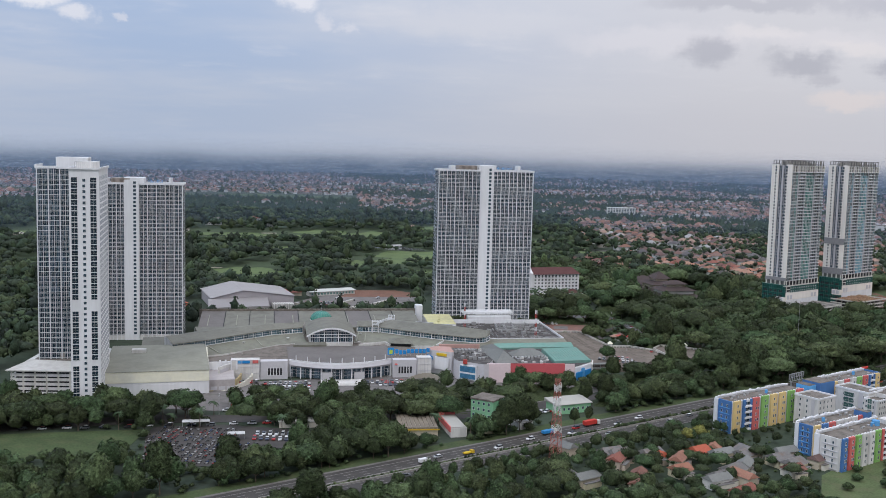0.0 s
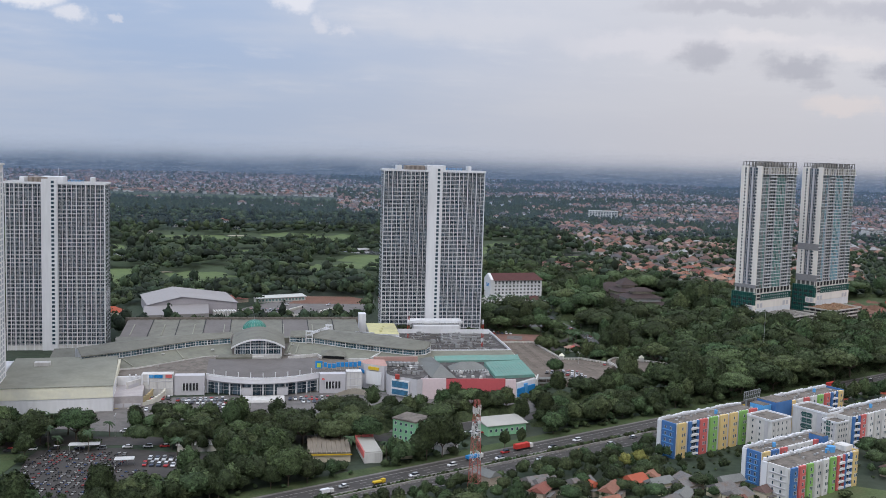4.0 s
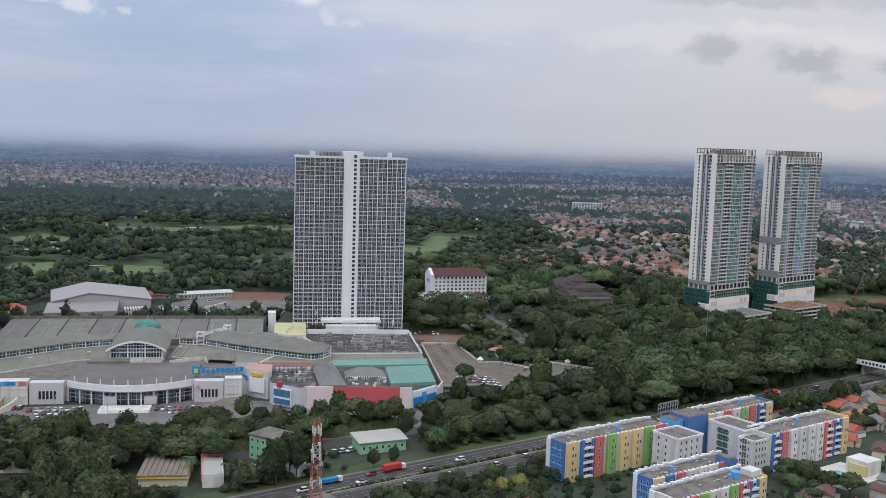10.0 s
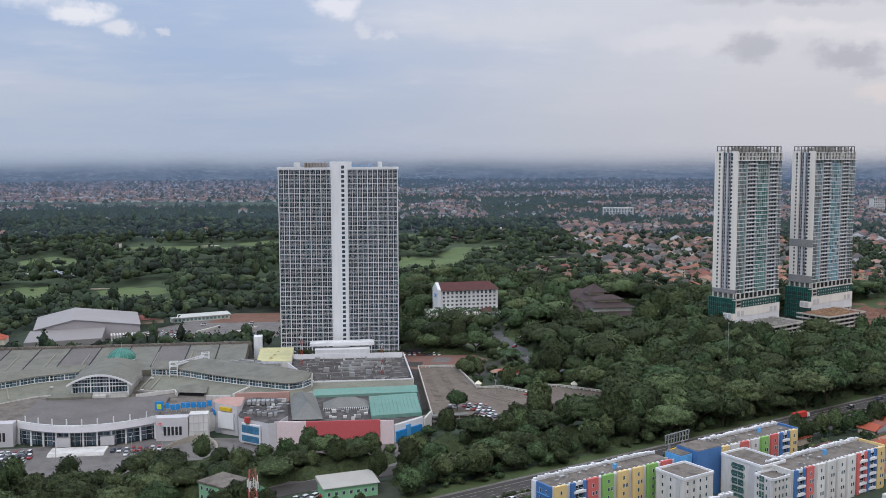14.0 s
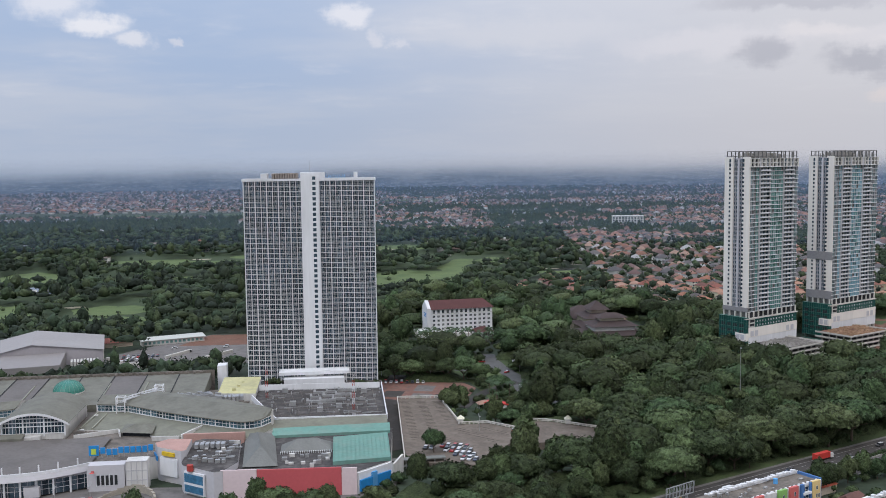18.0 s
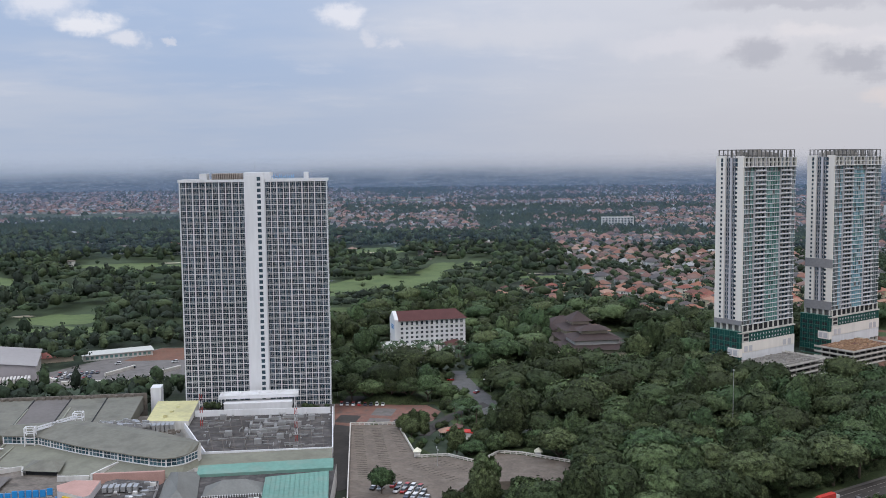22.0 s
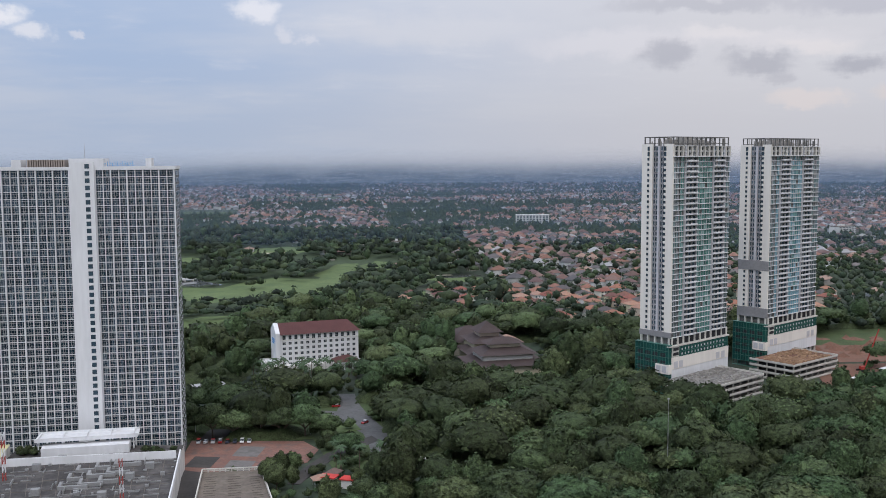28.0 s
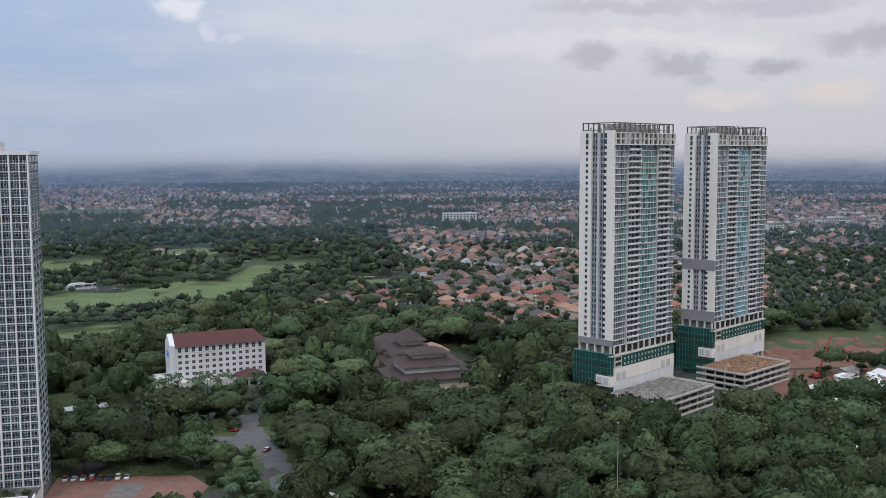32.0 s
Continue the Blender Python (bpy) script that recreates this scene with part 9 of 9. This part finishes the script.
# ---- houses ----
def house(seed):
    """A two-storey villa: walls with windows, hipped roofs, a lower wing."""
    rng = random.Random(seed)
    L, D, h = rng.uniform(10, 14), rng.uniform(8, 11), rng.uniform(5.4, 6.6)
    t = thing("house", pose(0, 0, -40), "villa with a hipped tile roof and pale walls", "house", "villas of the estate")
    part("wall", Geo().box(0, L, 0, D, 0, h), HOUSEWALL, t)
    part("roof", Geo().hip(0, L, 0, D, h, rng.uniform(2.6, 3.6), 0.8), TILE, t)
    part("wing_wall", Geo().box(L, L + 5, 1, D - 1, 0, 3.2), HOUSEWALL, t)
    part("wing_roof", Geo().hip(L, L + 5, 1, D - 1, 3.2, 2.2, 0.6), TILE, t)
    part("porch", Geo().box(1, 5, -2.5, 0, 2.8, 3.2), OFFWHITE, t)
    g = Geo()
    for k in (1.0, 3.9):
        for x in (1.2, 4.4, 7.6):
            g.box(x, x + 1.6, -0.12, 0, k, k + 1.4)
    tagged(part("window_row", g, GLASS, t), kind="stuff")
    return t


HOUSES = [house(i) for i in range(7)]
ESTATE = [(150, 1150), (200, 1115), (300, 1035), (420, 1045), (470, 1065), (520, 1150), (590, 1290), (560, 1400), (600, 1560), (330, 1560), (260, 1490), (215, 1420), (260, 1380), (240, 1330), (165, 1240)]
spots, gardens = [], []
for x, y, rng in scatter(150, 760, 1030, 1560, 21.0, 21):
    if not inside(x, y, ESTATE) or any(inside(x, y, p) for p in LAWNS):
        continue
    if noise.noise(Vector((x * 0.012, y * 0.012, 2.0))) < 0.26 and noise.noise(Vector((x * 0.035, y * 0.035, 7.0))) < 0.46 and rng.random() < 0.93:
        spots.append((x, y, rng))
        if rng.random() < 0.14:
            gardens.append(("round", x - 4, y - 5, rng.uniform(0.45, 0.7)))
    else:
        gardens += [(rng.choice(("rain", "round", "round")), x + rng.uniform(-8, 8), y + rng.uniform(-8, 8), rng.uniform(0.5, 0.8)) for k in range(2)]
thicket("estate_trees", gardens, FAR, "dark green trees among the villas", 15, leaves=LEAFDIM)
spots.sort(key=lambda q: q[1])
far = []
for i, (x, y, rng) in enumerate(spots):
    a = 24 + 90 * (rng.random() < 0.4) + rng.uniform(-5, 5)
    if i < 130:
        copy_thing(HOUSES[i % 7], pose(x, y, 0, rz=a))
    else:
        far.append((x, y, a, 1.0))
for h in HOUSES:
    for o in list(h.children):
        bpy.data.objects.remove(o)
    bpy.data.objects.remove(h)

# kampung houses south of the motorway
def low_house(seed, material, label):
    rng = random.Random(seed)
    L, D, h = rng.uniform(8, 13), rng.uniform(6, 9), rng.uniform(3.0, 4.4)
    t = thing("house", pose(0, 0, -40), label, "house", "low houses by the motorway")
    part("wall", Geo().box(0, L, 0, D, 0, h), HOUSEWALL, t)
    part("roof", Geo().hip(0, L, 0, D, h, rng.uniform(1.6, 2.6), 0.7, ridge=0.6), material, t)
    part("lean_to_roof", Geo().box(1, L - 1, -2.6, -0.5, 2.4, 2.6), TINROOF, t)
    part("lean_to_wall", Geo().box(1.2, L - 1.2, -2.4, -0.6, 0, 2.4), HOUSEWALL, t)
    return t


LOW = [low_house(50 + i, m, l) for i, (m, l) in enumerate(((TILE, "low house with an old clay tile roof"), (TILE, "low house with an old clay tile roof"), (TILE, "low house with a red tile roof"), (TINROOF, "low house with a rusty tin roof"), (SLATE, "low house with a dark roof"), (bpy.data.materials["bright_red_roof"], "low house with a bright red roof")))]
LOWSPOTS = []
for x, y, rng in scatter(-20, 560, 330, 780, 11.4, 31):
    if len(LOWSPOTS) < 150 and free(x, y, False) and any(inside(x, y, p) for p in KAMPUNG) and rng.random() < (0.48 if road_sn(x, y)[0] < 60 else 0.74):
        LOWSPOTS.append((x, y))
        copy_thing(rng.choice(LOW[:5]), pose(x, y, 0, rz=rng.choice((35, 35, 125, 60)) + rng.uniform(-8, 8)) @ Matrix.Diagonal((0.9, 0.9, 1.0, 1)))
for x, y, a in ((302, 599, 35), (270, 590, 125), (292, 556, 35), (300, 572, 50), (312, 588, 125), (286, 540, 60), (316, 612, 35), (98, 427, 35), (126, 440, 125)):
    copy_thing(LOW[5], pose(x, y, 0, rz=a))
for h in LOW:
    for o in list(h.children):
        bpy.data.objects.remove(o)
    bpy.data.objects.remove(h)

# the town beyond, as far as the haze
town, woods = list(far), []
rng = random.Random(77)
y = 1500.0
while y < 4950:
    gap = 16.5 + (y - 1500) * 0.005
    half = 0.52 * (y - 50) + 120
    x = 60 + 0.05 * y - half
    while x < 60 + 0.05 * y + half:
        px, py = x + rng.uniform(-0.4, 0.4) * gap, y + rng.uniform(-0.4, 0.4) * gap
        x += gap
        d = noise.noise(Vector((px * 0.0022, py * 0.0026, 4.0))) + 0.5 * noise.noise(Vector((px * 0.008, py * 0.008, 6.0)))
        far_west = px < -150 - (py - 1960) * 0.12
        green = (px < 230 + (py - 1700) * 0.1 and py < 2060) or (far_west and py < 2780)
        if any(inside(px, py, p) for p in LAWNS) or (green and (d < 0.12 or px > -900)):
            if green and not any(inside(px, py, p) for p in LAWNS) and py > 1940 and (py < 2540 or not far_west):
                woods.append((px, py))
            if green and rng.random() < 0.06 and 1480 < py < 2540 and d > -0.1 and not any(inside(px, py, p) for p in LAWNS):
                town.append((px, py, rng.uniform(0, 90), 1.3))
            continue
        if d > (-0.45 if far_west else -0.06 if py > 2100 else 0.12) and rng.random() < 0.85:
            town.append((px, py, 15 + 90 * (rng.random() < 0.5) + rng.uniform(-8, 8), rng.uniform(0.8, 1.25) * (1 + (py - 1500) * 0.00008)))
        elif rng.random() < 0.85:
            woods.append((px, py))
            if rng.random() < 0.14:
                town.append((px + gap * 0.4, py - gap * 0.4, rng.uniform(0, 90), 1.0))
        if rng.random() < (0.22 if far_west else 0.55):
            woods.append((px + gap * 0.5, py + gap * 0.4))
    y += gap * 0.9
for x, y, rng2 in scatter(440, 900, 1046, 1500, 13.0, 62):
    if not inside(x, y, ESTATE) and not inside(x, y, REDFIELD):
        woods.append((x, y))
        if rng2.random() < 0.10 and y > 1180:
            town.append((x + 8, y + 5, 30, 1.0))
for x, y, rng2 in scatter(425, 600, 1036, 1062, 8.0, 63):
    if rng2.random() < 0.6:
        woods.append((x, y))
# hipped house as arrays: walls and roof
HW = np.array([(0, 0, 0), (11, 0, 0), (11, 9, 0), (0, 9, 0), (0, 0, 5), (11, 0, 5), (11, 9, 5), (0, 9, 5)], float) - (5.5, 4.5, 0)
HF = np.array([(0, 1, 5), (0, 5, 4), (1, 2, 6), (1, 6, 5), (2, 3, 7), (2, 7, 6), (3, 0, 4), (3, 4, 7)])
RV = np.array([(-0.7, -0.7, 4.9), (11.7, -0.7, 4.9), (11.7, 9.7, 4.9), (-0.7, 9.7, 4.9), (4, 4.5, 8), (7, 4.5, 8)], float) - (5.5, 4.5, 0)
RF = np.array([(0, 1, 5), (0, 5, 4), (2, 3, 4), (2, 4, 5), (1, 2, 5), (3, 0, 4)])
rs = np.random.RandomState(3)
vw, fw, vr, fr = [], [], [], []
for i, (x, y, a, k) in enumerate(town):
    c, s = math.cos(radians(a)), math.sin(radians(a))
    m = np.array([[c, s, 0], [-s, c, 0], [0, 0, 1]]) * np.array([[k * rs.uniform(0.8, 1.35)], [k * rs.uniform(0.8, 1.3)], [rs.choice((0.6, 0.9, 1.0, 1.1, 1.4))]])
    vw.append(HW @ m + (x, y, 0)), fw.append(HF + 8 * i), vr.append(RV @ m + (x, y, 0)), fr.append(RF + 6 * i)
t = thing("town_houses", pose(0, 0, 0), "town of small tiled houses fading into the distance", "houses", kind="stuff")
part("wall", tri_mesh("walls", np.concatenate(vw), np.concatenate(fw), WALLFAR), None, t)
part("roof", tri_mesh("roofs", np.concatenate(vr), np.concatenate(fr), TILEFAR), None, t)
for x, y, rng2 in scatter(150, 780, 1030, 1560, 17.0, 61):
    if inside(x, y, ESTATE) and rng2.random() < (1.0 if noise.noise(Vector((x * 0.012, y * 0.012, 2.0))) > 0.10 else 0.66):
        woods.append((x, y))
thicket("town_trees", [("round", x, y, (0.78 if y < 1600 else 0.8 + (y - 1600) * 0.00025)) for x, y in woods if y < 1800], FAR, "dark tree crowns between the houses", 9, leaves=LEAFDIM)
# farther crowns are single rough clumps
V, F = [], []
CLUMP_V = np.array([(1, 0, 0), (0.1, 1, 0), (-1, 0.1, 0), (0, -1, 0), (0, 0.1, 1.0)], float)
CLUMP_F = np.array([(0, 1, 4), (1, 2, 4), (2, 3, 4), (3, 0, 4)])
lone = [q for q in woods if q[1] >= 1800]
for i, (x, y) in enumerate(lone):
    k = 5.8 + (y - 1800) * 0.0012
    a = rs.uniform(0, 1.57)
    c, s = math.cos(a), math.sin(a)
    v = CLUMP_V * (1 + 0.15 * rs.randn(5, 1)) * (k * rs.uniform(0.9, 1.6), k * 1.1, k * rs.uniform(1.1, 1.7))
    V.append(v @ np.array([[c, s, 0], [-s, c, 0], [0, 0, 1]]) + (x, y, 0.2)), F.append(CLUMP_F + i * 5)
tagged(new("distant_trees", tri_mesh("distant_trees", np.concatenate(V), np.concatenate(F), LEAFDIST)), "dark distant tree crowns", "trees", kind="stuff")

# ---- haze: thin blue sheets added far off in its stead, lit by the sky ----
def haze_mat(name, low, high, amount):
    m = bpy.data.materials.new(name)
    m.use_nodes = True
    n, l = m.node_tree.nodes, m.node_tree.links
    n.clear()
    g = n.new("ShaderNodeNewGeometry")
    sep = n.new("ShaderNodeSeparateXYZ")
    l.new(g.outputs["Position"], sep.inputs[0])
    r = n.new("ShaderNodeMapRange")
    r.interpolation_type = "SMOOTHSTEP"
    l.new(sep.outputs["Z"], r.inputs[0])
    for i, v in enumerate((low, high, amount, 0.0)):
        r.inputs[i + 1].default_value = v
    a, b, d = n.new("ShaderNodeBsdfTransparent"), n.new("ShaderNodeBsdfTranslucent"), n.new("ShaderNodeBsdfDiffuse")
    # the blue tint of distance is put into the sheet's own colour
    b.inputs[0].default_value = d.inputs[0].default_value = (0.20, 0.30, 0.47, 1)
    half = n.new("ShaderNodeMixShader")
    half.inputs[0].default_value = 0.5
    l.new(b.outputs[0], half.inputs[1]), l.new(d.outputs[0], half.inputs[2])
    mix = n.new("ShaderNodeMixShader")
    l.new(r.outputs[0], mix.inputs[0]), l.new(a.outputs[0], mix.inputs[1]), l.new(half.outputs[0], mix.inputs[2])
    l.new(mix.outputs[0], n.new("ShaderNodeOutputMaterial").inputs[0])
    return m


def far_land_mat(low, high):
    """Backdrop past the last houses: dim blue-grey woods and roofs, with the haze above painted in."""
    m = bpy.data.materials.new("far_land_with_painted_haze")
    m.use_nodes = True
    n, l = m.node_tree.nodes, m.node_tree.links
    n.clear()
    pos = n.new("ShaderNodeNewGeometry").outputs["Position"]
    sep = n.new("ShaderNodeSeparateXYZ")
    l.new(pos, sep.inputs[0])

    def ramp(v, a, b, lo, hi):
        r = n.new("ShaderNodeMapRange")
        r.interpolation_type = "SMOOTHSTEP"
        l.new(v, r.inputs[0])
        for i, k in enumerate((a, b, lo, hi)):
            r.inputs[i + 1].default_value = k
        return r.outputs[0]

    def blend(f, a, b):
        x = n.new("ShaderNodeMix")
        x.data_type = "RGBA"
        for i, v in ((0, f), (6, a), (7, b)):
            if isinstance(v, tuple):
                x.inputs[i].default_value = (*v, 1)
            else:
                l.new(v, x.inputs[i])
        return x.outputs[2]

    def rough_noise(scale, squash):
        mp = n.new("ShaderNodeMapping")
        mp.inputs["Scale"].default_value = (1, 1, squash)
        l.new(pos, mp.inputs[0])
        t = n.new("ShaderNodeTexNoise")
        t.inputs["Scale"].default_value, t.inputs["Detail"].default_value = scale, 6.0
        l.new(mp.outputs[0], t.inputs["Vector"])
        return t.outputs["Fac"]

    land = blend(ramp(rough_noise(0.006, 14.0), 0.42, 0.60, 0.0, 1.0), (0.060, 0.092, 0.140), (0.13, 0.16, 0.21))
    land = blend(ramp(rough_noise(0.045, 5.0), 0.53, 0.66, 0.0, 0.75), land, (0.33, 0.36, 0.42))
    # the haze is a fixed colour by height, given off as emission
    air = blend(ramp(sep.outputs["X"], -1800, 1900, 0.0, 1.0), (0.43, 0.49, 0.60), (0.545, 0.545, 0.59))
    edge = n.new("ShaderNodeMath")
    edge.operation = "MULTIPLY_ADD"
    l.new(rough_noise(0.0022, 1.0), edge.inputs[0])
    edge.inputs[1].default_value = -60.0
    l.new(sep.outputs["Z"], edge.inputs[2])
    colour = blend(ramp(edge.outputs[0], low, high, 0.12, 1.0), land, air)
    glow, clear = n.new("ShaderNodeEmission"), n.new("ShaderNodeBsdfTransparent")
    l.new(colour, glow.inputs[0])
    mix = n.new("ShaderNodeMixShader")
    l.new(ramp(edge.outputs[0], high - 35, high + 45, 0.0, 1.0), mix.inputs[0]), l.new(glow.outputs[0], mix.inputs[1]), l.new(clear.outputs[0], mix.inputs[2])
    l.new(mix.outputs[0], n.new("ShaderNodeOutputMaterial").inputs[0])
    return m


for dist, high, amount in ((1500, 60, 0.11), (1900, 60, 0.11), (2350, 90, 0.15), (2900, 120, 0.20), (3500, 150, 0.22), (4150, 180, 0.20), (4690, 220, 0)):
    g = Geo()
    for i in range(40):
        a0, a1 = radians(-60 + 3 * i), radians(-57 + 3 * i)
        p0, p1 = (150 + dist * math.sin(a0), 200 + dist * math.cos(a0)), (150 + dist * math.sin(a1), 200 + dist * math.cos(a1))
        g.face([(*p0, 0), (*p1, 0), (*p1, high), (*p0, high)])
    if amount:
        single("backdrop", g, haze_mat("haze", high * 0.45, high, amount), "thin blue sheet added as haze over the distance", "haze", kind="structure")
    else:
        single("backdrop", g, far_land_mat(-5, 95), "glowing backdrop of blue-grey land with painted horizon haze", "distance", kind="structure")
